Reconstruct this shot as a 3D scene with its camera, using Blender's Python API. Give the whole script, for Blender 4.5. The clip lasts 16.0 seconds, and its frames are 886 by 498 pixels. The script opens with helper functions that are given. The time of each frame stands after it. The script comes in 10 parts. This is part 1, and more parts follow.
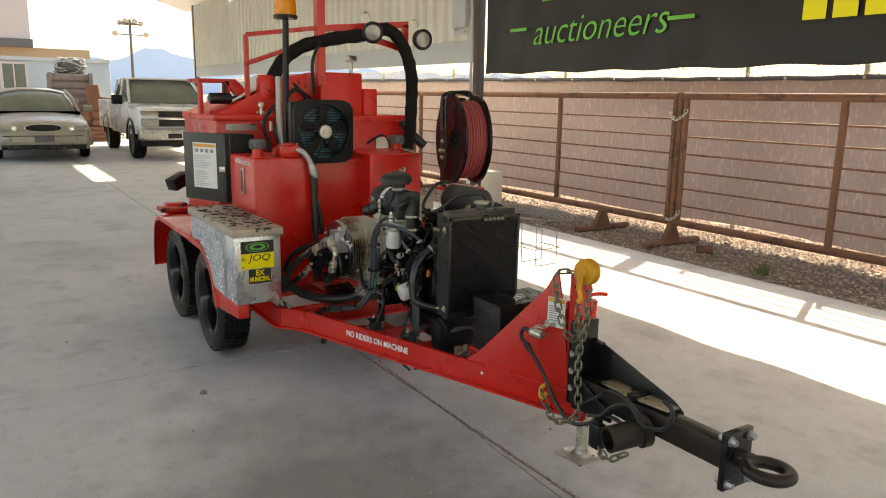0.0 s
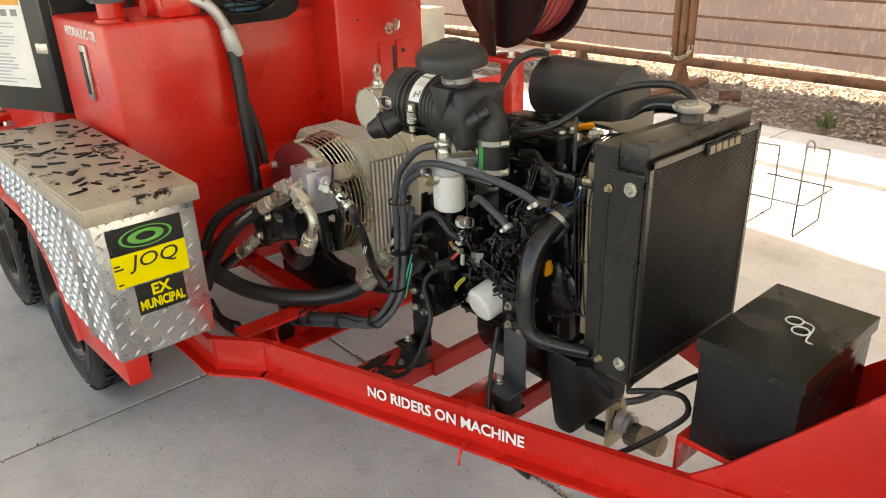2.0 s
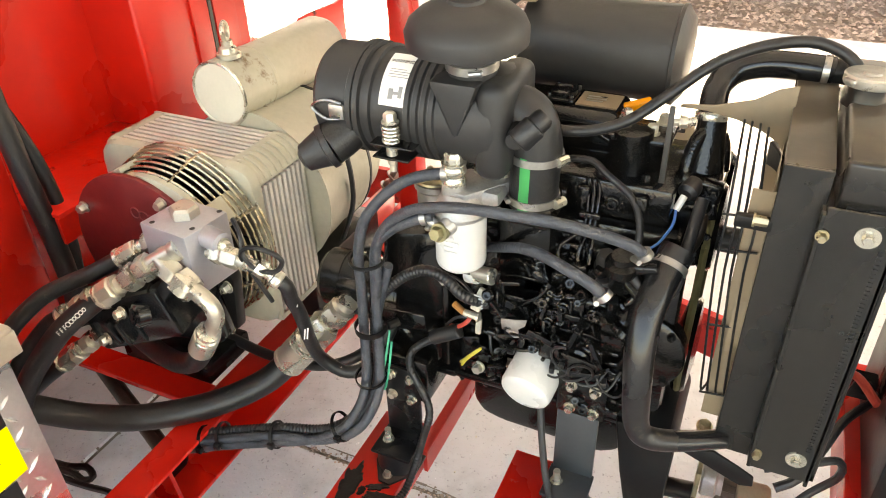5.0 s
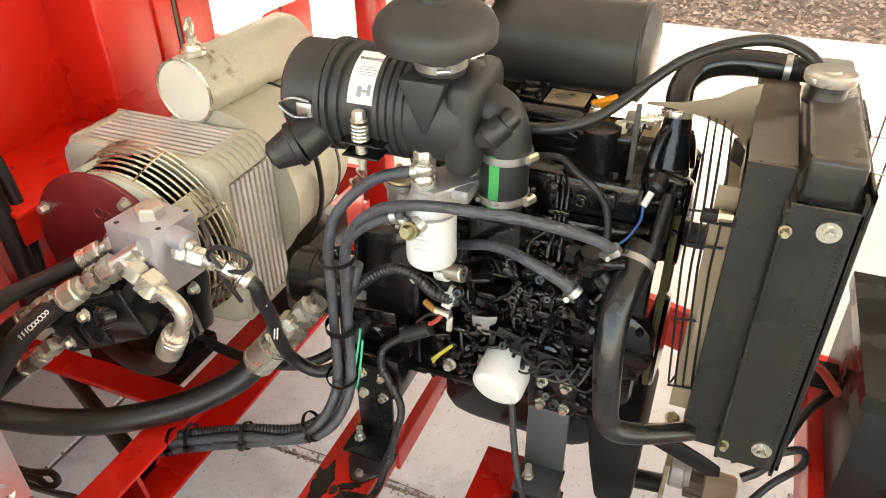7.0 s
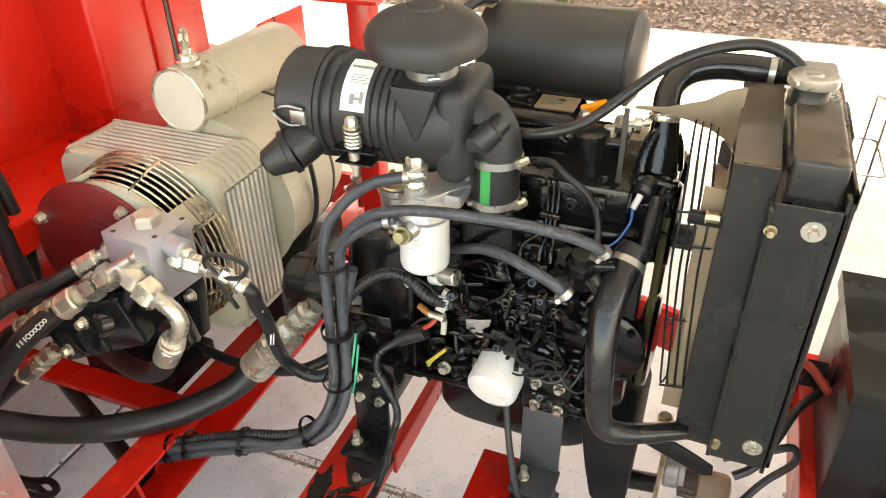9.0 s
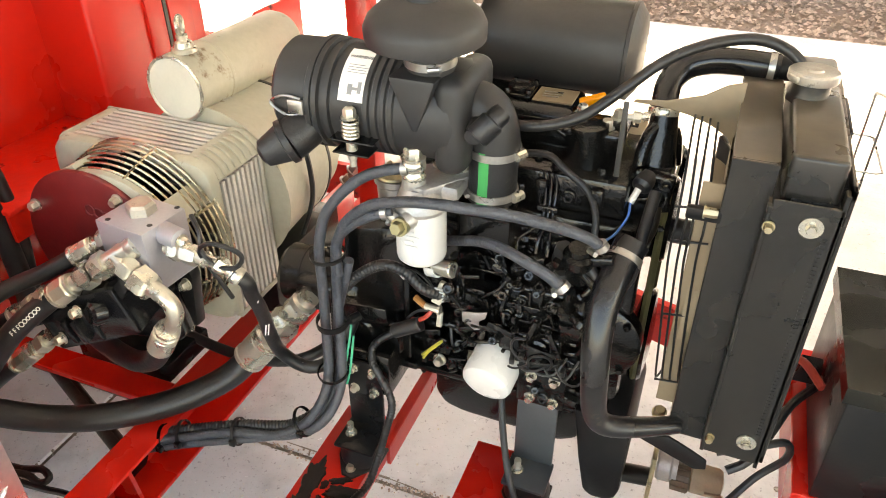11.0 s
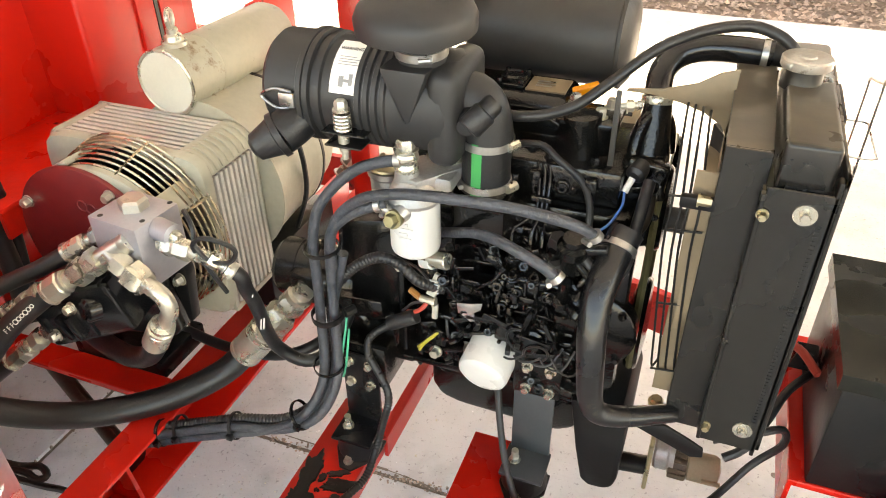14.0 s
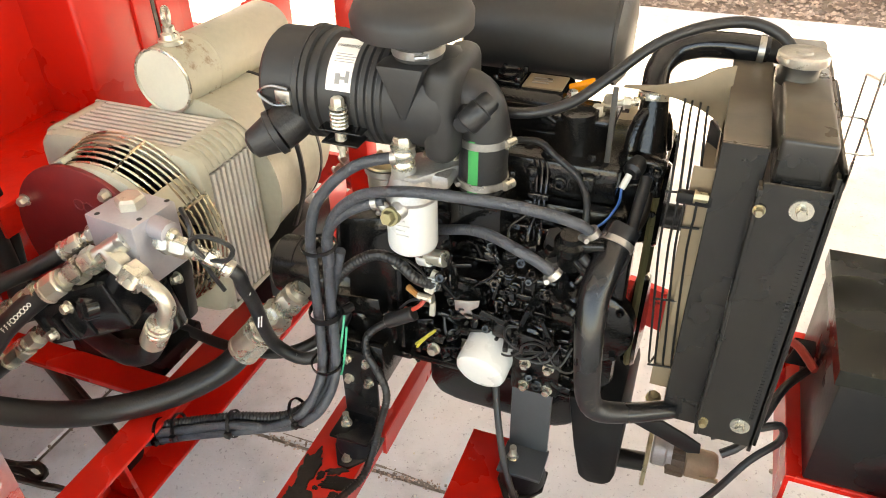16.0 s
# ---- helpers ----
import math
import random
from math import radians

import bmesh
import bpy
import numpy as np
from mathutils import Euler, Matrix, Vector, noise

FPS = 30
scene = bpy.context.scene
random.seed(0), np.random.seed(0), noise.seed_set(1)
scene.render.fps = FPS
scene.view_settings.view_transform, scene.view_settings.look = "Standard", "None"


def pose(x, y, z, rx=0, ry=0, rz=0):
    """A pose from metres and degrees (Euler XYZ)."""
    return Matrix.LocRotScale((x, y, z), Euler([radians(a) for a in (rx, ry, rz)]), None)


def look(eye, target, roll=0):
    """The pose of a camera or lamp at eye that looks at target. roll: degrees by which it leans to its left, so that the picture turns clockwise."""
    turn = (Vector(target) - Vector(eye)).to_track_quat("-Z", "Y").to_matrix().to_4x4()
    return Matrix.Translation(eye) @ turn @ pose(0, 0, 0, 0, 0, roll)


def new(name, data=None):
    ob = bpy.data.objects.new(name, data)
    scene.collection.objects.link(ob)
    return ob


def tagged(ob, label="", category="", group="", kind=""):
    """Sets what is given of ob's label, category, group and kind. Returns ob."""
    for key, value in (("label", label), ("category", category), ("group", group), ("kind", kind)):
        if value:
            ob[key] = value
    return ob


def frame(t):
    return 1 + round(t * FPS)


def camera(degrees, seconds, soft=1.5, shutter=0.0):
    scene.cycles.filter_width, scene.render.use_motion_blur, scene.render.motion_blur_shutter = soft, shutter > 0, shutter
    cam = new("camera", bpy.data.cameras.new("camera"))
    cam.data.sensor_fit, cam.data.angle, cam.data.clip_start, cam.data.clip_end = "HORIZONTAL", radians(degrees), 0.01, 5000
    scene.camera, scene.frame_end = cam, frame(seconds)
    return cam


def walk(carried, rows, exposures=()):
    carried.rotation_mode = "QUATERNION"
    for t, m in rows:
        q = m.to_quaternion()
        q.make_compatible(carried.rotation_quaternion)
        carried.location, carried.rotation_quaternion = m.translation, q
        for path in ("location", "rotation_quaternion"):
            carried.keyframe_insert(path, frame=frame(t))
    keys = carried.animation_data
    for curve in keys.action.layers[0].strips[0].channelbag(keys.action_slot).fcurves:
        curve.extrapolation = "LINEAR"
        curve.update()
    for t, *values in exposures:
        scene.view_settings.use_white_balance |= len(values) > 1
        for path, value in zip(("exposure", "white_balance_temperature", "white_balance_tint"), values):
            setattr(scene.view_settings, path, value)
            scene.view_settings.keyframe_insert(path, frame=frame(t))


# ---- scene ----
UNIT = 0.82  # metres to one drawing unit of this plan
cam = camera(62.4, 16.0, soft=1.0)
# seconds, eye, target, roll
PATH = [
    (0, (2.888, -2.099, 1.684), (1.236, -1.046, 1.28), 1.1),
    (0.5, (2.383, -1.835, 1.658), (0.739, -0.837, 1.108), 1.4),
    (1, (1.826, -1.647, 1.647), (0.247, -0.605, 0.999), -0.1),
    (1.5, (1.285, -1.446, 1.592), (-0.238, -0.389, 0.842), 0.3),
    (2, (0.754, -1.382, 1.549), (-0.624, -0.187, 0.728), -1.8),
    (2.5, (0.358, -1.257, 1.534), (-0.865, 0.101, 0.722), -5.1),
    (3, (0.032, -1.179, 1.552), (-0.932, 0.307, 0.621), -4.1),
    (3.5, (-0.134, -1.164, 1.564), (-0.877, 0.378, 0.53), -3.0),
    (4, (-0.143, -1.124, 1.55), (-0.886, 0.376, 0.456), -2.2),
    (6.5, (-0.141, -1.125, 1.555), (-0.802, 0.401, 0.443), -0.8),
    (7, (-0.145, -1.124, 1.554), (-0.787, 0.409, 0.442), -0.7),
    (7.5, (-0.142, -1.129, 1.555), (-0.777, 0.409, 0.444), -0.7),
    (8, (-0.138, -1.131, 1.554), (-0.767, 0.404, 0.437), -0.9),
    (8.5, (-0.136, -1.135, 1.557), (-0.769, 0.405, 0.449), -1.1),
    (9, (-0.134, -1.137, 1.559), (-0.771, 0.41, 0.463), -1.2),
    (11.5, (-0.14, -1.133, 1.557), (-0.755, 0.402, 0.432), -0.2),
    (12, (-0.139, -1.13, 1.555), (-0.757, 0.397, 0.42), -0.4),
    (12.5, (-0.14, -1.128, 1.557), (-0.752, 0.395, 0.414), -0.6),
    (13, (-0.136, -1.126, 1.558), (-0.743, 0.4, 0.416), -0.8),
    (13.5, (-0.136, -1.128, 1.559), (-0.745, 0.397, 0.418), -0.8),
    (14, (-0.136, -1.129, 1.558), (-0.742, 0.4, 0.42), -0.9),
    (14.5, (-0.136, -1.132, 1.557), (-0.743, 0.395, 0.417), -0.9),
    (15, (-0.136, -1.13, 1.558), (-0.734, 0.395, 0.411), -0.9),
    (15.5, (-0.135, -1.131, 1.559), (-0.738, 0.398, 0.42), -1.0),
    (16, (-0.134, -1.13, 1.556), (-0.735, 0.399, 0.415), -1.0),
]
# seconds, stops, kelvin, tint
EXPOSURES = [(0.0, 1.45, 8900, 9), (0.7, 1.63, 9000, 9), (1.5, 2.02, 9500, 10), (2.3, 2.58, 9400, 11), (3.0, 3.10, 9500, 11), (4.0, 3.25, 9800, 12), (16.0, 3.25, 9800, 12)]
walk(cam, [(t, look(Vector(eye) * UNIT, Vector(target) * UNIT, roll)) for t, eye, target, roll in PATH], EXPOSURES)


# ---- world and sun ----
SUN_TO = Vector((-0.31, 0.66, 0.69)).normalized()
world = bpy.data.worlds.new("sky")
scene.world = world
world.use_nodes = True
wn = world.node_tree.nodes
sky = wn.new("ShaderNodeTexSky")
sky.sky_type = 'NISHITA'
sky.sun_disc = False
sky.sun_elevation = math.asin(SUN_TO.z)
sky.sun_rotation = math.atan2(SUN_TO.x, SUN_TO.y)
sky.dust_density = 2.0
wn["Background"].inputs["Strength"].default_value = 0.15
world.node_tree.links.new(sky.outputs[0], wn["Background"].inputs["Color"])
sun = new("sun", bpy.data.lights.new("sun", 'SUN'))
sun.data.energy = 4.2
sun.data.angle = radians(0.53)
sun.data.color = (1.0, 0.95, 0.86)
sun.rotation_euler = SUN_TO.to_track_quat('Z', 'Y').to_euler()


# ---- materials ----
def material(name, color, rough=0.5, metal=0.0, vary=0.15, scale=6.0, bump=0.0, bump_scale=120.0, dirt=None,
             dirt_at=0.62, dirt_scale=9.0, coat=0.0, spec=0.5, rough_vary=0.12, per_object=0.0, per_island=0.0, dirt_rough=0.85, bump_detail=5.0):
    """A painted, cast or moulded surface: two scales of tone, uneven gloss, fine relief and, where dirt is given, ragged stains."""
    m = bpy.data.materials.new(name)
    m.use_nodes = True
    nt = m.node_tree
    n, l = nt.nodes, nt.links
    bsdf = n["Principled BSDF"]
    tex = n.new("ShaderNodeTexCoord")
    big, fine = n.new("ShaderNodeTexNoise"), n.new("ShaderNodeTexNoise")
    big.inputs["Scale"].default_value, big.inputs["Detail"].default_value = scale, 6
    fine.inputs["Scale"].default_value, fine.inputs["Detail"].default_value = scale * 14, 4
    geo = n.new("ShaderNodeNewGeometry")
    for t in (big, fine):
        l.new(geo.outputs["Position"], t.inputs["Vector"])
    both = n.new("ShaderNodeMath")
    both.operation = 'MULTIPLY_ADD'
    l.new(fine.outputs["Fac"], both.inputs[0])
    both.inputs[1].default_value = 0.5
    l.new(big.outputs["Fac"], both.inputs[2])
    tone = n.new("ShaderNodeMapRange")
    l.new(both.outputs[0], tone.inputs["Value"])
    tone.inputs["From Min"].default_value, tone.inputs["From Max"].default_value = 0.45, 1.05
    tone.inputs["To Min"].default_value, tone.inputs["To Max"].default_value = 1 - vary, 1 + vary
    last = tone.outputs[0]
    for amount, source in ((per_object, "o"), (per_island, "i")):
        if amount:
            if source == "o":
                r = n.new("ShaderNodeObjectInfo").outputs["Random"]
            else:
                r = geo.outputs["Random Per Island"]
            mr = n.new("ShaderNodeMapRange")
            l.new(r, mr.inputs["Value"])
            mr.inputs["To Min"].default_value, mr.inputs["To Max"].default_value = 1 - amount, 1 + amount
            mul = n.new("ShaderNodeMath")
            mul.operation = 'MULTIPLY'
            l.new(last, mul.inputs[0])
            l.new(mr.outputs[0], mul.inputs[1])
            last = mul.outputs[0]
    col = n.new("ShaderNodeVectorMath")
    col.operation = 'SCALE'
    col.inputs[0].default_value = color
    l.new(last, col.inputs["Scale"])
    colour = col.outputs[0]
    rr = n.new("ShaderNodeMapRange")
    l.new(big.outputs["Fac"], rr.inputs["Value"])
    rr.inputs["From Min"].default_value, rr.inputs["From Max"].default_value = 0.3, 0.7
    rr.inputs["To Min"].default_value, rr.inputs["To Max"].default_value = max(0.02, rough - rough_vary), min(1, rough + rough_vary)
    roughness = rr.outputs[0]
    if dirt:
        d = n.new("ShaderNodeTexNoise")
        d.inputs["Scale"].default_value, d.inputs["Detail"].default_value, d.inputs["Roughness"].default_value = dirt_scale, 9, 0.68
        l.new(geo.outputs["Position"], d.inputs["Vector"])
        ramp = n.new("ShaderNodeMapRange")
        l.new(d.outputs["Fac"], ramp.inputs["Value"])
        ramp.inputs["From Min"].default_value, ramp.inputs["From Max"].default_value = dirt_at, dirt_at + 0.06
        mix = n.new("ShaderNodeMix")
        mix.data_type = 'RGBA'
        l.new(ramp.outputs[0], mix.inputs["Factor"])
        l.new(colour, mix.inputs["A"])
        mix.inputs["B"].default_value = (*dirt, 1)
        colour = mix.outputs["Result"]
        mixr = n.new("ShaderNodeMix")
        l.new(ramp.outputs[0], mixr.inputs["Factor"])
        l.new(roughness, mixr.inputs["A"])
        mixr.inputs["B"].default_value = dirt_rough
        roughness = mixr.outputs["Result"]
    l.new(colour, bsdf.inputs["Base Color"])
    l.new(roughness, bsdf.inputs["Roughness"])
    bsdf.inputs["Metallic"].default_value = metal
    bsdf.inputs["Coat Weight"].default_value = coat
    bsdf.inputs["Coat Roughness"].default_value = 0.08
    bsdf.inputs["Specular IOR Level"].default_value = spec
    if bump:
        bn = n.new("ShaderNodeTexNoise")
        bn.inputs["Scale"].default_value, bn.inputs["Detail"].default_value = bump_scale, bump_detail
        l.new(geo.outputs["Position"], bn.inputs["Vector"])
        b = n.new("ShaderNodeBump")
        b.inputs["Strength"].default_value, b.inputs["Distance"].default_value = bump, 0.004
        l.new(bn.outputs["Fac"], b.inputs["Height"])
        l.new(b.outputs[0], bsdf.inputs["Normal"])
    return m


def glass(name, color=(0.9, 0.95, 0.95), rough=0.02):
    m = bpy.data.materials.new(name)
    m.use_nodes = True
    b = m.node_tree.nodes["Principled BSDF"]
    b.inputs["Base Color"].default_value = (*color, 1)
    b.inputs["Roughness"].default_value = rough
    b.inputs["Transmission Weight"].default_value = 1.0
    b.inputs["IOR"].default_value = 1.45
    return m


RED = material("red_paint", (0.60, 0.016, 0.010), 0.3, vary=0.08, scale=3, bump=0.05, bump_scale=60, dirt=(0.03, 0.022, 0.018), dirt_at=0.70, dirt_scale=14, coat=0.15)
RED_GRIMY = material("grimy_red_paint", (0.60, 0.018, 0.011), 0.42, vary=0.2, scale=5, bump=0.1, bump_scale=60, dirt=(0.05, 0.02, 0.015), dirt_at=0.55, dirt_scale=7)
RED_TAR = material("tar_stained_red_paint", (0.68, 0.018, 0.011), 0.34, vary=0.15, scale=5, bump=0.3, bump_scale=40, dirt=(0.012, 0.01, 0.009), dirt_at=0.60, dirt_scale=15)
MAROON = material("maroon_paint", (0.16, 0.012, 0.012), 0.45, vary=0.15, scale=6, bump=0.08)
BLACK = material("black_paint", (0.008, 0.008, 0.0085), 0.30, spec=0.35, vary=0.25, scale=6, bump=0.08, bump_scale=80, dirt=(0.06, 0.05, 0.04), dirt_at=0.72, dirt_scale=10)
BLACK_SATIN = material("black_powder_coat", (0.009, 0.009, 0.0095), 0.42, spec=0.22, vary=0.2, scale=5, bump=0.05, dirt=(0.09, 0.075, 0.055), dirt_at=0.70, dirt_scale=8)
BLACK_CHIPPED = material("chipped_black_paint", (0.008, 0.008, 0.009), 0.16, vary=0.3, scale=8, bump=0.06, bump_scale=60, dirt=(0.22, 0.15, 0.10), dirt_at=0.66, dirt_scale=22)
BLACK_GLOSS = material("glossy_black_paint", (0.005, 0.006, 0.005), 0.07, vary=0.2, scale=5, dirt=(0.08, 0.075, 0.06), dirt_at=0.74, dirt_scale=20)
ENGINE = material("oily_black_cast_iron", (0.006, 0.0058, 0.0055), 0.10, vary=0.35, scale=10, bump=0.13, bump_scale=300, rough_vary=0.07, dirt=(0.030, 0.024, 0.017), dirt_at=0.74, dirt_scale=22, spec=0.4, bump_detail=1.5)
PLASTIC = material("black_moulded_plastic", (0.018, 0.018, 0.019), 0.5, vary=0.15, scale=8, bump=0.05, dirt=(0.06, 0.05, 0.04), dirt_at=0.75)
RUBBER = material("black_rubber", (0.013, 0.013, 0.014), 0.42, vary=0.25, scale=14, bump=0.15, bump_scale=200, rough_vary=0.12, dirt=(0.075, 0.068, 0.058), dirt_at=0.64, dirt_scale=40)
RUBBER_GLOSS = material("shiny_moulded_rubber", (0.010, 0.010, 0.011), 0.26, vary=0.3, scale=9, bump=0.12, bump_scale=60, rough_vary=0.14, dirt=(0.085, 0.07, 0.05), dirt_at=0.62, dirt_scale=9)
HOSE_GREY = material("dusty_grey_rubber", (0.048, 0.053, 0.064), 0.46, vary=0.4, scale=60, bump=0.6, bump_scale=170, dirt=(0.10, 0.10, 0.10), dirt_at=0.62, dirt_scale=45)
TYRE = material("tyre_rubber", (0.006, 0.006, 0.006), 0.36, vary=0.2, scale=10, bump=0.1, spec=0.25)
MUFFLER = material("matte_black_heat_paint", (0.028, 0.026, 0.024), 0.5, vary=0.2, scale=5, bump=0.1, dirt=(0.1, 0.075, 0.05), dirt_at=0.73)
CREAM = material("cream_enamel", (0.40, 0.375, 0.29), 0.36, vary=0.14, scale=6, bump=0.05, dirt=(0.20, 0.14, 0.085), dirt_at=0.615, dirt_scale=11)
WHITE_CAN = material("white_enamel_can", (0.62, 0.62, 0.60), 0.28, vary=0.04, scale=12, dirt=(0.42, 0.38, 0.30), dirt_at=0.66, dirt_scale=9)
ZINC = material("zinc_plated_steel", (0.56, 0.53, 0.45), 0.30, 0.76, vary=0.15, scale=30, bump=0.05, dirt=(0.16, 0.11, 0.07), dirt_at=0.68, dirt_scale=30)
BRASS = material("yellow_zinc_steel", (0.50, 0.43, 0.28), 0.32, 0.9, vary=0.15, scale=30)
STEEL = material("bare_steel", (0.42, 0.41, 0.39), 0.35, 0.9, vary=0.2, scale=20, bump=0.05)
ALU = material("cast_aluminium", (0.46, 0.45, 0.43), 0.45, 0.7, vary=0.2, scale=20, bump=0.25, bump_scale=220, dirt=(0.10, 0.09, 0.075), dirt_at=0.66, dirt_scale=24)
ALU_MACHINED = material("machined_aluminium_block", (0.43, 0.42, 0.45), 0.42, 0.55, vary=0.08, scale=14, bump=0.03)
FIN = material("dusty_aluminium_fins", (0.58, 0.54, 0.48), 0.5, 0.25, vary=0.2, scale=20, bump=0.3, bump_scale=300)
FIN_DARK = material("dark_folded_fins", (0.13, 0.12, 0.105), 0.55, 0.4, vary=0.3, scale=30)
CHECKER = material("diamond_plate_aluminium", (0.60, 0.60, 0.60), 0.26, 0.9, vary=0.18, scale=8, bump=0.06, rough_vary=0.15)
CHECKER_TOP = material("tar_flecked_diamond_plate", (0.42, 0.36, 0.29), 0.5, 0.35, vary=0.2, scale=9, bump=0.1, dirt=(0.014, 0.012, 0.01), dirt_at=0.56, dirt_scale=16)
YELLOW = material("yellow_paint", (0.62, 0.29, 0.015), 0.4, vary=0.12, scale=14, dirt=(0.2, 0.14, 0.06), dirt_at=0.66)
YELLOW_STICKER = material("yellow_sticker", (0.85, 0.72, 0.0), 0.4, vary=0.05, scale=10)
BLACK_STICKER = material("black_sticker", (0.012, 0.012, 0.012), 0.35, vary=0.1, scale=10)
GREEN_INK = material("green_ink", (0.10, 0.42, 0.07), 0.5, vary=0.05)
GREEN_STRIPE = material("green_stripe", (0.01, 0.30, 0.08), 0.55, vary=0.1)
WHITE_LABEL = material("white_label", (0.75, 0.74, 0.70), 0.5, vary=0.07, scale=15, dirt=(0.45, 0.42, 0.36), dirt_at=0.66)
FADED_PRINT = material("faded_grey_print", (0.56, 0.57, 0.58), 0.4, vary=0.1)
GREY_INK = material("grey_print", (0.25, 0.25, 0.25), 0.6, vary=0.1)
DARK_INK = material("dark_print", (0.02, 0.02, 0.02), 0.6, vary=0.1)
WHITE_INK = material("white_lettering", (0.82, 0.80, 0.78), 0.5, vary=0.05)
ORANGE_INK = material("orange_band", (0.75, 0.35, 0.05), 0.5, vary=0.05)
RUST_PIPE = material("rusty_pipe", (0.20, 0.092, 0.055), 0.75, vary=0.3, scale=5, bump=0.2, bump_scale=90, dirt=(0.10, 0.05, 0.03), dirt_at=0.55, dirt_scale=6)
RUST_DARK = material("dark_rusty_steel", (0.020, 0.0135, 0.010), 0.38, spec=0.35, vary=0.4, scale=12, bump=0.2, dirt=(0.02, 0.016, 0.013), dirt_at=0.6, dirt_scale=10)
CHAIN = material("grimy_chain_steel", (0.20, 0.18, 0.13), 0.45, 0.7, vary=0.3, scale=40, bump=0.1, dirt=(0.05, 0.035, 0.02), dirt_at=0.6, dirt_scale=50)
WRAP = material("dark_woven_hose_wrap", (0.012, 0.011, 0.011), 0.85, vary=0.4, scale=14, bump=0.6, bump_scale=70, spec=0.2)
LID_BLACK = material("scratched_black_lid", (0.012, 0.012, 0.009), 0.24, vary=0.3, scale=8, rough_vary=0.12, dirt=(0.07, 0.065, 0.05), dirt_at=0.69, dirt_scale=26)
# tan parts, and the light on the shroud's inside as colour
TAN = material("tan_paint_and_lit_shroud", (0.22, 0.165, 0.105), 0.55, vary=0.12, scale=7)
BLUE_FAN = material("teal_cooler_fins", (0.02, 0.13, 0.19), 0.45, vary=0.2, scale=20)
RED_HOSE = material("red_air_hose", (0.36, 0.06, 0.06), 0.5, vary=0.2, scale=20, per_island=0.15)
MESH_TAN = material("tan_privacy_mesh", (0.52, 0.42, 0.40), 0.9, vary=0.12, scale=1.2, bump=0.25, bump_scale=30)
BANNER = material("black_vinyl_banner", (0.009, 0.009, 0.0095), 0.5, vary=0.2, scale=2, bump=0.1, bump_scale=5)
BANNER_GREEN = material("green_banner_ink", (0.12, 0.48, 0.07), 0.5, vary=0.04)
BANNER_YELLOW = material("yellow_banner_ink", (0.85, 0.78, 0.02), 0.5, vary=0.04)
SIDING = material("cream_metal_siding", (0.62, 0.62, 0.565), 0.5, vary=0.08, scale=1.0, bump=0.05)
SIDING_GREY = material("grey_metal_flashing", (0.42, 0.45, 0.47), 0.5, vary=0.08, scale=1.0)
ROOF = material("white_roof_sheet", (0.80, 0.785, 0.75), 0.6, vary=0.06, scale=0.8)
POST_BROWN = material("dark_brown_post", (0.05, 0.035, 0.03), 0.5, vary=0.2, scale=4)
SEDAN = material("beige_metallic_paint", (0.34, 0.31, 0.25), 0.38, 0.30, vary=0.05, scale=2, coat=0.5)
SILVER = material("silver_white_car_paint", (0.70, 0.70, 0.70), 0.3, 0.0, vary=0.05, scale=2, coat=0.5)
CAR_GLASS = material("dark_car_glass", (0.12, 0.145, 0.12), 0.08, vary=0.2, scale=2)
CHROME = material("chrome", (0.7, 0.7, 0.7), 0.12, 1.0, vary=0.05)
LENS = material("headlamp_lens", (0.34, 0.34, 0.32), 0.12, 0.3, vary=0.1, scale=20)
AMBER = material("amber_plastic", (0.75, 0.26, 0.01), 0.25, vary=0.08)
GREY_TRIM = material("grey_bumper_plastic", (0.10, 0.10, 0.105), 0.6, vary=0.1)
JUNK = material("weathered_grey_boards", (0.19, 0.16, 0.16), 0.8, vary=0.25, scale=4, bump=0.2)
JUNK_RUST = material("rust_brown_scrap", (0.16, 0.07, 0.045), 0.8, vary=0.3, scale=5, bump=0.2)
PALE_BLUE = material("pale_blue_trailer_skin", (0.36, 0.43, 0.47), 0.5, vary=0.08, scale=1.5)
WHITE_WALL = material("white_building_wall", (0.50, 0.45, 0.455), 0.7, vary=0.04, scale=0.5)
TAN_WALL = material("tan_parapet", (0.40, 0.29, 0.19), 0.8, vary=0.06, scale=0.5)
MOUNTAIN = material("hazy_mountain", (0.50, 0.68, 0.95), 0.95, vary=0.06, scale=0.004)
TWINE = material("pale_cable", (0.33, 0.32, 0.30), 0.6, vary=0.15, scale=20)
WIRE_BLUE = material("blue_wire", (0.03, 0.14, 0.42), 0.5, vary=0.05)
WIRE_GREEN = material("green_wire", (0.02, 0.38, 0.22), 0.5, vary=0.05)
WIRE_YELLOW = material("yellow_wire", (0.50, 0.43, 0.06), 0.5, vary=0.05)
WIRE_RED = material("red_wire", (0.5, 0.06, 0.04), 0.5, vary=0.05)
PALE_POST = material("pale_painted_concrete", (0.62, 0.58, 0.48), 0.8, vary=0.1, scale=6)
CACTUS = material("desert_weed", (0.13, 0.16, 0.06), 0.7, vary=0.3, scale=20)


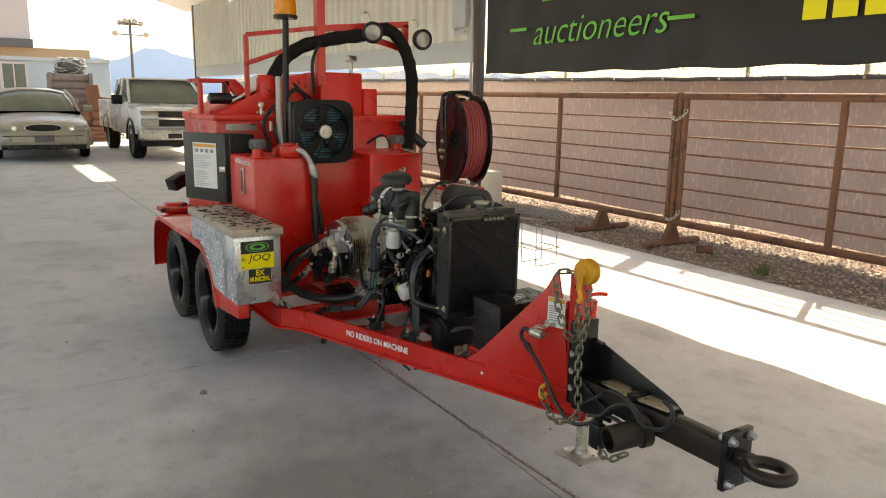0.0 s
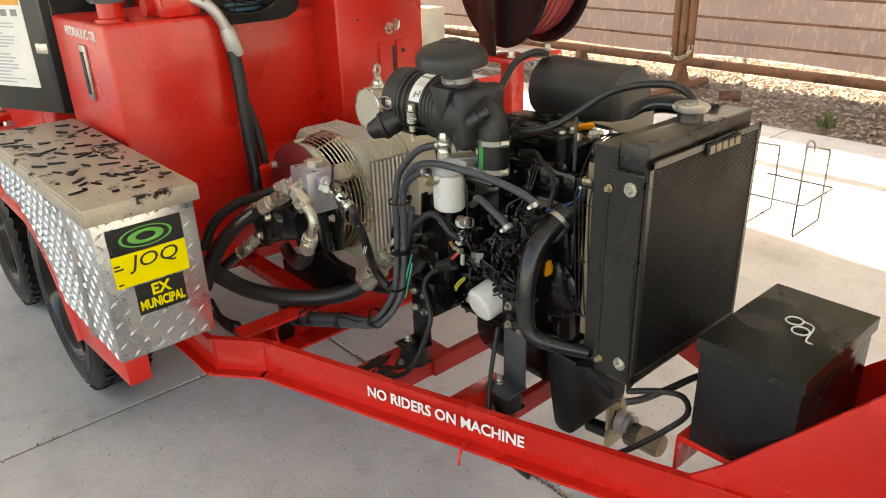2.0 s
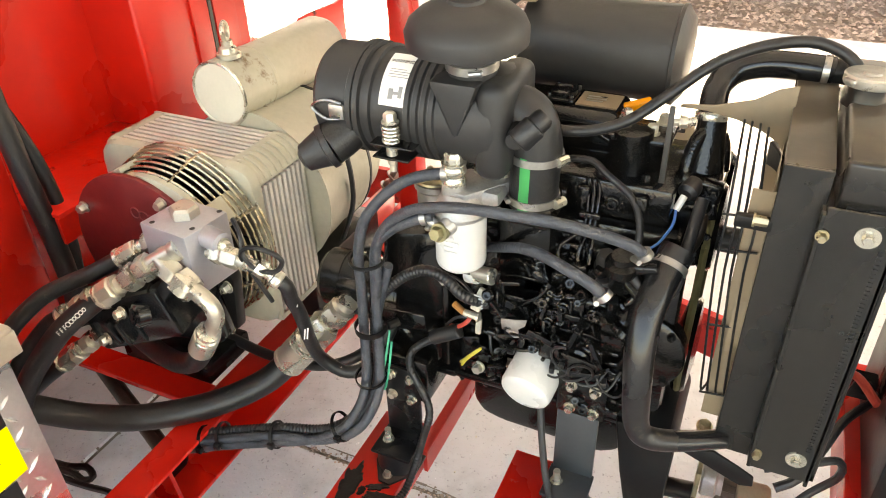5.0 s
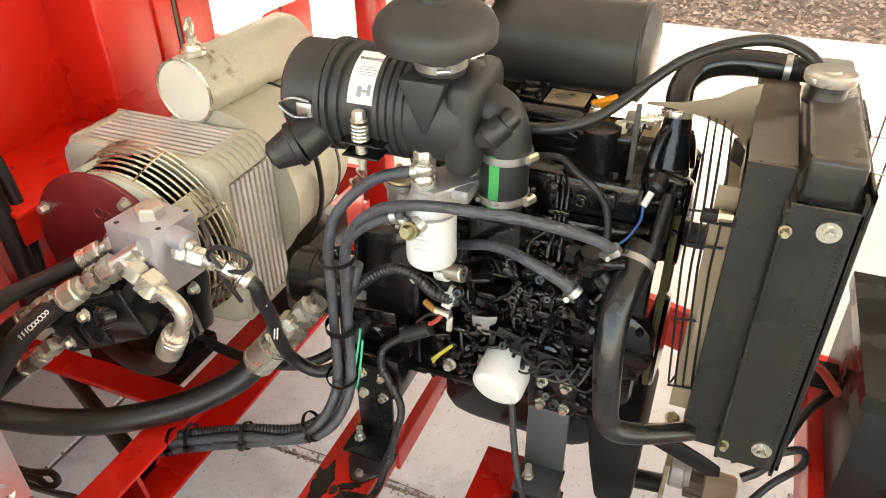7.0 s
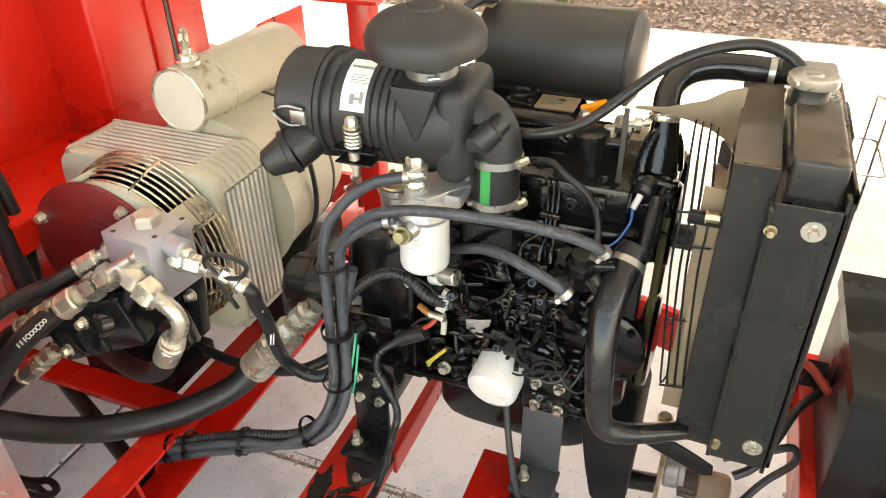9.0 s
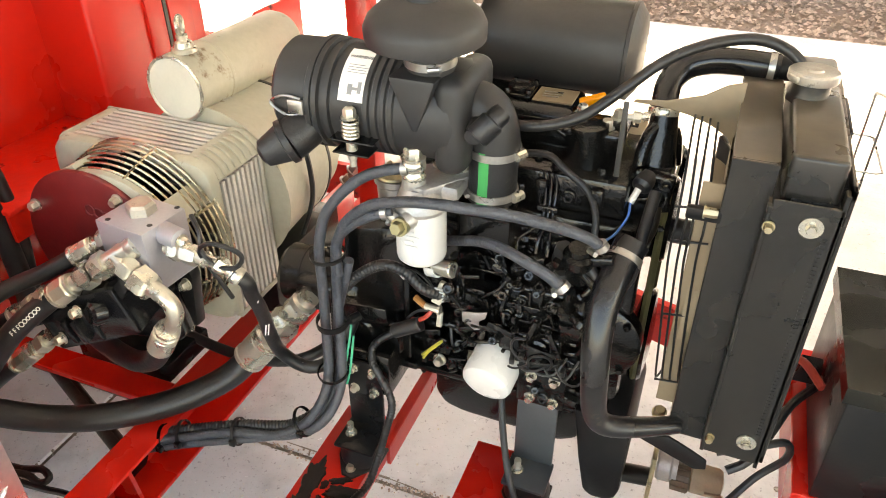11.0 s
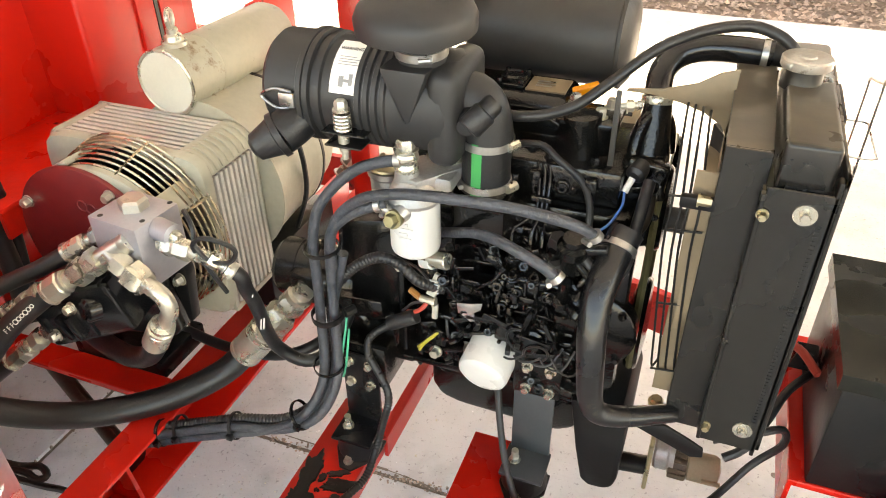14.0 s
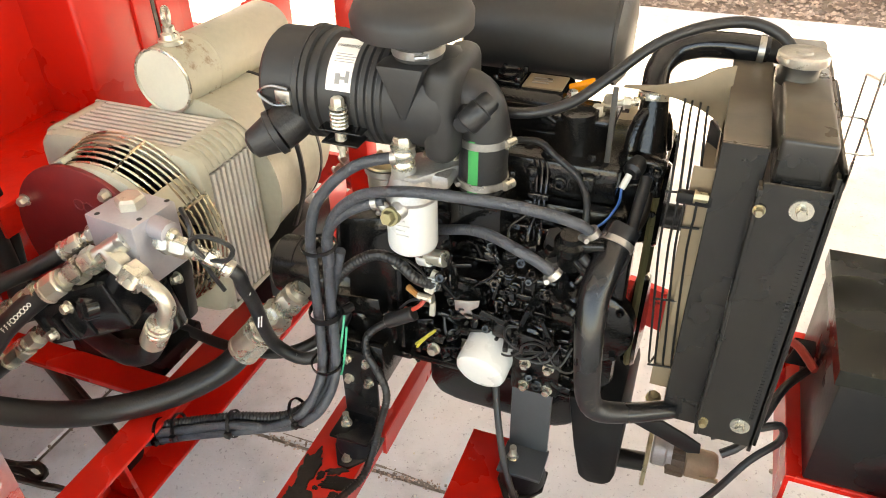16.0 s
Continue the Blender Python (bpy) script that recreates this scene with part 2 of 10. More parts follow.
def concrete():
    m = material("concrete_slab", (0.58, 0.58, 0.58), 0.66, vary=0.12, scale=0.9, bump=0.3, bump_scale=60, dirt=None)
    nt = m.node_tree
    n, l = nt.nodes, nt.links
    bsdf = n["Principled BSDF"]
    src = bsdf.inputs["Base Color"].links[0].from_socket
    geo = n.new("ShaderNodeNewGeometry")
    # large damp and oil stains, then scattered dark and pale specks
    for scale, lo, hi, dark in ((0.55, 0.50, 0.75, 0.66), (2.6, 0.53, 0.70, 0.74), (9.0, 0.56, 0.70, 0.84), (70.0, 0.62, 0.67, 0.60), (120.0, 0.60, 0.66, 0.74), (55.0, 0.68, 0.71, 1.45)):
        t = n.new("ShaderNodeTexNoise")
        t.inputs["Scale"].default_value, t.inputs["Detail"].default_value, t.inputs["Roughness"].default_value = scale, 7, 0.6
        off = n.new("ShaderNodeVectorMath")
        off.inputs[1].default_value = (scale * 3.1, 7.7, 0)
        l.new(geo.outputs["Position"], off.inputs[0])
        l.new(off.outputs[0], t.inputs["Vector"])
        r = n.new("ShaderNodeMapRange")
        l.new(t.outputs["Fac"], r.inputs["Value"])
        r.inputs["From Min"].default_value, r.inputs["From Max"].default_value = lo, hi
        r.inputs["To Min"].default_value, r.inputs["To Max"].default_value = 1.0, dark
        s = n.new("ShaderNodeVectorMath")
        s.operation = 'SCALE'
        l.new(src, s.inputs[0])
        l.new(r.outputs[0], s.inputs["Scale"])
        src = s.outputs[0]
    # one broad oily stain; its darkness also stands for shade beside the rail
    away = n.new("ShaderNodeVectorMath")
    away.operation = 'DISTANCE'
    flat = n.new("ShaderNodeVectorMath")
    flat.operation = 'MULTIPLY'
    flat.inputs[1].default_value = (0.55, 1.0, 0.0)
    l.new(geo.outputs["Position"], flat.inputs[0])
    l.new(flat.outputs[0], away.inputs[0])
    away.inputs[1].default_value = (0.55 * 0.48, -0.76, 0.0)
    wob = n.new("ShaderNodeTexNoise")
    wob.inputs["Scale"].default_value, wob.inputs["Detail"].default_value = 2.2, 6
    l.new(geo.outputs["Position"], wob.inputs["Vector"])
    summed = n.new("ShaderNodeMath")
    summed.operation = 'MULTIPLY_ADD'
    l.new(wob.outputs["Fac"], summed.inputs[0])
    summed.inputs[1].default_value = -0.9
    l.new(away.outputs["Value"], summed.inputs[2])
    r = n.new("ShaderNodeMapRange")
    l.new(summed.outputs[0], r.inputs["Value"])
    r.inputs["From Min"].default_value, r.inputs["From Max"].default_value = -0.10, 0.34
    r.inputs["To Min"].default_value, r.inputs["To Max"].default_value = 0.44, 1.0
    s = n.new("ShaderNodeVectorMath")
    s.operation = 'SCALE'
    l.new(src, s.inputs[0])
    l.new(r.outputs[0], s.inputs["Scale"])
    l.new(s.outputs[0], bsdf.inputs["Base Color"])
    return m


def wrinkled_sunlit(m, size, lo, hi, gain):
    """Pale streaks, stretched by size, painted into a colour: wrinkles and sun through pinholes."""
    nt = m.node_tree
    n, l = nt.nodes, nt.links
    bsdf = n["Principled BSDF"]
    src = bsdf.inputs["Base Color"].links[0].from_socket
    geo = n.new("ShaderNodeNewGeometry")
    st = n.new("ShaderNodeVectorMath")
    st.operation = 'MULTIPLY'
    st.inputs[1].default_value = size
    l.new(geo.outputs["Position"], st.inputs[0])
    t = n.new("ShaderNodeTexNoise")
    t.inputs["Scale"].default_value, t.inputs["Detail"].default_value = 1.0, 4
    l.new(st.outputs[0], t.inputs["Vector"])
    r = n.new("ShaderNodeMapRange")
    l.new(t.outputs["Fac"], r.inputs["Value"])
    r.inputs["From Min"].default_value, r.inputs["From Max"].default_value = lo, hi
    r.inputs["To Min"].default_value, r.inputs["To Max"].default_value = 1.0, gain
    s = n.new("ShaderNodeVectorMath")
    s.operation = 'SCALE'
    l.new(src, s.inputs[0])
    l.new(r.outputs[0], s.inputs["Scale"])
    l.new(s.outputs[0], bsdf.inputs["Base Color"])
    return m


def toplit(m, dust, amount):
    """Paints light from above into a material: its level faces take the tint dust."""
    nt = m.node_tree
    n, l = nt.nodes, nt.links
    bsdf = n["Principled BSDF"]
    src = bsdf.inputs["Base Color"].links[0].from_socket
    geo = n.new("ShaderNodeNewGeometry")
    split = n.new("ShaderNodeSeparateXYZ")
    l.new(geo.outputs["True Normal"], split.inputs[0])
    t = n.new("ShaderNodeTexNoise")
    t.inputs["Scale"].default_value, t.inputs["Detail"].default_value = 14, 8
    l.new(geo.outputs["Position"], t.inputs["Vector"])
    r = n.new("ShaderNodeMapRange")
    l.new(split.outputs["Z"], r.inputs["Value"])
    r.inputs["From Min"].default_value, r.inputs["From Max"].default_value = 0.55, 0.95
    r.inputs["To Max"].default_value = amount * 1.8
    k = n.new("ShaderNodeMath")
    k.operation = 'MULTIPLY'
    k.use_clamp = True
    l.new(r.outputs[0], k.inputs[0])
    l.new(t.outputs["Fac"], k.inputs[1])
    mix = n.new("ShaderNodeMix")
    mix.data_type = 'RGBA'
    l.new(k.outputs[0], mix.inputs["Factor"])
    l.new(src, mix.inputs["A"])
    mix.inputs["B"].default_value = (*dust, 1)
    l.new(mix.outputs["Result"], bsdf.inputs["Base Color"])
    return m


def translucent(m, share):
    """Lets part of the light through a thin cloth."""
    nt = m.node_tree
    n, l = nt.nodes, nt.links
    bsdf, out = n["Principled BSDF"], n["Material Output"]
    t = n.new("ShaderNodeBsdfTranslucent")
    l.new(bsdf.inputs["Base Color"].links[0].from_socket, t.inputs["Color"])
    mix = n.new("ShaderNodeMixShader")
    mix.inputs[0].default_value = share
    l.new(bsdf.outputs[0], mix.inputs[1])
    l.new(t.outputs[0], mix.inputs[2])
    l.new(mix.outputs[0], out.inputs["Surface"])
    return m


# pale streaks put sunlight through the mesh's pinholes into its colour
translucent(wrinkled_sunlit(MESH_TAN, (42, 3, 13), 0.54, 0.68, 1.3), 0.14)


CONCRETE = concrete()
JOINT = material("gritty_joint_filler", (0.20, 0.17, 0.14), 0.95, vary=0.4, scale=30, bump=0.8, bump_scale=150)
GRAVEL_BED = material("gravel_bed", (0.24, 0.18, 0.14), 0.95, vary=0.4, scale=14, bump=1.0, bump_scale=60)
STONE = material("gravel_stone", (0.34, 0.26, 0.21), 0.9, vary=0.2, scale=20, per_island=0.5)
DESERT = material("dusty_ground", (0.36, 0.30, 0.24), 0.95, vary=0.15, scale=0.3)

# ---- mesh helpers ----
AXIS = {"x": 0, "y": 1, "z": 2}
PLACE = {}


def box(bm, lo, hi, bevel=0.0, seg=2):
    size = [b - a for a, b in zip(lo, hi)]
    m = Matrix.Translation([(a + b) / 2 for a, b in zip(lo, hi)]) @ Matrix.Diagonal((*size, 1))
    made = bmesh.ops.create_cube(bm, size=1, matrix=m)["verts"]
    if bevel:
        edges = list({e for v in made for e in v.link_edges})
        bmesh.ops.bevel(bm, geom=edges, offset=bevel, segments=seg, affect='EDGES', profile=0.5)
    return bm


def turned_box(bm, centre, size, turn, bevel=0.0):
    """A box of that size about centre, turned by a 3 x 3 or Euler in degrees."""
    tmp = bmesh.new()
    box(tmp, [-s / 2 for s in size], [s / 2 for s in size], bevel)
    m = Matrix.Translation(centre) @ pose(0, 0, 0, *turn)
    bmesh.ops.transform(tmp, matrix=m, verts=tmp.verts)
    return merge(bm, tmp)


def merge(bm, other):
    me = bpy.data.meshes.new("tmp")
    other.to_mesh(me)
    other.free()
    bm.from_mesh(me)
    bpy.data.meshes.remove(me)
    return bm


def prism(bm, pts, axis, lo, hi, bevel=0.0):
    """A polygon of the two other coordinates, in their order, drawn out along axis from lo to hi."""
    k = AXIS[axis]
    def at(p, d):
        q = list(p)
        q.insert(k, d)
        return q
    tmp = bmesh.new()
    a = [tmp.verts.new(at(p, lo)) for p in pts]
    b = [tmp.verts.new(at(p, hi)) for p in pts]
    tmp.faces.new(a)
    tmp.faces.new(list(reversed(b)))
    for i in range(len(pts)):
        j = (i + 1) % len(pts)
        tmp.faces.new((a[j], a[i], b[i], b[j]))
    bmesh.ops.recalc_face_normals(tmp, faces=tmp.faces)
    if bevel:
        bmesh.ops.bevel(tmp, geom=list(tmp.edges), offset=bevel, segments=2, affect='EDGES', profile=0.5)
    return merge(bm, tmp)


def frame_of(d):
    d = Vector(d).normalized()
    u = d.cross(Vector((0, 0, 1)) if abs(d.z) < 0.9 else Vector((1, 0, 0))).normalized()
    return d, u, d.cross(u)


def lathe(bm, p, d, profile, n=24, cap=True, phase=0.0):
    """Rings of (distance along d, radius) from p."""
    d, u, v = frame_of(d)
    p = Vector(p)
    rings = []
    for s, r in profile:
        c = p + d * s
        rings.append([bm.verts.new(c + (u * math.cos(a) + v * math.sin(a)) * max(r, 1e-5)) for a in [phase + 2 * math.pi * k / n for k in range(n)]])
    for a, b in zip(rings, rings[1:]):
        for k in range(n):
            bm.faces.new((a[k], a[(k + 1) % n], b[(k + 1) % n], b[k]))
    if cap:
        bm.faces.new(list(reversed(rings[0])))
        bm.faces.new(rings[-1])
    return bm


def cyl(bm, p0, p1, r, r1=None, n=20, edge=0.0):
    d = Vector(p1) - Vector(p0)
    h = d.length
    r1 = r if r1 is None else r1
    e = min(edge, h / 3, r / 2)
    prof = [(0, r), (h, r1)] if not e else [(0, r - e), (e, r), (h - e, r1), (h, r1 - e)]
    return lathe(bm, p0, d, prof, n)


def spline(pts, step=0.02):
    """A smooth line through the points."""
    pts = [Vector(p) for p in pts]
    out = []
    for i in range(len(pts) - 1):
        p0 = pts[i - 1] if i else pts[0] * 2 - pts[1]
        p1, p2 = pts[i], pts[i + 1]
        p3 = pts[i + 2] if i + 2 < len(pts) else pts[-1] * 2 - pts[-2]
        k = max(3, int((p2 - p1).length / step))
        for j in range(k):
            t = j / k
            out.append(0.5 * ((2 * p1) + (p2 - p0) * t + (2 * p0 - 5 * p1 + 4 * p2 - p3) * t * t + (3 * p1 - p0 - 3 * p2 + p3) * t ** 3))
    return out + [pts[-1]]


def sweep(bm, path, r, n=10, ribs=0.0, closed=False):
    """A round tube along a line of points; ribs: how far every other ring stands out."""
    path = [Vector(p) for p in path]
    u = None
    rings = []
    for i, p in enumerate(path):
        if closed:
            d = (path[(i + 1) % len(path)] - path[i - 1]).normalized()
        else:
            d = (path[min(i + 1, len(path) - 1)] - path[max(i - 1, 0)]).normalized()
        if u is None:
            u = frame_of(d)[1]
        u = (u - d * u.dot(d)).normalized()
        v = d.cross(u)
        rad = (r if isinstance(r, float) else r[0] + (r[1] - r[0]) * i / (len(path) - 1)) + (ribs if ribs and i % 2 else 0)
        rings.append([bm.verts.new(p + (u * math.cos(2 * math.pi * k / n) + v * math.sin(2 * math.pi * k / n)) * rad) for k in range(n)])
    pairs = list(zip(rings, rings[1:])) + ([(rings[-1], rings[0])] if closed else [])
    for a, b in pairs:
        for k in range(n):
            bm.faces.new((a[k], a[(k + 1) % n], b[(k + 1) % n], b[k]))
    if not closed:
        bm.faces.new(list(reversed(rings[0])))
        bm.faces.new(rings[-1])
    return bm


def tube(bm, pts, r, n=10, step=0.02, ribs=0.0):
    return sweep(bm, spline(pts, step), r, n, ribs)


def ring(bm, c, axis, R, r, n=40, m=8, start=0.0, turn=360.0):
    d, u, v = frame_of(axis)
    c = Vector(c)
    whole = turn >= 360
    angles = [radians(start) + radians(turn) * k / (n if whole else n - 1) for k in range(n)]
    return sweep(bm, [c + (u * math.cos(a) + v * math.sin(a)) * R for a in angles], r, m, closed=whole)


def hexagon(bm, p, d, r, h, washer=True):
    """A hexagon head or nut on a washer, standing on p along d."""
    if washer:
        r *= 0.9
        lathe(bm, p, d, [(0, r * 1.3), (h * 0.18, r * 1.3)], 18)
        p = Vector(p) + Vector(d).normalized() * h * 0.18
    lathe(bm, p, d, [(0, r), (h * 0.75, r), (h, r * 0.82)], 6)
    return bm


DRAWN = [Matrix()]  # how the group at hand is drawn to the plan


def mesh_of(name, bm, mat, smooth=35):
    bmesh.ops.recalc_face_normals(bm, faces=bm.faces)
    me = bpy.data.meshes.new(name)
    bm.to_mesh(me)
    bm.free()
    me.transform(Matrix.Scale(UNIT, 4) @ DRAWN[-1])
    if mat:
        me.materials.append(mat)
    if smooth:
        me.polygons.foreach_set("use_smooth", [True] * len(me.polygons))
        me.set_sharp_from_angle(angle=radians(smooth))
    return me


def centred(me):
    co = np.empty(len(me.vertices) * 3, np.float32)
    me.vertices.foreach_get("co", co)
    co = co.reshape(-1, 3)
    c = (co.min(0) + co.max(0)) / 2
    co -= c
    me.vertices.foreach_set("co", co.ravel())
    me.update()
    return Vector(c.tolist())


def part(name, bm, mat, parent, label="", smooth=35, kind=""):
    """Links a bmesh as one mesh object under a thing or a part."""
    me = mesh_of(name, bm, mat, smooth)
    ob = new(name, me)
    c = centred(me)
    ob.parent = parent
    ob.location = c - PLACE[parent.name]
    PLACE[ob.name] = c
    return tagged(ob, label, kind=kind) if kind else tagged(ob, label)


def pieces(name, bm, mat, parent, label="", smooth=35, gap=0.0008):
    """Links each loose piece of a bmesh as a part of its own; pieces that touch stay together."""
    left, groups = set(bm.verts), []
    while left:
        todo, isle = [left.pop()], []
        while todo:
            v = todo.pop()
            isle.append(v)
            for e in v.link_edges:
                w = e.other_vert(v)
                if w in left:
                    left.discard(w)
                    todo.append(w)
        lo = [min(v.co[k] for v in isle) - gap for k in range(3)]
        hi = [max(v.co[k] for v in isle) + gap for k in range(3)]
        near = [g for g in groups if all(g[1][k] <= hi[k] and g[2][k] >= lo[k] for k in range(3))]
        for g in near:
            groups.remove(g)
            isle += g[0]
            lo = [min(a, b) for a, b in zip(lo, g[1])]
            hi = [max(a, b) for a, b in zip(hi, g[2])]
        groups.append((isle, lo, hi))
    made = None
    for isle, lo, hi in groups:
        sub = bmesh.new()
        twin = {v: sub.verts.new(v.co) for v in isle}
        for f in {f for v in isle for f in v.link_faces}:
            sub.faces.new([twin[v] for v in f.verts])
        ob = part(name, sub, mat, parent, label, smooth)
        made = made or ob
    bm.free()
    return made


def thing(name, label, category, at=(0, 0, 0), group="", kind=""):
    ob = new(name)
    ob.location = DRAWN[-1] @ Vector(at) * UNIT
    ob.empty_display_size = 0.1
    PLACE[ob.name] = ob.location.copy()
    return tagged(ob, label, category, group, kind)


def solid(name, bm, mat, label, category="", group="", kind="", smooth=35):
    """One top-level mesh."""
    me = mesh_of(name, bm, mat, smooth)
    ob = new(name, me)
    ob.location = centred(me)
    PLACE[ob.name] = ob.location.copy()
    return tagged(ob, label, category, group, kind)


def lettering(name, text, size, mat, parent, m, align='CENTER', extrude=0.0008, squeeze=1.0, shear=0.0, bold=0.0):
    """Flat letters as a mesh; m carries the letters' plane (x along the line, y up, z towards the reader)."""
    cu = bpy.data.curves.new(name, 'FONT')
    cu.body, cu.size, cu.extrude, cu.align_x, cu.align_y, cu.shear = text, size, extrude, align, 'CENTER', shear
    cu.offset = bold
    cu.resolution_u = 3
    tmp = bpy.data.objects.new(name, cu)
    scene.collection.objects.link(tmp)
    me = bpy.data.meshes.new_from_object(tmp.evaluated_get(bpy.context.evaluated_depsgraph_get()))
    bpy.data.objects.remove(tmp)
    me.transform(Matrix.Scale(UNIT, 4) @ m @ Matrix.Diagonal((squeeze, 1, 1, 1)))
    me.materials.clear()
    me.materials.append(mat)
    ob = new(name, me)
    c = centred(me)
    ob.parent = parent
    ob.location = c - PLACE[parent.name]
    PLACE[ob.name] = c
    return ob


def facing(p, x_dir, z_dir):
    """A plane for letters at p: x_dir along the line, z_dir towards the reader."""
    x, z = Vector(x_dir).normalized(), Vector(z_dir).normalized()
    y = z.cross(x).normalized()
    x = y.cross(z)
    return Matrix(((x.x, y.x, z.x, p[0]), (x.y, y.y, z.y, p[1]), (x.z, y.z, z.z, p[2]), (0, 0, 0, 1)))


def bars(bm, m, w, h, rows, thick=0.0008, seed=1, fill=0.8):
    """Rows of plain bars in a plane, for print too small to read."""
    rng = random.Random(seed)
    for k in range(rows):
        y = h / 2 - (k + 0.5) * h / rows
        ln = w * rng.uniform(0.55, 1.0) * fill
        tmp = bmesh.new()
        box(tmp, (-w / 2, y - h / rows * 0.22, 0), (-w / 2 + ln, y + h / rows * 0.22, thick))
        bmesh.ops.transform(tmp, matrix=m, verts=tmp.verts)
        merge(bm, tmp)
    return bm


def plate(bm, m, w, h, t=0.001):
    tmp = bmesh.new()
    box(tmp, (-w / 2, -h / 2, 0), (w / 2, h / 2, t))
    bmesh.ops.transform(tmp, matrix=m, verts=tmp.verts)
    return merge(bm, tmp)


# ---- ground ----
bm = bmesh.new()
box(bm, (-1500, -1500, -0.5), (1500, 1500, -0.16))
ground = solid("ground", bm, DESERT, "dusty desert ground reaching the horizon", "ground", kind="structure")

pavement = thing("pavement", "pale grey concrete slabs with gritty joints and dark stains", "pavement", (0, 0, 0), kind="structure")
XS = [-30.0, -24.7, -20.1, -15.55, -10.95, -6.23, -1.62, 2.95, 7.5, 12.0]
YS = [-18.4, -13.8, -9.2, -4.65, -0.045, 4.24]
for i in range(len(XS) - 1):
    for j in range(len(YS) - 1):
        bm = bmesh.new()
        g = 0.004
        box(bm, (XS[i] + g, YS[j] + g, -0.15), (XS[i + 1] - g, YS[j + 1] - (g if j < len(YS) - 2 else 0), 0.0), 0.006, 1)
        part("slab", bm, CONCRETE, pavement)
bm = bmesh.new()
rng = random.Random(4)
box(bm, (-30, -18.4, -0.155), (12, 4.2, -0.005))
for k in range(420):
    # crumbs of filler along the joint under the machine and along the cross joint
    if k % 3:
        x, y = rng.uniform(-2.2, 1.6), -0.045 + rng.gauss(0, 0.011)
    else:
        x, y = -1.62 + rng.gauss(0, 0.009), rng.uniform(-1.6, 1.6)
    r = rng.uniform(0.0015, 0.005)
    if k % 3 and -1.0 < x < 0.2:
        y += 0.012 * noise.noise(Vector((x * 5, 0, 0)))
    lathe(bm, (x, y, -0.004), (rng.uniform(-.3, .3), rng.uniform(-.3, .3), 1), [(0, r), (r, r * 0.8), (r * 1.4, r * 0.2)], 5)
part("joint_filler", bm, JOINT, pavement, "crumbling grit in the slab joints")

bm = bmesh.new()
for k in range(330):
    x, y = rng.uniform(-1.55, 0.9), rng.uniform(-0.75, 1.0)
    r = rng.uniform(0.0012, 0.0034)
    lathe(bm, (x, y, -0.0005), (rng.uniform(-.3, .3), rng.uniform(-.3, .3), 1), [(0, r), (r, r * 0.8), (r * 1.4, r * 0.2)], 5)
grit = bmesh.new()
for k in range(900):
    x = rng.uniform(-1.35, 0.9)
    y = -0.045 + 0.012 * noise.noise(Vector((x * 6, 3, 0))) + rng.gauss(0, 0.007 + 0.010 * max(0, noise.noise(Vector((x * 4, 9, 0)))))
    r = rng.uniform(0.0014, 0.0042)
    lathe(grit, (x, y, -0.0012), (rng.uniform(-.4, .4), rng.uniform(-.4, .4), 1), [(0, r), (r * .8, r * 0.8), (r * 1.2, r * 0.2)], 5)
part("joint_grit", grit, STONE, pavement, "sandy grit spilling from the slab joint", kind="stuff")
part("crumbs", bm, PALE_POST, pavement, "pale crumbs scattered on the slab", kind="stuff")

# fine cracks and chips wandering along the joint
bm = bmesh.new()
for (x0, y0, x1, y1, w, wob) in ((-1.05, -0.02, 0.75, -0.1, 0.004, 0.018), (-13.6, -1.0, -12.5, -1.2, 0.006, 0.1), (-13.2, -0.6, -12.6, -0.5, 0.006, 0.1)):
    k = 40
    pts = []
    for q in range(k + 1):
        s = q / k
        pts.append((x0 + (x1 - x0) * s, y0 + (y1 - y0) * s + wob * noise.noise(Vector((s * 9, x0 * 3, 0)))))
    for a, b in zip(pts, pts[1:]):
        ww = w * rng.uniform(0.3, 1.2)
        v = [bm.verts.new((a[0], a[1] - ww, 0.0006)), bm.verts.new((b[0], b[1] - ww, 0.0006)), bm.verts.new((b[0], b[1] + ww, 0.0006)), bm.verts.new((a[0], a[1] + ww, 0.0006))]
        bm.faces.new(v)
part("crack", bm, JOINT, pavement, "fine dark cracks in the concrete")

gravel = thing("gravel_strip", "brown crushed-rock gravel beside the concrete", "gravel", (0, 5.5, 0), kind="stuff")
bm = bmesh.new()
bmesh.ops.create_grid(bm, x_segments=130, y_segments=22, size=1, matrix=Matrix.Translation((-9, 6.9, -0.045)) @ Matrix.Diagonal((21, 2.65, 1, 1)))
for v in bm.verts:
    v.co.z += 0.03 * noise.noise(v.co * 1.7) + 0.02 * noise.noise(v.co * 6)
part("gravel_bed", bm, GRAVEL_BED, gravel)


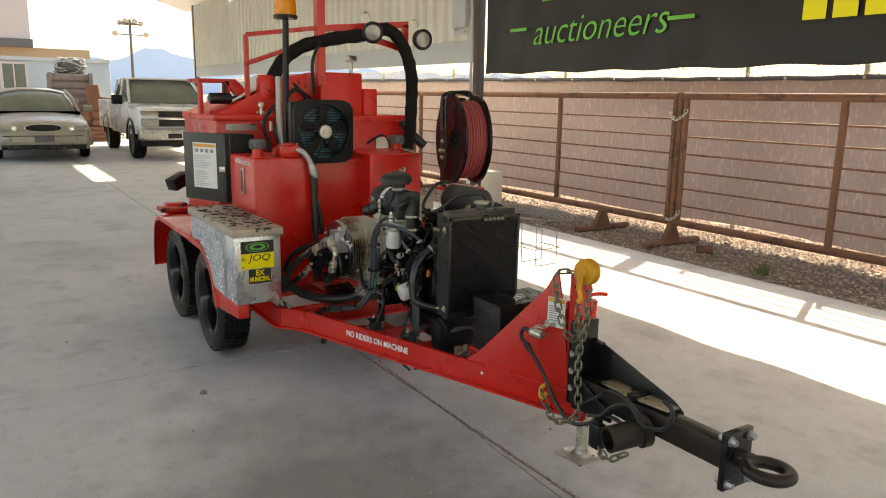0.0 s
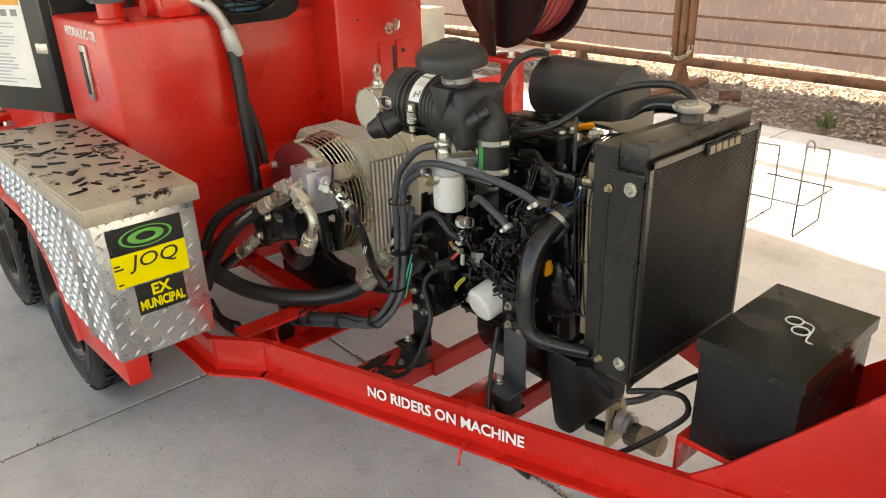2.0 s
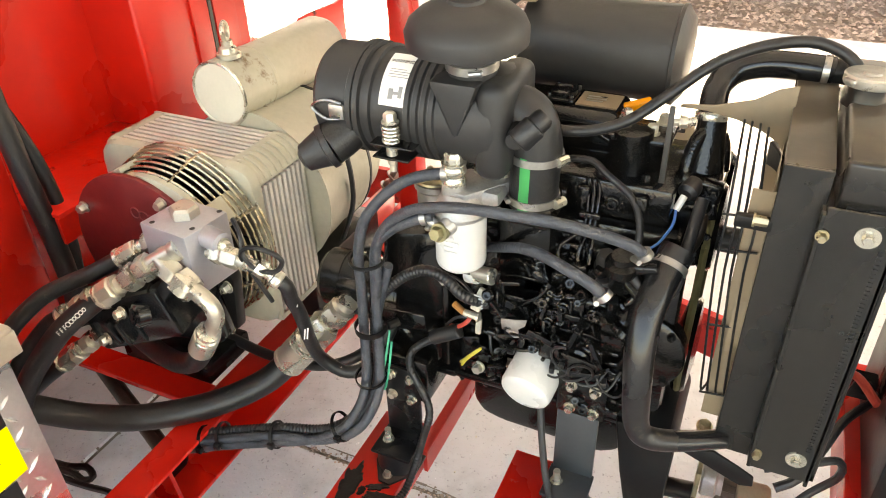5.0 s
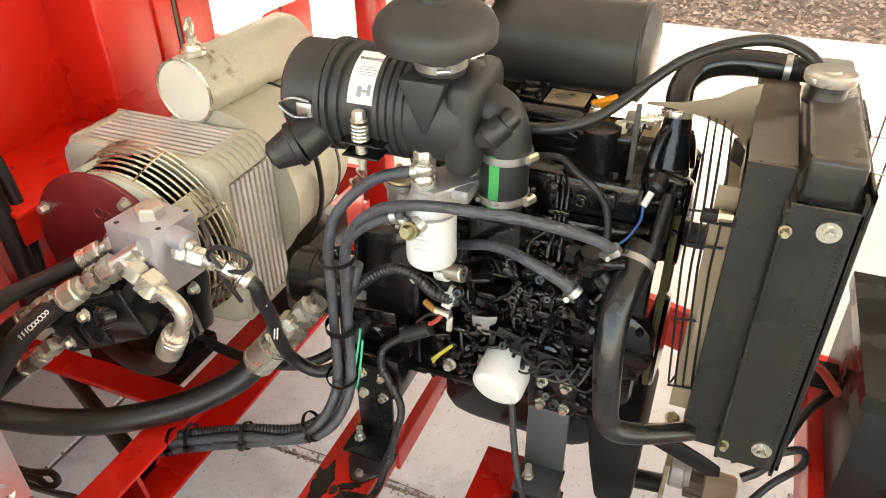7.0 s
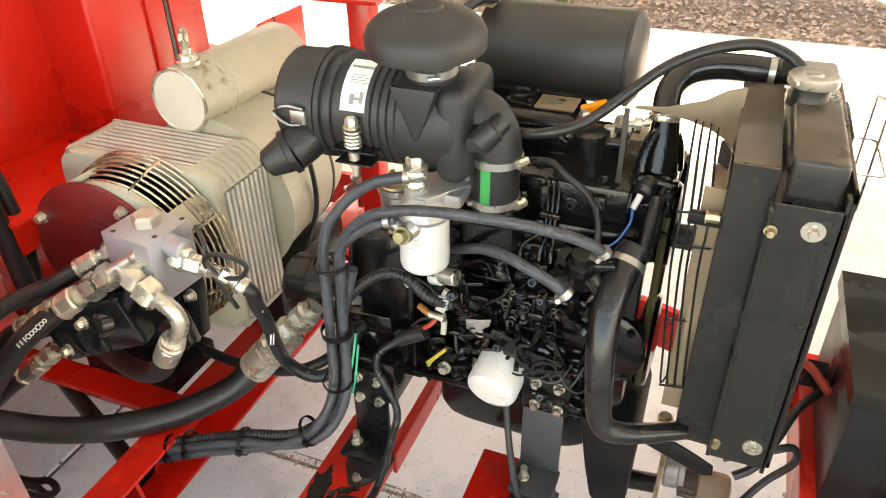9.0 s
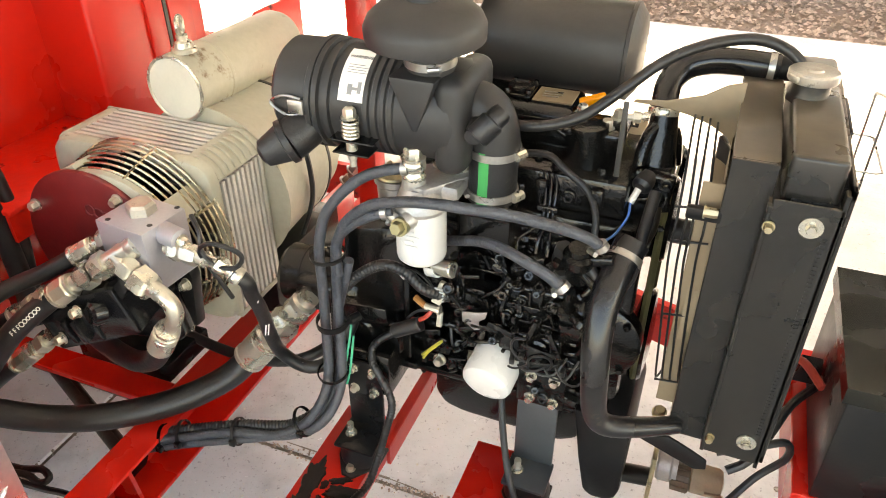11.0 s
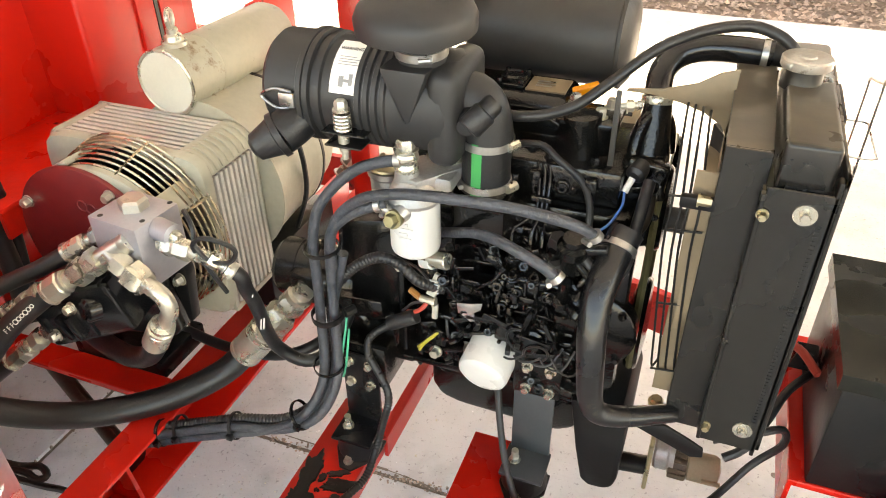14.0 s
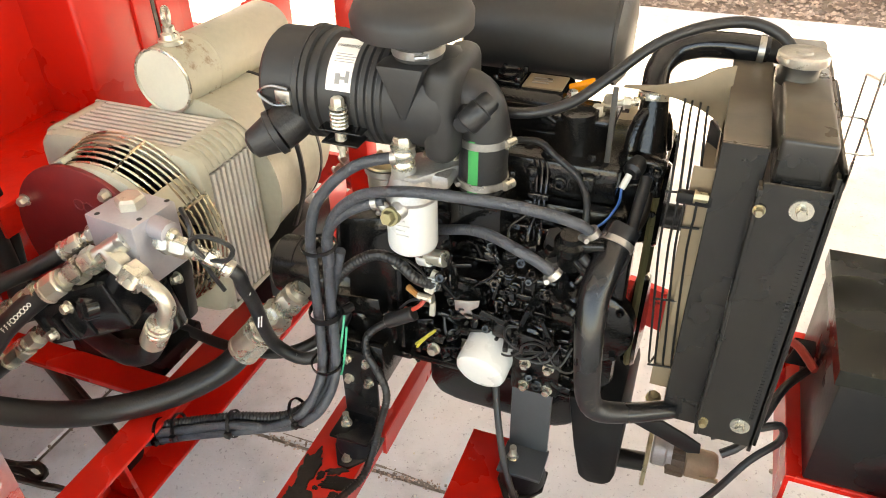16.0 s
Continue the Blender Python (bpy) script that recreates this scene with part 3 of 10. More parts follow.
def stones(count, x0, x1, y0, y1, r0, r1, seed):
    rng = random.Random(seed)
    verts, faces = [], []
    for k in range(count):
        x, y = rng.uniform(x0, x1), rng.uniform(y0, y1)
        r = rng.uniform(r0, r1)
        z = -0.035 + 0.03 * noise.noise(Vector((x, y, -0.045)) * 1.7)
        base = len(verts)
        a0 = rng.uniform(0, 6.28)
        for q in range(5):
            a = a0 + q * 1.2566
            verts.append((x + r * math.cos(a) * rng.uniform(.7, 1.3), y + r * math.sin(a) * rng.uniform(.6, 1.1), z + rng.uniform(-.2, .3) * r))
        verts.append((x + rng.uniform(-.4, .4) * r, y + rng.uniform(-.4, .4) * r, z + r * rng.uniform(.5, 1.0)))
        for q in range(5):
            faces.append((base + q, base + (q + 1) % 5, base + 5))
    return verts, faces


vv, ff = stones(16000, -6.5, 2.5, 4.26, 7.0, 0.008, 0.028, 7)
v2, f2 = stones(4000, -14, -6.5, 4.26, 7.5, 0.015, 0.035, 8)
ff = ff + [tuple(i + len(vv) for i in f) for f in f2]
me = bpy.data.meshes.new("stones")
me.from_pydata(vv + v2, [], ff)
me.materials.append(STONE)
me.transform(Matrix.Scale(UNIT, 4))
ob = new("stones", me)
ob.parent = gravel
ob.location = (0, -5.5 * UNIT, 0)

# ---- canopy ----
canopy = thing("canopy", "tall steel canopy with cream siding and brown posts", "canopy", (0, 4.15, 0), kind="structure")
bm = bmesh.new()
RIDGE, EAVE, SLOPE = -1.0, 4.40, 0.30
def roof_sheet(bm, x0, x1, y0, y1):
    z = lambda y: EAVE + SLOPE * (4.45 - max(y, RIDGE)) if y >= RIDGE else EAVE + SLOPE * (4.45 - RIDGE) - SLOPE * (RIDGE - y)
    prism(bm, [(y0, z(y0)), (y1, z(y1)), (y1, z(y1) + 0.08), (y0, z(y0) + 0.08)], "x", x0, x1)
roof_sheet(bm, -24, -18.1, RIDGE, 4.45)
roof_sheet(bm, -14.4, 14, RIDGE, 4.45)
# edge cut back, out of view, to let a patch of sun through
roof_sheet(bm, -18.1, -14.4, RIDGE, 4.06)
roof_sheet(bm, -24, 14, -6.0, RIDGE)
part("roof", bm, ROOF, canopy)
for x in (-21.9, -6.05, 3.5, 13.6):
    for y in ((4.15,) if x < 3 else (4.15, -5.9)):
        bm = bmesh.new()
        box(bm, (x - 0.06, y - 0.06, 0), (x + 0.06, y + 0.06, 4.42), 0.008)
        box(bm, (x - 0.14, y - 0.12, 0), (x + 0.14, y + 0.09, 0.015))
        part("post", bm, POST_BROWN, canopy, "dark brown square steel post")
for x in (-21.9, -12.0):
    bm = bmesh.new()
    box(bm, (x - 0.06, -5.96, 0), (x + 0.06, -5.84, 4.42), 0.008)
    part("post", bm, POST_BROWN, canopy, "dark brown square steel post")
# ribbed siding hung from the eave, with a flashing band below
bm = bmesh.new()
x = -22.0
while x < -6.2:
    # siding lowered along the notch for the same patch of sun
    prism(bm, [(x, 4.13), (x + 0.03, 4.07), (x + 0.09, 4.07), (x + 0.12, 4.13), (x + 0.3, 4.13), (x + 0.3, 4.15), (x, 4.15)], "z", 2.52, 4.16 if -18.2 < x < -14.3 else 4.4)
    x += 0.3
part("siding", bm, SIDING, canopy, "ribbed cream metal siding")
bm = bmesh.new()
box(bm, (-22.0, 4.11, 2.2), (-6.15, 4.16, 2.52), 0.01)
part("flashing", bm, SIDING_GREY, canopy, "flat grey metal band")
bm = bmesh.new()
box(bm, (-6.6, 4.02, 2.7), (-6.25, 4.09, 3.1), 0.015)
box(bm, (-6.55, 4.04, 2.60), (-6.3, 4.09, 2.66), 0.01)
part("meter_box", bm, SIDING_GREY, canopy, "small grey metal box on the wall")
bm = bmesh.new()
cyl(bm, (-6.17, 4.1, 0), (-6.17, 4.1, 4.4), 0.025, n=10)
part("conduit", bm, SIDING_GREY, canopy, "grey conduit running up the post")

# ---- banner ----
banner = thing("banner", "black vinyl auction banner with green lettering and yellow bars", "banner", (-1, 4.14, 2.06))
bm = bmesh.new()
nx, nz = 60, 14
grid = []
for i in range(nx + 1):
    col = []
    for j in range(nz + 1):
        x = -5.86 + 9.4 * i / nx
        z = 2.03 + 2.45 * j / nz + 0.012 * math.sin(i * 0.9) * (1 - j / nz)
        y = 4.14 + 0.012 * math.sin(x * 3.1 + z) + 0.008 * math.sin(x * 7 - z * 3)
        col.append(bm.verts.new((x, y, z)))
    grid.append(col)
for i in range(nx):
    for j in range(nz):
        bm.faces.new((grid[i][j], grid[i + 1][j], grid[i + 1][j + 1], grid[i][j + 1]))
sheet = bmesh.ops.extrude_face_region(bm, geom=list(bm.faces))
bmesh.ops.translate(bm, vec=(0, 0.004, 0), verts=[g for g in sheet["geom"] if isinstance(g, bmesh.types.BMVert)])
part("sheet", bm, BANNER, banner)
FRONT = (0, -1, 0)
lettering("green_lettering", "auctioneers", 0.47, BANNER_GREEN, banner, facing((-3.70, 4.112, 2.53), (1, 0, 0.012), FRONT), squeeze=1.0, shear=0.3, bold=-0.004)
for (x, w, z0, z1) in ((-1.08, .21, 2.41, 2.71), (-.81, .21, 2.41, 2.71), (-.54, .21, 2.41, 2.71), (-.27, .13, 2.52, 2.575)):
    bm = bmesh.new()
    box(bm, (x, 4.106, z0), (x + w, 4.112, z1))
    part("yellow_bar", bm, BANNER_YELLOW, banner, "yellow bar")
bm = bmesh.new()
box(bm, (-5.26, 4.1, 2.565), (-4.92, 4.106, 2.605))
box(bm, (-2.58, 4.1, 2.52), (-2.24, 4.106, 2.56))
pieces("dash", bm, BANNER_GREEN, banner, "green dash")
bm = bmesh.new()
box(bm, (-4.62, 4.1, 2.9), (-4.42, 4.106, 2.93))
part("mark", bm, BANNER_GREEN, banner, "part of a green emblem")


# ---- pipe fence ----
def fence_panel(x0, x1, posts, label):
    f = thing("pipe_fence_panel", label, "fence", ((x0 + x1) / 2, 5.0, 0), "pipe fence panels")
    for z, r, nm in ((1.76, 0.042, "top_rail"), (0.26, 0.042, "bottom_rail")):
        bm = bmesh.new()
        cyl(bm, (x0, 5.0, z), (x1, 5.0, z), r, n=14)
        part(nm, bm, RUST_PIPE, f)
    for k in range(6):
        bm = bmesh.new()
        z = 0.47 + k * 0.205
        cyl(bm, (x0, 5.0, z), (x1, 5.0, z), 0.011, n=8)
        part("rod", bm, RUST_PIPE, f, "thin rusty rod")
    for x in posts:
        bm = bmesh.new()
        cyl(bm, (x, 5.0, 0.26), (x, 5.0, 1.76), 0.036, n=12)
        part("post", bm, RUST_PIPE, f)
    return f


fence_panel(-3.02, 3.2, (-2.98, -1.1, 0.9, 3.1), "rusty welded pipe fence panel standing in gravel")
fence_panel(-9.2, -3.10, (-9.1, -7.2, -5.2, -3.14), "rusty welded pipe fence panel standing in gravel")
fence_panel(-15.4, -9.28, (-15.3, -13.4, -11.4, -9.34), "rusty welded pipe fence panel standing in gravel")
for x in (-3.06, -4.25, -9.24):
    bm = bmesh.new()
    cyl(bm, (x, 4.55, 0.0), (x, 5.5, 0.0), 0.04, n=12)
    prism(bm, [(4.86, 0.03), (5.14, 0.03), (5.03, 0.26), (4.97, 0.26)], "x", x - 0.035, x + 0.035, 0.006)
    solid("pipe_stand", bm, RUST_PIPE, "rusty pipe foot that carries the fence", "pipe stand", "pipe stands")
bm = bmesh.new()
cyl(bm, (-3.06, 5.0, 0.1), (-3.06, 5.0, 1.80), 0.04, n=14)
solid("fence_post", bm, RUST_PIPE, "dark rusty post where two fence panels meet", "post")


def link(bm, p, d, u, R, L, r):
    """One chain link about p, long along d, flat across u."""
    d, u = Vector(d).normalized(), Vector(u).normalized()
    pts = []
    for k in range(14):
        a = 2 * math.pi * k / 14
        pts.append(Vector(p) + d * (L * math.copysign(1, math.cos(a)) * (abs(math.cos(a)) * 0.45 + (0.55 if abs(math.cos(a)) > 0.3 else abs(math.cos(a)) * 1.8)) ) * 0.5 + u * R * math.sin(a))
    sweep(bm, pts, r, 6, closed=True)


def chain(name, pts, label, mat, R=0.011, L=0.042, r=0.0042, pitch=0.030, group=""):
    c = thing(name, label, "chain", pts[-1], group)
    line = spline(pts, 0.004)
    acc, last = 0.0, line[0]
    k = 0
    for p in line[1:]:
        acc += (p - last).length
        if acc >= pitch:
            acc = 0.0
            d = (p - last).normalized() if (p - last).length > 1e-6 else Vector((0, 0, 1))
            _, u, v = frame_of(d)
            a = 0.785 + (math.pi / 2) * (k % 2) + 0.2 * math.sin(k * 1.7)
            bm = bmesh.new()
            link(bm, p, d, u * math.cos(a) + v * math.sin(a), R, L, r)
            part("link", bm, mat, c)
            k += 1
        last = p
    return c


for z, off in ((1.56, 0.0), (0.36, 0.0)):
    chain("fence_chain", [(-3.16, 4.95, z + .06), (-3.14, 4.93, z - .02), (-3.06, 4.92, z - .07), (-2.96, 4.93, z - .02), (-2.94, 4.96, z + .06)],
          "pale chain looped round two fence posts", ZINC, 0.016, 0.06, 0.006, 0.042, "fence chains")
chain("fence_chain", [(-9.32, 4.94, 1.62), (-9.24, 4.92, 1.5), (-9.14, 4.95, 1.62)], "pale chain looped round two fence posts", ZINC, 0.016, 0.06, 0.006, 0.042, "fence chains")
# short pipe and pale stub in the gravel
bm = bmesh.new()
cyl(bm, (-2.55, 4.85, 0.02), (-2.40, 4.95, 0.03), 0.045, n=12)
solid("pipe_offcut", bm, RUST_PIPE, "short offcut of rusty pipe lying in gravel", "pipe")

# ---- chain-link fence with mesh ----
mesh_fence = thing("mesh_fence", "chain-link fence covered in tan privacy mesh", "fence", (-5, 5.87, 0))
bm = bmesh.new()
nx = 90
cols = []
for i in range(nx + 1):
    x = -24 + 32 * i / nx
    top = 1.97 + (0.018 * abs(math.sin(x * 3.3))) + 0.10 * min(max((-x - 3) / 12, 0), 1)
    cols.append([bm.verts.new((x, 5.87 + 0.03 * math.sin(x * 2.2 + z * 2), z if z < 1.9 else top)) for z in (0.17 + 0.02 * math.sin(x * 1.7), 0.5, 1.0, 1.5, 1.95)])
for a, b in zip(cols, cols[1:]):
    for j in range(4):
        bm.faces.new((a[j], b[j], b[j + 1], a[j + 1]))
sh = bmesh.ops.extrude_face_region(bm, geom=list(bm.faces))
bmesh.ops.translate(bm, vec=(0, 0.006, 0), verts=[g for g in sh["geom"] if isinstance(g, bmesh.types.BMVert)])
part("privacy_mesh", bm, MESH_TAN, mesh_fence)
bm = bmesh.new()
for i in range(nx):
    a, b = -24 + 32 * i / nx, -24 + 32 * (i + 1) / nx
    za = 2.0 + 0.018 * abs(math.sin(a * 3.3)) + 0.10 * min(max((-a - 3) / 12, 0), 1)
    zb = 2.0 + 0.018 * abs(math.sin(b * 3.3)) + 0.10 * min(max((-b - 3) / 12, 0), 1)
    cyl(bm, (a, 5.85, za - 0.03), (b, 5.85, zb - 0.03), 0.03, n=6)
part("hem", bm, GREY_TRIM, mesh_fence, "dark rolled hem of the mesh")
for x in (-22.4, -18.9, -15.6, -12.4, -9.47, -6.2, -2.89, -1.45, 1.8, 5.0):
    bm = bmesh.new()
    cyl(bm, (x, 5.95, 0), (x, 5.95, 2.25), 0.03, n=10)
    part("post", bm, ZINC, mesh_fence, "grey steel fence post")
bm = bmesh.new()
x = -24.0
while x < 8:
    # diamond wire above the mesh
    for s in (-1, 1):
        cyl(bm, (x, 5.93, 2.12 - s * 0.14), (x + 0.22, 5.93, 2.12 + s * 0.14), 0.005, n=4)
    x += 0.075
part("wire", bm, ZINC, mesh_fence, "diamond chain-link wire")
for i in range(22):
    x = -14 + i * 0.9
    bm = bmesh.new()
    lathe(bm, (x, 5.82, 1.98 + 0.10 * min(max((-x - 3) / 12, 0), 1)), (0, -1, 0), [(0, .018), (.008, .018), (.012, .006)], 8)
    part("tie", bm, ZINC, mesh_fence)

# pale post, coiled cable and weed by the pavement's edge
bm = bmesh.new()
box(bm, (-6.35, 4.35, -0.05), (-6.0, 4.62, 0.62), 0.02)
solid("pale_post", bm, PALE_POST, "pale painted concrete block at the post's foot", "bollard")
cable = bmesh.new()
rng = random.Random(11)
for k in range(7):
    R = 0.22 + 0.05 * k
    pts = [(-5.25 + R * 1.5 * math.cos(a) + rng.uniform(-.02, .02), 4.62 + R * 0.9 * math.sin(a) + rng.uniform(-.02, .02), 0.01 + 0.012 * k + rng.uniform(0, .01)) for a in [2 * math.pi * q / 22 for q in range(22)]]
    sweep(cable, pts, 0.010, 6, closed=True)
solid("cable_coil", cable, TWINE, "loose coil of pale grey cable on gravel", "cable", kind="stuff")
bm = bmesh.new()
for k in range(60):
    a, e = rng.uniform(0, 6.28), rng.uniform(0.5, 1.4)
    p = Vector((-1.45 + rng.uniform(-.06, .06), 4.5 + rng.uniform(-.06, .06), -0.02))
    q = p + Vector((math.cos(a) * math.cos(e), math.sin(a) * math.cos(e), math.sin(e))) * rng.uniform(.06, .16)
    s = Vector((-math.sin(a), math.cos(a), 0)) * 0.008
    mid = (p + q) / 2 + Vector((0, 0, .02))
    bm.faces.new([bm.verts.new(p), bm.verts.new(mid + s), bm.verts.new(q), bm.verts.new(mid - s)])
solid("weed", bm, CACTUS, "small green weed growing in gravel", "weed", kind="stuff")
bm = bmesh.new()
for (x, y, r) in ((-1.16, -1.13, 0.02), (-0.55, -0.95, 0.006), (-0.7, -1.3, 0.005), (-2.5, -1.7, 0.01), (0.2, 0.3, 0.008)):
    lathe(bm, (x, y, 0), (0.2, 0.1, 1), [(0, r), (r * 0.7, r * 0.9), (r * 1.1, r * 0.3)], 6)
solid("pebble", bm, STONE, "small tan pebbles on the concrete", "pebbles", kind="stuff")
bm = bmesh.new()
tube(bm, [(-4.1, -1.05, 0.004), (-4.05, -0.98, 0.02), (-4.0, -1.0, 0.006), (-3.97, -0.93, 0.004)], 0.006, 5)
solid("litter_strip", bm, WHITE_LABEL, "scrap of white paper lying on concrete", "litter")


# ---- vehicles ----
def loft(bm, sections):
    """Skins a row of equal loops."""
    rings = [[bm.verts.new(p) for p in s] for s in sections]
    n = len(rings[0])
    for a, b in zip(rings, rings[1:]):
        for k in range(n):
            bm.faces.new((a[k], a[(k + 1) % n], b[(k + 1) % n], b[k]))
    bm.faces.new(list(reversed(rings[0])))
    bm.faces.new(rings[-1])
    return bm


def road_wheel(parent, x, y, r, w, side):
    bm = bmesh.new()
    lathe(bm, (x, y, r), (0, side, 0), [(-w / 2, r * .62), (-w / 2, r * .9), (-w * .35, r), (w * .35, r), (w / 2, r * .9), (w / 2, r * .66), (w * .4, r * .62)], 28)
    tyre = part("wheel", bm, TYRE, parent)
    bm = bmesh.new()
    lathe(bm, (x, y, r), (0, side, 0), [(-w * .3, r * .63), (w * .36, r * .63), (w * .42, r * .58), (w * .2, r * .45), (w * .28, r * .2), (w * .3, r * .05)], 20)
    part("rim", bm, STEEL, tyre)


# sedan, nose towards +x
CAR = 1.22
sedan = thing("sedan", "beige metallic four-door sedan parked on concrete", "car", (-19.7, -0.75, 0))
SX, SY = -17.3, -0.70
def sec(x, zlo, zhi, half, crown=.03):
    """A cross-section of a car body: sills, flanks, rounded shoulders and a crowned top."""
    right = [(half - .07, zlo), (half - .01, zlo + .10), (half, (zlo + zhi) * .5), (half - .015, zhi - .17), (half - .05, zhi - .08), (half - .13, zhi - .025), (half - .28, zhi), (half * .35, zhi + crown * .8), (0, zhi + crown)]
    return [(x, SY - h, z) for h, z in right[:-1]] + [(x, SY + h, z) for h, z in reversed(right)]
bm = bmesh.new()
loft(bm, [sec(SX + dx, lo, hi, half, cr) for dx, lo, hi, half, cr in (
    (.13, .34, .585, .60, .01), (.115, .28, .62, .70, .015), (.06, .25, .68, .79, .02), (-.04, .24, .735, .855, .025), (-.22, .24, .785, .89, .03), (-.5, .24, .835, .905, .035), (-.85, .24, .885, .915, .035),
    (-1.2, .24, .925, .92, .03), (-1.5, .24, .95, .925, .02), (-2.4, .24, .955, .925, .02), (-3.6, .24, .96, .925, .02), (-4.3, .25, .955, .915, .03), (-4.75, .27, .90, .89, .03), (-4.93, .32, .78, .80, .01))])
part("body", bm, SEDAN, sedan)
bm = bmesh.new()
loft(bm, [sec(SX + dx, .86, hi, half, cr) for dx, hi, half, cr in ((-1.05, .905, .80, .02), (-1.28, 1.06, .775, .035), (-1.6, 1.25, .735, .04), (-1.95, 1.38, .69, .03), (-2.6, 1.40, .69, .03), (-3.2, 1.37, .69, .03), (-3.7, 1.18, .73, .03), (-4.1, .94, .78, .02))])
part("cabin_glass", bm, CAR_GLASS, sedan, "tinted windows and windscreen")
bm = bmesh.new()
loft(bm, [[(x, SY + q * h, z - .05 * q ** 4 + .035 * (1 - q * q)) for q in (-1, -.85, -.5, 0, .5, .85, 1)] + [(x, SY + q * h, z - .06 * q ** 4) for q in (.98, .5, 0, -.5, -.98)] for x, h, z in ((SX - 1.86, .60, 1.372), (SX - 2.1, .65, 1.402), (SX - 2.6, .66, 1.415), (SX - 3.1, .64, 1.395), (SX - 3.3, .60, 1.36))])
part("roof", bm, SEDAN, sedan)
for s in (-1, 1):
    bm = bmesh.new()
    tube(bm, [(SX - 1.10, SY + s * .79, .93), (SX - 1.30, SY + s * .755, 1.06), (SX - 1.62, SY + s * .70, 1.26), (SX - 1.93, SY + s * .62, 1.385)], 0.030, 8, .1)
    part("pillar", bm, SEDAN, sedan)
    bm = bmesh.new()
    turned_box(bm, (SX + .03, SY + s * .575, .655), (.14, .40, .125), (0, 20, -s * 22), 0.04)
    hl = part("headlight", bm, LENS, sedan, "cloudy clear headlamp")
    bm = bmesh.new()
    lathe(bm, (SX + .105, SY + s * .50, .655), (1, 0, .1), [(-.02, .02), (.004, .045), (.006, .001)], 16)
    part("reflector", bm, CHROME, hl)
    bm = bmesh.new()
    box(bm, (SX - 1.5, SY + s * 1.0 - .1, .94), (SX - 1.38, SY + s * 1.0 + .1, 1.08), 0.03)
    part("mirror", bm, SEDAN, sedan)
    for x in (SX - .95, SX - 3.75):
        road_wheel(sedan, x, SY + s * .80, .32, .2, s)
bm = bmesh.new()
lathe(bm, (SX + .055, SY, .66), (1, 0, .25), [(0, .001), (.02, .25), (.07, .25), (.075, .22)], 24)
bmesh.ops.scale(bm, vec=(1, 1.25, .26), verts=bm.verts, space=Matrix.Translation((-SX, -SY, -.66)))
part("grille", bm, BLACK_SATIN, sedan, "dark oval grille")
bm = bmesh.new()
lathe(bm, (SX + .040, SY, .66), (1, 0, .25), [(0, .001), (.02, .27), (.07, .27), (.075, .25)], 24)
bmesh.ops.scale(bm, vec=(1, 1.25, .29), verts=bm.verts, space=Matrix.Translation((-SX, -SY, -.66)))
part("grille_surround", bm, CHROME, sedan, "chrome grille surround")
bm = bmesh.new()
box(bm, (SX + .0, SY - .70, .497), (SX + .13, SY + .70, .512))
part("bumper_gap", bm, BLACK, sedan, "dark gap above the bumper")
bm = bmesh.new()
loft(bm, [[(SX + fx - .22 * (q / .88) ** 4, SY + q, z) for fx, z in ((-.05, .30), (.12, .30), (.165, .36), (.17, .44), (.15, .495), (-.05, .50))] for q in [-.90 + .1 * k for k in range(19)]])
part("bumper", bm, SEDAN, sedan)
bm = bmesh.new()
box(bm, (SX + .165, SY - .17, .39), (SX + .19, SY + .17, .52), 0.01)
part("front_plate", bm, GREY_TRIM, sedan, "dark empty plate holder")
bm = bmesh.new()
box(bm, (SX + .10, SY - .74, .25), (SX + .165, SY + .74, .335), 0.01)
part("air_intake", bm, BLACK, sedan)



def grow(car, x, y):
    """Brings a car that was drawn at 1:1 in metres to the plan's unit, about a spot of the ground."""
    k = CAR
    about = Vector((x, y, 0)) * UNIT
    car.scale = (k, k, k)
    car.location = about + (car.location - about) * k


grow(sedan, SX, SY)
# pickup, nose towards +x
truck = thing("pickup_truck", "silver extended-cab pickup truck parked on concrete", "pickup truck", (-20, 2.2, 0))
TX, TY = -16.6, 2.40
def tsec(x, zlo, zhi, half, tuck=0.06):
    return [(x, TY - half, zlo), (x, TY - half, zhi - .12), (x, TY - half + tuck, zhi - .02), (x, TY - half + tuck + .08, zhi), (x, TY + half - tuck - .08, zhi), (x, TY + half - tuck, zhi - .02), (x, TY + half, zhi - .12), (x, TY + half, zlo)]
bm = bmesh.new()
loft(bm, [tsec(TX - .02, .62, 1.00, .78), tsec(TX - .06, .58, 1.045, .83), tsec(TX - .16, .55, 1.075, .865), tsec(TX - .6, .52, 1.105, .88), tsec(TX - 1.2, .50, 1.14, .88), tsec(TX - 1.5, .48, 1.16, .88), tsec(TX - 3.3, .48, 1.16, .88)])
part("body", bm, SILVER, truck)
bm = bmesh.new()
for s in (-1, 1):
    box(bm, (TX - 5.2, TY + s * .86 - .04, .52), (TX - 3.3, TY + s * .86 + .04, 1.18), 0.02)
box(bm, (TX - 5.2, TY - .86, .52), (TX - 3.3, TY + .86, .64))
box(bm, (TX - 5.2, TY - .86, .52), (TX - 5.12, TY + .86, 1.18))
part("cargo_bed", bm, SILVER, truck)
bm = bmesh.new()
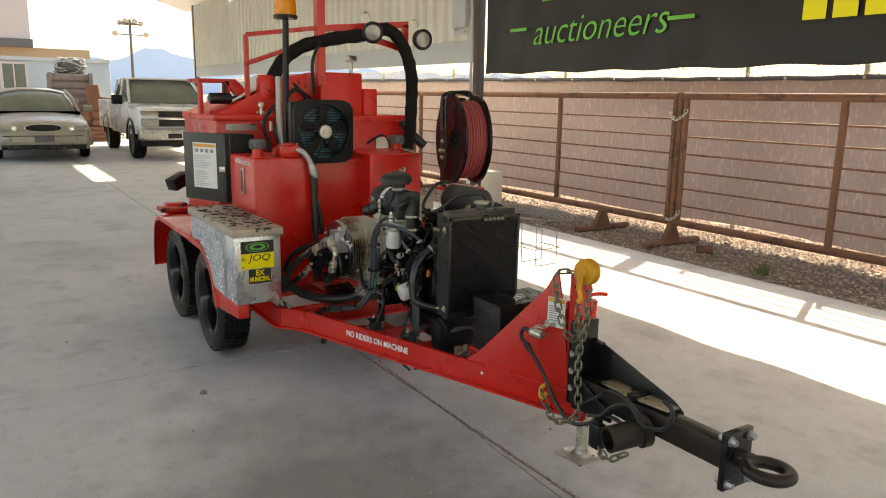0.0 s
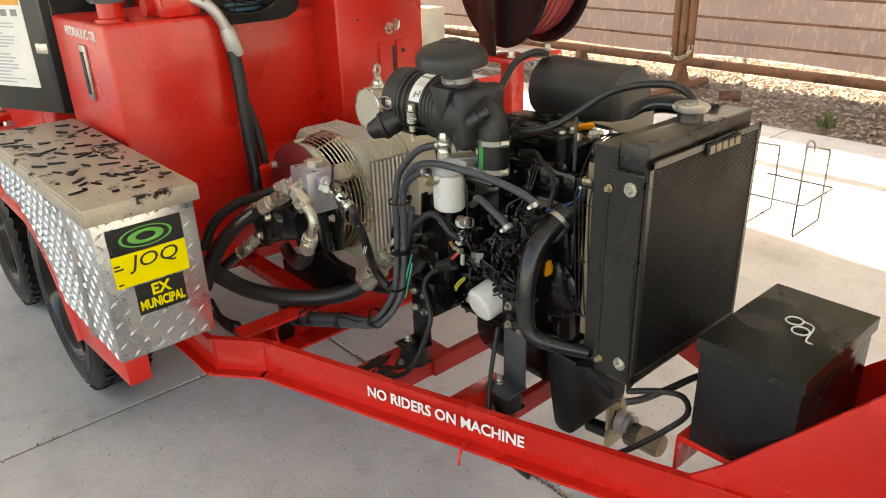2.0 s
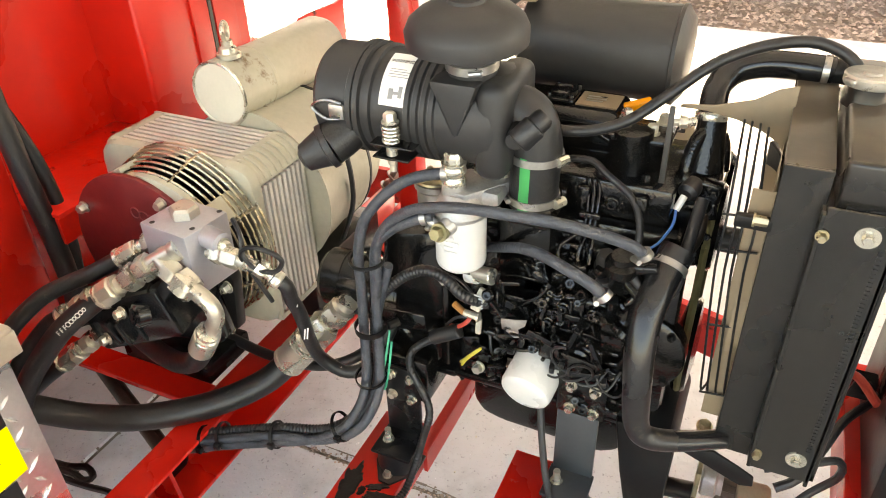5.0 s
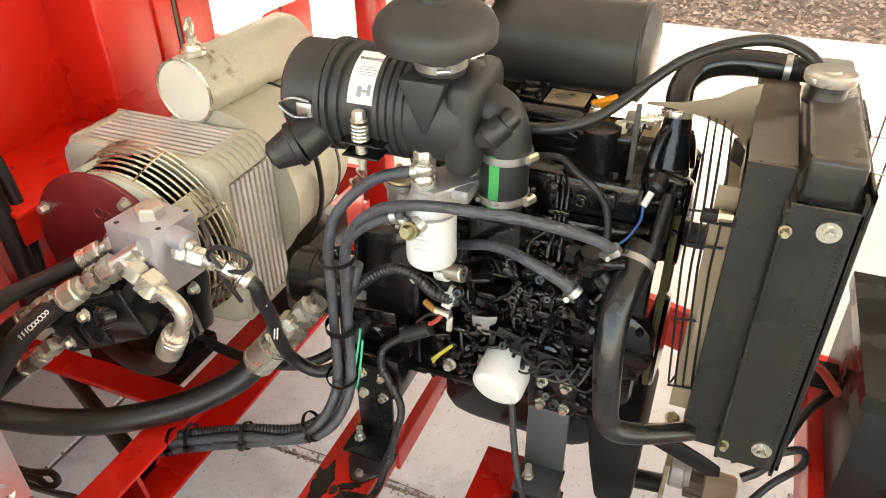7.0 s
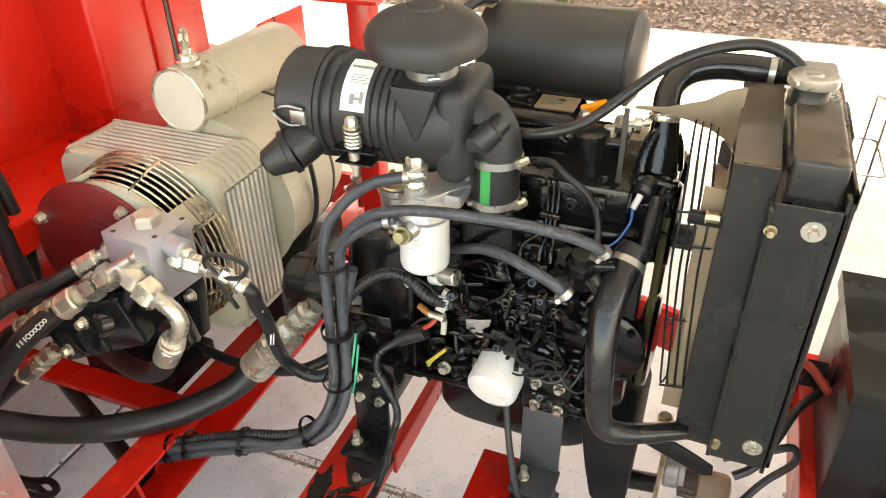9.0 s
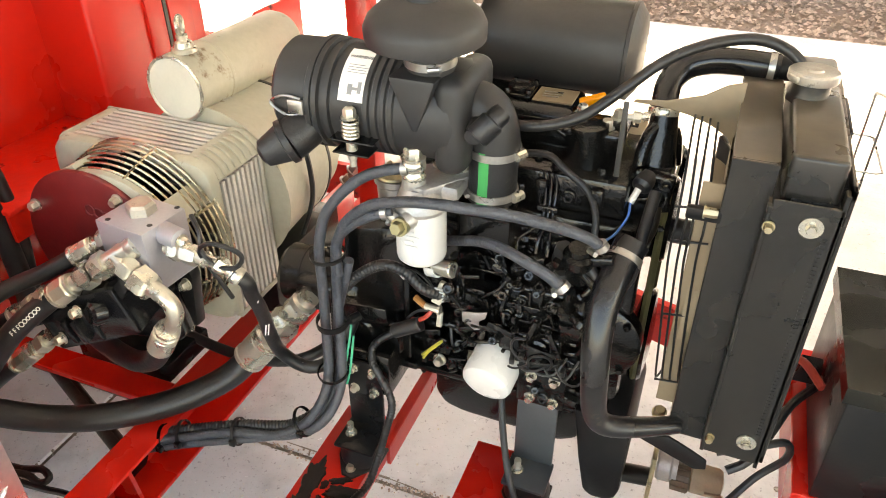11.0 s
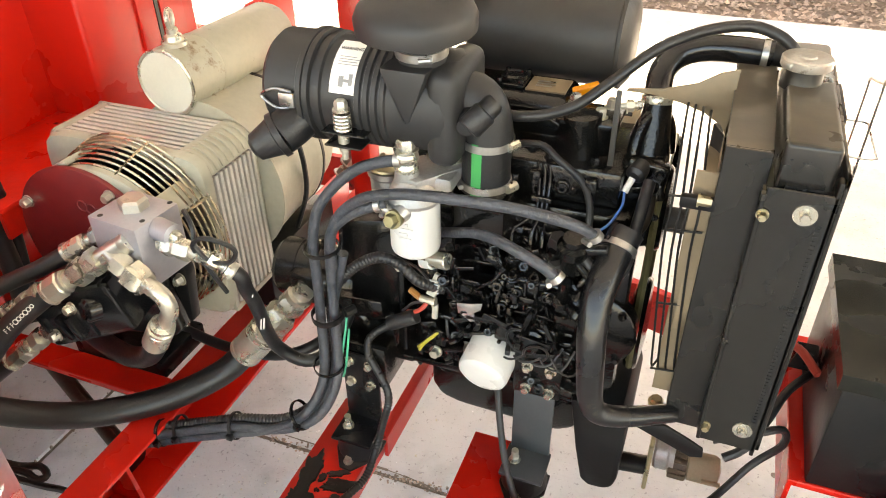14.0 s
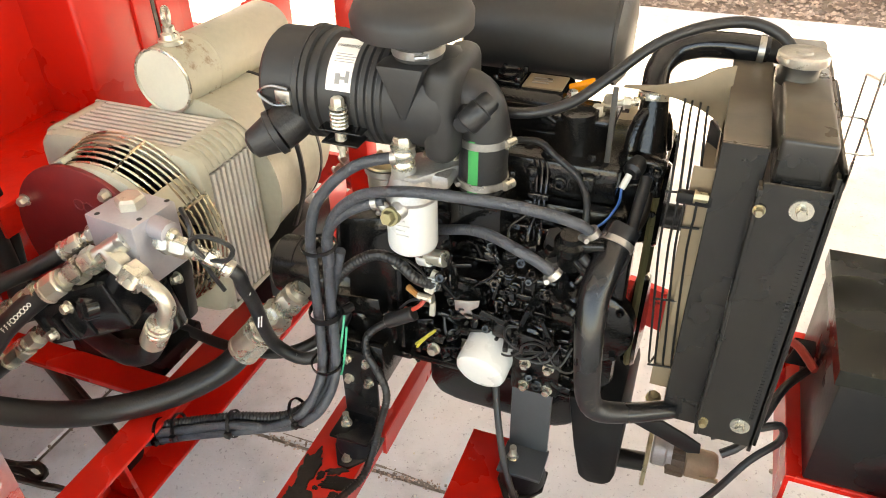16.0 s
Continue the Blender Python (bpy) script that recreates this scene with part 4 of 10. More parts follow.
loft(bm, [tsec(TX - 1.3, 1.13, 1.17, .80, .02), tsec(TX - 1.95, 1.13, 1.66, .70, .05), tsec(TX - 3.2, 1.13, 1.67, .70, .05), tsec(TX - 3.35, 1.13, 1.2, .80, .02)])
part("cabin_glass", bm, CAR_GLASS, truck, "tinted windows and windscreen")
bm = bmesh.new()
box(bm, (TX - 3.3, TY - .69, 1.655), (TX - 1.93, TY + .69, 1.70), 0.022, 3)
part("roof", bm, SILVER, truck)
for s in (-1, 1):
    for (xa, xb) in ((TX - 1.3, TX - 1.95), (TX - 2.5, TX - 2.5), (TX - 3.35, TX - 3.25)):
        bm = bmesh.new()
        tube(bm, [(xa, TY + s * .80, 1.13), (xb, TY + s * .70, 1.67)], 0.03, 8)
        part("pillar", bm, SILVER, truck)
    bm = bmesh.new()
    box(bm, (TX - .12, TY + s * .64 - .17, .92), (TX + .02, TY + s * .64 + .17, 1.02), 0.02)
    hl = part("headlight", bm, LENS, truck, "clear headlamp with an amber corner")
    bm = bmesh.new()
    box(bm, (TX + .021, TY + s * .64 - .165, .965), (TX + .024, TY + s * .64 + .165, 1.015))
    part("turn_signal", bm, TAN, hl, "amber strip")
    bm = bmesh.new()
    box(bm, (TX - .1, TY + s * .64 - .17, .70), (TX + .02, TY + s * .64 + .17, .86), 0.02)
    part("lower_lamp", bm, LENS, truck)
    bm = bmesh.new()
    box(bm, (TX - 1.55, TY + s * 1.02 - .11, 1.12), (TX - 1.4, TY + s * 1.02 + .11, 1.32), 0.03)
    part("mirror", bm, BLACK_SATIN, truck, "black door mirror")
    for x in (TX - .85, TX - 4.1):
        road_wheel(truck, x, TY + s * .76, .37, .25, s)
        bm = bmesh.new()
        sweep(bm, [(x + .45 * math.cos(a), TY + s * .875, .38 + .45 * math.sin(a)) for a in [math.pi * (q / 12) for q in range(13)]], .035, 8)
        part("wheel_arch", bm, BLACK_SATIN, truck, "black wheel-arch flare")
bm = bmesh.new()
box(bm, (TX - .05, TY - .48, .70), (TX + .015, TY + .48, .84), 0.01)
box(bm, (TX - .05, TY - .48, .88), (TX + .015, TY + .48, 1.01), 0.01)
part("grille", bm, BLACK, truck, "black slotted grille")
bm = bmesh.new()
box(bm, (TX - .04, TY - .5, .838), (TX + .03, TY + .5, .884), 0.008)
part("grille_bar", bm, CHROME, truck)
bm = bmesh.new()
box(bm, (TX - .1, TY - .88, .42), (TX + .16, TY + .88, .66), 0.04, 3)
part("bumper", bm, STEEL, truck, "grey front bumper")
bm = bmesh.new()
box(bm, (TX - .1, TY - .82, .30), (TX + .10, TY + .82, .425), 0.03)
part("valance", bm, BLACK_SATIN, truck, "black lower valance")
bm = bmesh.new()
box(bm, (TX + .14, TY - .34, .46), (TX + .168, TY - .06, .56), 0.01)
part("air_intake", bm, BLACK, truck)
bm = bmesh.new()
box(bm, (TX + .15, TY + .0, .46), (TX + .17, TY + .4, .58), 0.006)
part("front_plate", bm, GREY_TRIM, truck, "dark empty plate holder")

grow(truck, TX, TY)
# ---- far yard ----
van = thing("box_trailer", "pale blue office trailer at the yard's edge", "trailer", (-33, -2, 0))
bm = bmesh.new()
box(bm, (-36, -11, 0.0), (-33, 3.2, 3.0), 0.05)
part("body", bm, PALE_BLUE, van)
bm = bmesh.new()
box(bm, (-33.0, -3.6, .9), (-32.96, -2.6, 2.5))
part("doorway", bm, CAR_GLASS, van, "dark open doorway")
bm = bmesh.new()
box(bm, (-32.99, -3.72, .85), (-32.93, -3.6, 2.6))
box(bm, (-32.99, -2.6, .85), (-32.93, -2.48, 2.6))
box(bm, (-32.99, -3.72, 2.5), (-32.93, -2.48, 2.6))
part("door_frame", bm, WHITE_WALL, van)
bm = bmesh.new()
box(bm, (-33.0, 1.0, 2.3), (-32.96, 1.9, 2.5))
part("vent", bm, GREY_TRIM, van)
bm = bmesh.new()
box(bm, (-33.0, -0.91, 1.75), (-32.97, -0.07, 2.75))
pane = part("window", bm, CAR_GLASS, van, "dark window")
bm = bmesh.new()
for (a, b) in (((-1.0, 1.68), (-.9, 2.84)), ((-.08, 1.68), (.02, 2.84)), ((-.9, 2.74), (-.08, 2.84)), ((-.9, 1.68), (-.08, 1.76)), ((-.52, 1.76), (-.47, 2.74))):
    box(bm, (-32.99, a[0], a[1]), (-32.93, b[0], b[1]))
part("window_frame", bm, WHITE_WALL, pane, "white window frame")
bm = bmesh.new()
box(bm, (-33.02, -11, 2.9), (-32.9, 3.2, 3.05))
part("roof_edge", bm, SIDING_GREY, van)
far_wall = thing("far_building", "white-walled building with a tan parapet beyond the yard", "building", (-46, -6, 0))
bm = bmesh.new()
box(bm, (-52, -22, 0), (-47, 4.2, 4.1))
part("parapet", bm, TAN_WALL, far_wall)
bm = bmesh.new()
box(bm, (-52, -22, 4.55), (-46.5, 1.1, 16))
part("wall", bm, WHITE_WALL, far_wall)
# dark grey box stands for the shadow line under the wall
bm = bmesh.new()
box(bm, (-52, -22, 4.1), (-46.4, 1.2, 4.55))
part("eave", bm, GREY_TRIM, far_wall, "dark strip in place of the eave's shadow")
# scrap pile between trailer and vehicles
rng = random.Random(3)
for (x, y, z, sx, sy, sz, mat, lab) in ((-26, -0.6, .6, 1.2, 1.1, 1.2, JUNK, "stack of weathered grey boards"), (-26, 0.5, .7, 1.1, 1.0, 1.4, JUNK, "stack of weathered grey crates beyond the cars"),
                                       (-25.4, 1.7, .5, 1.0, .7, 1.0, JUNK_RUST, "rust-brown scrap bin beyond the cars"), (-25.2, 1.1, .25, .8, 1.2, .5, JUNK_RUST, "rust-brown heap of scrap on the ground")):
    bm = bmesh.new()
    turned_box(bm, (x, y, z), (sx, sy, sz), (rng.uniform(-3, 3), rng.uniform(-3, 3), rng.uniform(-15, 15)), 0.03)
    for k in range(4):
        turned_box(bm, (x + sx * .5, y, z - sz * .4 + k * sz * .27), (.06, sy * 1.04, sz * .2), (0, 0, rng.uniform(-4, 4)), 0.01)
    solid("scrap_stack", bm, mat, lab, "scrap")
# tall slatted crate with a netted bale on top, rusty sheets leaning beside it
crate = thing("slatted_crate", "tall weathered grey slatted crate in the scrap yard", "crate", (-26.9, 0.88, 0))
bm = bmesh.new()
box(bm, (-27.6, .26, 0), (-26.05, 1.5, 2.27), 0.02)
part("body", bm, JUNK, crate)
for k in range(9):
    bm = bmesh.new()
    turned_box(bm, (-26.02, .88, .14 + k * .25), (.05, 1.34, .20), (rng.uniform(-1, 1), 0, 0), 0.01)
    part("board", bm, JUNK, crate)
for y in (.24, 1.52):
    bm = bmesh.new()
    box(bm, (-26.06, y - .06, 0), (-25.94, y + .06, 2.3), 0.01)
    part("corner_post", bm, JUNK, crate)
for (y, z0, z1, tilt, lean) in ((1.50, 0, 1.9, 6, 5), (1.72, 0, 1.5, -8, 8), (1.36, 0, 1.2, 12, 3)):
    bm = bmesh.new()
    turned_box(bm, (-25.0, y, (z0 + z1) / 2), (.05, .42, z1 - z0), (tilt, lean, rng.uniform(-20, 20)), 0.008)
    solid("rusty_sheet", bm, JUNK_RUST, "rust-brown steel sheet leaning in the scrap yard", "sheet", "rusty sheets")
bm = bmesh.new()
bmesh.ops.create_icosphere(bm, subdivisions=3, radius=1)
for v in bm.verts:
    v.co *= 1 + rng.uniform(-.10, .10)
    v.co = Vector((v.co.x * .45 - 26.7, v.co.y * .5 + .98, max(v.co.z * .33, -.25) + 2.52))
bale = solid("netted_bale", bm, GREY_TRIM, "dark grey bale wrapped in netting on a crate", "bale")
bm = bmesh.new()
for k in range(30):
    a = [(-26.7 + rng.uniform(-.5, .5), 0.98 + rng.uniform(-.5, .5), 2.3 + rng.uniform(0, .55)) for _ in range(4)]
    tube(bm, a, 0.018, 5, 0.1)
solid("wire_bale", bm, SIDING_GREY, "tangled grey wire wrapped over a dark bale", "wire bale")
bm = bmesh.new()
for k in range(260):
    p = Vector((-27.5 + rng.uniform(-.6, .6), 2.6 + rng.uniform(-1.6, 1.8), 1.0 + rng.uniform(-.9, .35)))
    d = Vector((rng.uniform(-1, 1), rng.uniform(-1, 1), rng.uniform(-.4, .4))).normalized()
    cyl(bm, p, p + d * rng.uniform(.2, .6), rng.uniform(.02, .05), n=5)
solid("brush_pile", bm, JUNK, "pile of grey branches and scrap", "brush pile", kind="stuff")

pole = thing("floodlight_pole", "tall grey pole with clustered floodlights far off", "light pole", (-60, 8.83, 0))
bm = bmesh.new()
cyl(bm, (-60, 8.83, 0), (-60, 8.83, 7.2), .13, .09, 10)
part("mast", bm, GREY_TRIM, pole)
bm = bmesh.new()
cyl(bm, (-60, 7.65, 6.05), (-60, 10.0, 6.05), .045, n=6)
part("crossarm", bm, GREY_TRIM, pole)
bm = bmesh.new()
ring(bm, (-60, 8.83, 6.85), (0, 0, 1), .75, .05, 24, 6)
cyl(bm, (-60, 8.08, 6.85), (-60, 9.58, 6.85), .04, n=6)
part("lamp_ring", bm, GREY_TRIM, pole)
for y, z in ((7.7, 6.15), (9.95, 6.15), (8.08, 6.95), (8.5, 7.1), (9.16, 7.1), (9.58, 6.95)):
    bm = bmesh.new()
    lathe(bm, (-60, y, z), (1, 0, -.6), [(-.16, .06), (-.05, .16), (.12, .22), (.14, .20)], 14)
    part("floodlight", bm, ALU, pole)
# mountains along the horizon; haze is put into their pale blue colour
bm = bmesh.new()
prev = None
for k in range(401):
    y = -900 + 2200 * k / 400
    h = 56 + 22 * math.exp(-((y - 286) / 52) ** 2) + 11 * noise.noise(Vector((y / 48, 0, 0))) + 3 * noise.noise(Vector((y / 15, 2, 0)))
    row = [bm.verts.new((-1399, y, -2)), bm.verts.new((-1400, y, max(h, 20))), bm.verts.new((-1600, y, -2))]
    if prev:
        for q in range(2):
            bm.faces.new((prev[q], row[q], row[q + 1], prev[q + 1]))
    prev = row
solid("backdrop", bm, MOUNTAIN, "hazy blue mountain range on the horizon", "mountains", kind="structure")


# ---- trailer frame ----
trailer = thing("trailer", "red tandem-axle trailer frame with black hitch tongue", "trailer", (-1.0, 0, 0))


def beam(bm, p0, p1, side, z0, z1, flange=0.03, t=0.008, top=0.012):
    """A channel from p0 to p1 on plan; its flanges point to that side (+1: to the left of the way)."""
    p0, p1 = Vector((*p0, 0)), Vector((*p1, 0))
    d = (p1 - p0).normalized()
    nrm = Vector((-d.y, d.x, 0)) * side
    section = ((-t, z0), (flange, z0), (flange, z0 + t), (0, z0 + t), (0, z1 - t), (top, z1 - t), (top, z1), (-t, z1))
    ends = [[bm.verts.new(p + nrm * o + Vector((0, 0, z))) for o, z in section] for p in (p0, p1)]
    for k in range(8):
        bm.faces.new((ends[0][k], ends[0][(k + 1) % 8], ends[1][(k + 1) % 8], ends[1][k]))
    for e in ends:
        for f in ((0, 1, 2, 3), (0, 3, 4, 7), (4, 5, 6, 7)):
            bm.faces.new([e[i] for i in f])
    return bm


Z0, Z1 = 0.36, 0.475
for s in (-1, 1):
    for p0, p1 in (((-0.95, s * 0.598), (0.78, s * 0.024)), ((-3.25, s * 0.70), (-1.06, s * 0.70)), ((-1.07, s * 0.70), (-0.945, s * 0.598))):
        bm = bmesh.new()
        beam(bm, p0, p1, s, Z0, Z1)
        part("side_rail", bm, RED_GRIMY if s > 0 else RED, trailer, "red steel channel rail")
    # tall gusset at the nose, in the rail's plane
    bm = bmesh.new()
    top = [(0.598, 0.892), (0.64, 0.965), (0.66, 0.972), (0.70, 0.76)] if s < 0 else [(0.50, 0.79), (0.66, 0.80), (0.71, 0.70)]
    prism(bm, [(0.19, 0.40), (0.19, 0.478), (0.255, 0.53)] + top + [(0.735, 0.45), (0.70, 0.37), (0.19, 0.37)], "y", -0.005, 0.005, 0.002)
    m = Matrix.Translation((0, s * 0.283, 0)) @ Matrix.Rotation(math.atan2(-s * 0.574, 1.73), 4, 'Z')
    bmesh.ops.transform(bm, matrix=Matrix.Translation((0, -s * 0.002, 0)) @ m, verts=bm.verts)
    part("gusset", bm, RED, trailer, "triangular red gusset plate")
# cross members
def cross(bm, x, y0, y1, z0, z1, w, side=1):
    box(bm, (x, y0, z1 - 0.008), (x + w, y1, z1), 0.002, 1)
    e = x + w - 0.008 if side > 0 else x
    box(bm, (e, y0, z0), (e + 0.008, y1, z1 - 0.004))
bm = bmesh.new()
box(bm, (-1.085, -0.62, 0.454), (-1.014, 0.62, 0.462), 0.002, 1)
box(bm, (-1.085, -0.62, 0.36), (-1.077, 0.62, 0.456))
box(bm, (-1.085, -0.62, 0.352), (-0.998, 0.62, 0.361), 0.002, 1)
prism(bm, [(-1.078, 0.361), (-1.004, 0.361), (-1.018, 0.454), (-1.078, 0.454)], "y", -0.522, -0.514)
part("cross_member", bm, RED, trailer)
bm = bmesh.new()
lathe(bm, (-1.0765, -0.455, 0.386), (1, 0, 0), [(0, .032), (.001, .032)], 24)
part("cable_hole", bm, BLACK, trailer, "dark hole for the hose bundle")
bm = bmesh.new()
cyl(bm, (-1.75, -0.13, 0.2), (-1.13, -0.40, 0.2), .017, n=16)
cyl(bm, (-1.75, -0.115, 0.205), (-1.13, -0.385, 0.205), .010, n=12)
part("brake_pipe", bm, RUST_DARK, trailer, "brown rusty pipe under the frame")
bm = bmesh.new()
cross(bm, -1.75, -0.70, 0.70, 0.36, 0.46, 0.07)
part("cross_member", bm, RED, trailer)
bm = bmesh.new()
box(bm, (-1.70, -0.362, 0.454), (-1.086, -0.300, 0.462), 0.002, 1)
box(bm, (-1.70, -0.308, 0.37), (-1.086, -0.300, 0.456))
part("support_beam", bm, RED, trailer)
bm = bmesh.new()
box(bm, (-1.70, 0.18, 0.44), (-1.09, 0.24, 0.452), 0.002, 1)
box(bm, (-1.70, 0.24, 0.37), (-1.09, 0.248, 0.44))
part("support_beam", bm, RED, trailer)
for (x, w, y1) in ((-0.748, 0.118, -0.168), (-0.455, 0.125, -0.158)):
    yr = -0.283 + (x + w / 2) * 0.332
    bm = bmesh.new()
    prism(bm, [(x, yr - .166 * w + .006), (x + w, yr + .166 * w + .006), (x + w, y1), (x, y1)], "z", 0.388, 0.398, 0.002)
    box(bm, (x, yr - .166 * w + .010, 0.34), (x + 0.008, y1, 0.39))
    box(bm, (x + w - 0.008, yr + .166 * w + .006, 0.34), (x + w, y1, 0.39))
    box(bm, (x + w - 0.010, y1 - 0.07, 0.388), (x + w + 0.012, 0.5, 0.397), 0.002, 1)
    box(bm, (x + w + 0.004, y1 - 0.07, 0.34), (x + w + 0.012, 0.5, 0.389))
    part("engine_bearer", bm, RED, trailer, "tar-spattered red bearer" if x < -0.6 else "red bearer")
def tar(cx, cy, rx, ry, turn, seed):
    """A flat ragged splash of dried tar on the bearer."""
    rng = random.Random(seed)
    bm = bmesh.new()
    n = 44
    ring_ = []
    for k in range(n):
        a = 2 * math.pi * k / n
        q = 1 + .55 * noise.noise(Vector((math.cos(a) * 1.6, math.sin(a) * 1.6, seed))) + .35 * noise.noise(Vector((math.cos(a) * 4, math.sin(a) * 4, seed + 5)))
        u, v = rx * q * math.cos(a), ry * q * math.sin(a)
        ring_.append((cx + u * math.cos(turn) - v * math.sin(turn), cy + u * math.sin(turn) + v * math.cos(turn)))
    lo = [bm.verts.new((x, y, .3985)) for x, y in ring_]
    hi = [bm.verts.new((cx + (x - cx) * .93, cy + (y - cy) * .93, .4015 + .0012 * rng.random())) for x, y in ring_]
    top = bm.verts.new((cx, cy, .4025))
    for k in range(n):
        j = (k + 1) % n
        bm.faces.new((lo[k], lo[j], hi[j], hi[k]))
        bm.faces.new((hi[k], hi[j], top))
    return solid("tar_splash", bm, TAR, "dried black tar splashed on the red bearer", "tar")


TAR = material("dried_tar", (0.008, 0.0075, 0.007), 0.5, vary=0.3, scale=30, bump=0.5, bump_scale=60, rough_vary=0.15)
for k, q in enumerate(((-0.722, -0.365, .020, .045, .1), (-0.715, -0.43, .024, .034, .3), (-0.652, -0.378, .040, .014, .25), (-0.692, -0.372, .008, .009, 0), (-0.668, -0.352, .020, .008, .5), (-0.64, -0.41, .022, .012, .2), (-0.69, -0.402, .005, .004, 0))):
    tar(*q, k + 3)
bm = bmesh.new()
box(bm, (-3.2, -0.68, 0.455), (-1.56, 0.68, 0.467), 0.003, 1)
part("deck_plate", bm, RED_GRIMY, trailer)
bm = bmesh.new()
cyl(bm, (-0.13, -0.33, 0.35), (-0.13, -0.33, 0.34), 0.003, n=6)
ring(bm, (-0.30, -0.415, 0.345), (0.9, 0.3, 0.1), 0.035, 0.004, 20, 6, 180, 180)
part("hook_ring", bm, RED, trailer)
for x in (-1.90, -2.80):
    bm = bmesh.new()
    cyl(bm, (x, -0.7, 0.345), (x, 0.7, 0.345), 0.035, n=12)
    box(bm, (x - .25, -0.70, 0.30), (x + .25, -0.64, 0.34), 0.01)
    box(bm, (x - .25, 0.64, 0.30), (x + .25, 0.70, 0.34), 0.01)
    part("axle", bm, RUST_DARK, trailer)

# rail lettering
rail_dir = Vector((1.755, 0.583, 0)).normalized()
rail_out = Vector((rail_dir.y, -rail_dir.x, 0))
def on_rail(x, z, out=0.0102):
    return Vector((x, -0.598 + (x + 0.95) * 0.3318, z)) + rail_out * out
lettering("rail_lettering", "NO RIDERS ON MACHINE", 0.045, WHITE_INK, trailer, facing(on_rail(-0.385, 0.425), rail_dir, rail_out), squeeze=0.86, bold=0.0008)


# ---- wheels and fenders ----
def trailer_wheel(x, side):
    r, w = 0.345, 0.205
    y = side * 0.80
    bm = bmesh.new()
    lathe(bm, (x, y, r), (0, side, 0), [(-w * .46, .215), (-w / 2, .26), (-w * .46, .32), (-w * .38, .339), (w * .38, .339), (w * .46, .32), (w / 2, .26), (w * .47, .24), (w * .46, .225), (w * .38, .212)], 64, cap=False)
    ring(bm, (x, y + side * w * .48, r), (0, 1, 0), .282, .003, 48, 6)
    tyre = part("wheel", bm, TYRE, trailer, "black treaded trailer tyre on a black rim")
    # tread: rows of raised blocks round the tyre
    bm = bmesh.new()
    for row, (o, bw) in enumerate(((-.36, .13), (-.18, .13), (0, .14), (.18, .13), (.36, .13))):
        for k in range(44):
            a = 2 * math.pi * (k + 0.3 * (row % 2)) / 44
            tmp = bmesh.new()
            box(tmp, (-0.019, w * (o - bw / 2), 0), (0.019, w * (o + bw / 2), 0.008))
            mm = Matrix.Translation((x, y, r)) @ Matrix.Rotation(a, 4, 'Y') @ Matrix.Translation((0, 0, .3375)) @ Matrix.Rotation(0.35 * (1 if row % 2 else -1) * (o != 0), 4, 'Z')
            bmesh.ops.transform(tmp, matrix=mm, verts=tmp.verts)
            merge(bm, tmp)
    part("tread", bm, TYRE, tyre, "raised tread blocks", kind="stuff")
    bm = bmesh.new()
    lathe(bm, (x, y, r), (0, side, 0), [(-w * .4, .212), (w * .30, .212), (w * .40, .214), (w * .44, .222), (w * .45, .214), (w * .40, .205), (w * .30, .198), (w * .02, .190), (-w * .06, .165), (-w * .02, .13), (w * .06, .10), (w * .07, .062), (w * .08, .060), (w * .24, .056), (w * .27, .048), (w * .28, .01)], 56)
    for k in range(8):
        a = 2 * math.pi * (k + .5) / 8
        lathe(bm, (x + .148 * math.cos(a), y + side * -w * .035, r + .148 * math.sin(a)), (0, side, 0), [(0, .026), (.004, .022), (.002, .014), (-.006, .010)], 14)
    rim = part("rim", bm, BLACK_GLOSS, tyre, "glossy black steel rim")
    for k in range(5):
        a = 2 * math.pi * k / 5
        bm = bmesh.new()
        hexagon(bm, (x + .082 * math.cos(a), y + side * w * .06, r + .082 * math.sin(a)), (0, side, 0), .012, .022)
        part("wheel_nut", bm, STEEL, tyre)


for s in (-1, 1):
    for x in (-1.90, -2.80):
        trailer_wheel(x, s)
    # fender: a bent sheet over both wheels, with a rolled outer lip
    arc = [(-1.40, 0.43), (-1.44, 0.50), (-1.48, 0.58), (-1.54, 0.66), (-1.63, 0.725), (-1.74, 0.755), (-2.20, 0.765), (-2.70, 0.768), (-2.92, 0.765), (-3.04, 0.748), (-3.13, 0.70), (-3.19, 0.62), (-3.22, 0.52), (-3.235, 0.40), (-3.24, 0.32)]
    bm = bmesh.new()
    ye, yi = s * 0.965, s * 0.66
    section = []
    for k, (fx, fz) in enumerate(arc):
        ax_, az_ = arc[max(k - 1, 0)]
        bx_, bz_ = arc[min(k + 1, len(arc) - 1)]
        nx, nz = Vector((bz_ - az_, ax_ - bx_)).normalized()
        section.append([bm.verts.new((fx + nx * o, yy, fz + nz * o)) for yy, o in ((yi, 0), (ye - s * .012, 0), (ye, -.006), (ye + s * .003, -.022), (ye + s * .001, -.036), (ye - s * .004, -.030), (ye - s * .006, -.012), (ye - s * .016, -.006), (yi, -.006))])
    for a, b in zip(section, section[1:]):
        for k in range(9):
            bm.faces.new((a[k], a[(k + 1) % 9], b[(k + 1) % 9], b[k]))
    for cap_ in (section[0], section[-1]):
        bm.faces.new(cap_)
    part("fender", bm, RED, trailer, "red sheet-metal fender")
bm = bmesh.new()
box(bm, (-3.2, -0.93, 0.77), (-3.02, -0.66, 0.80), 0.004)
box(bm, (-3.26, -0.86, 0.72), (-3.14, -0.70, 0.82), 0.01)
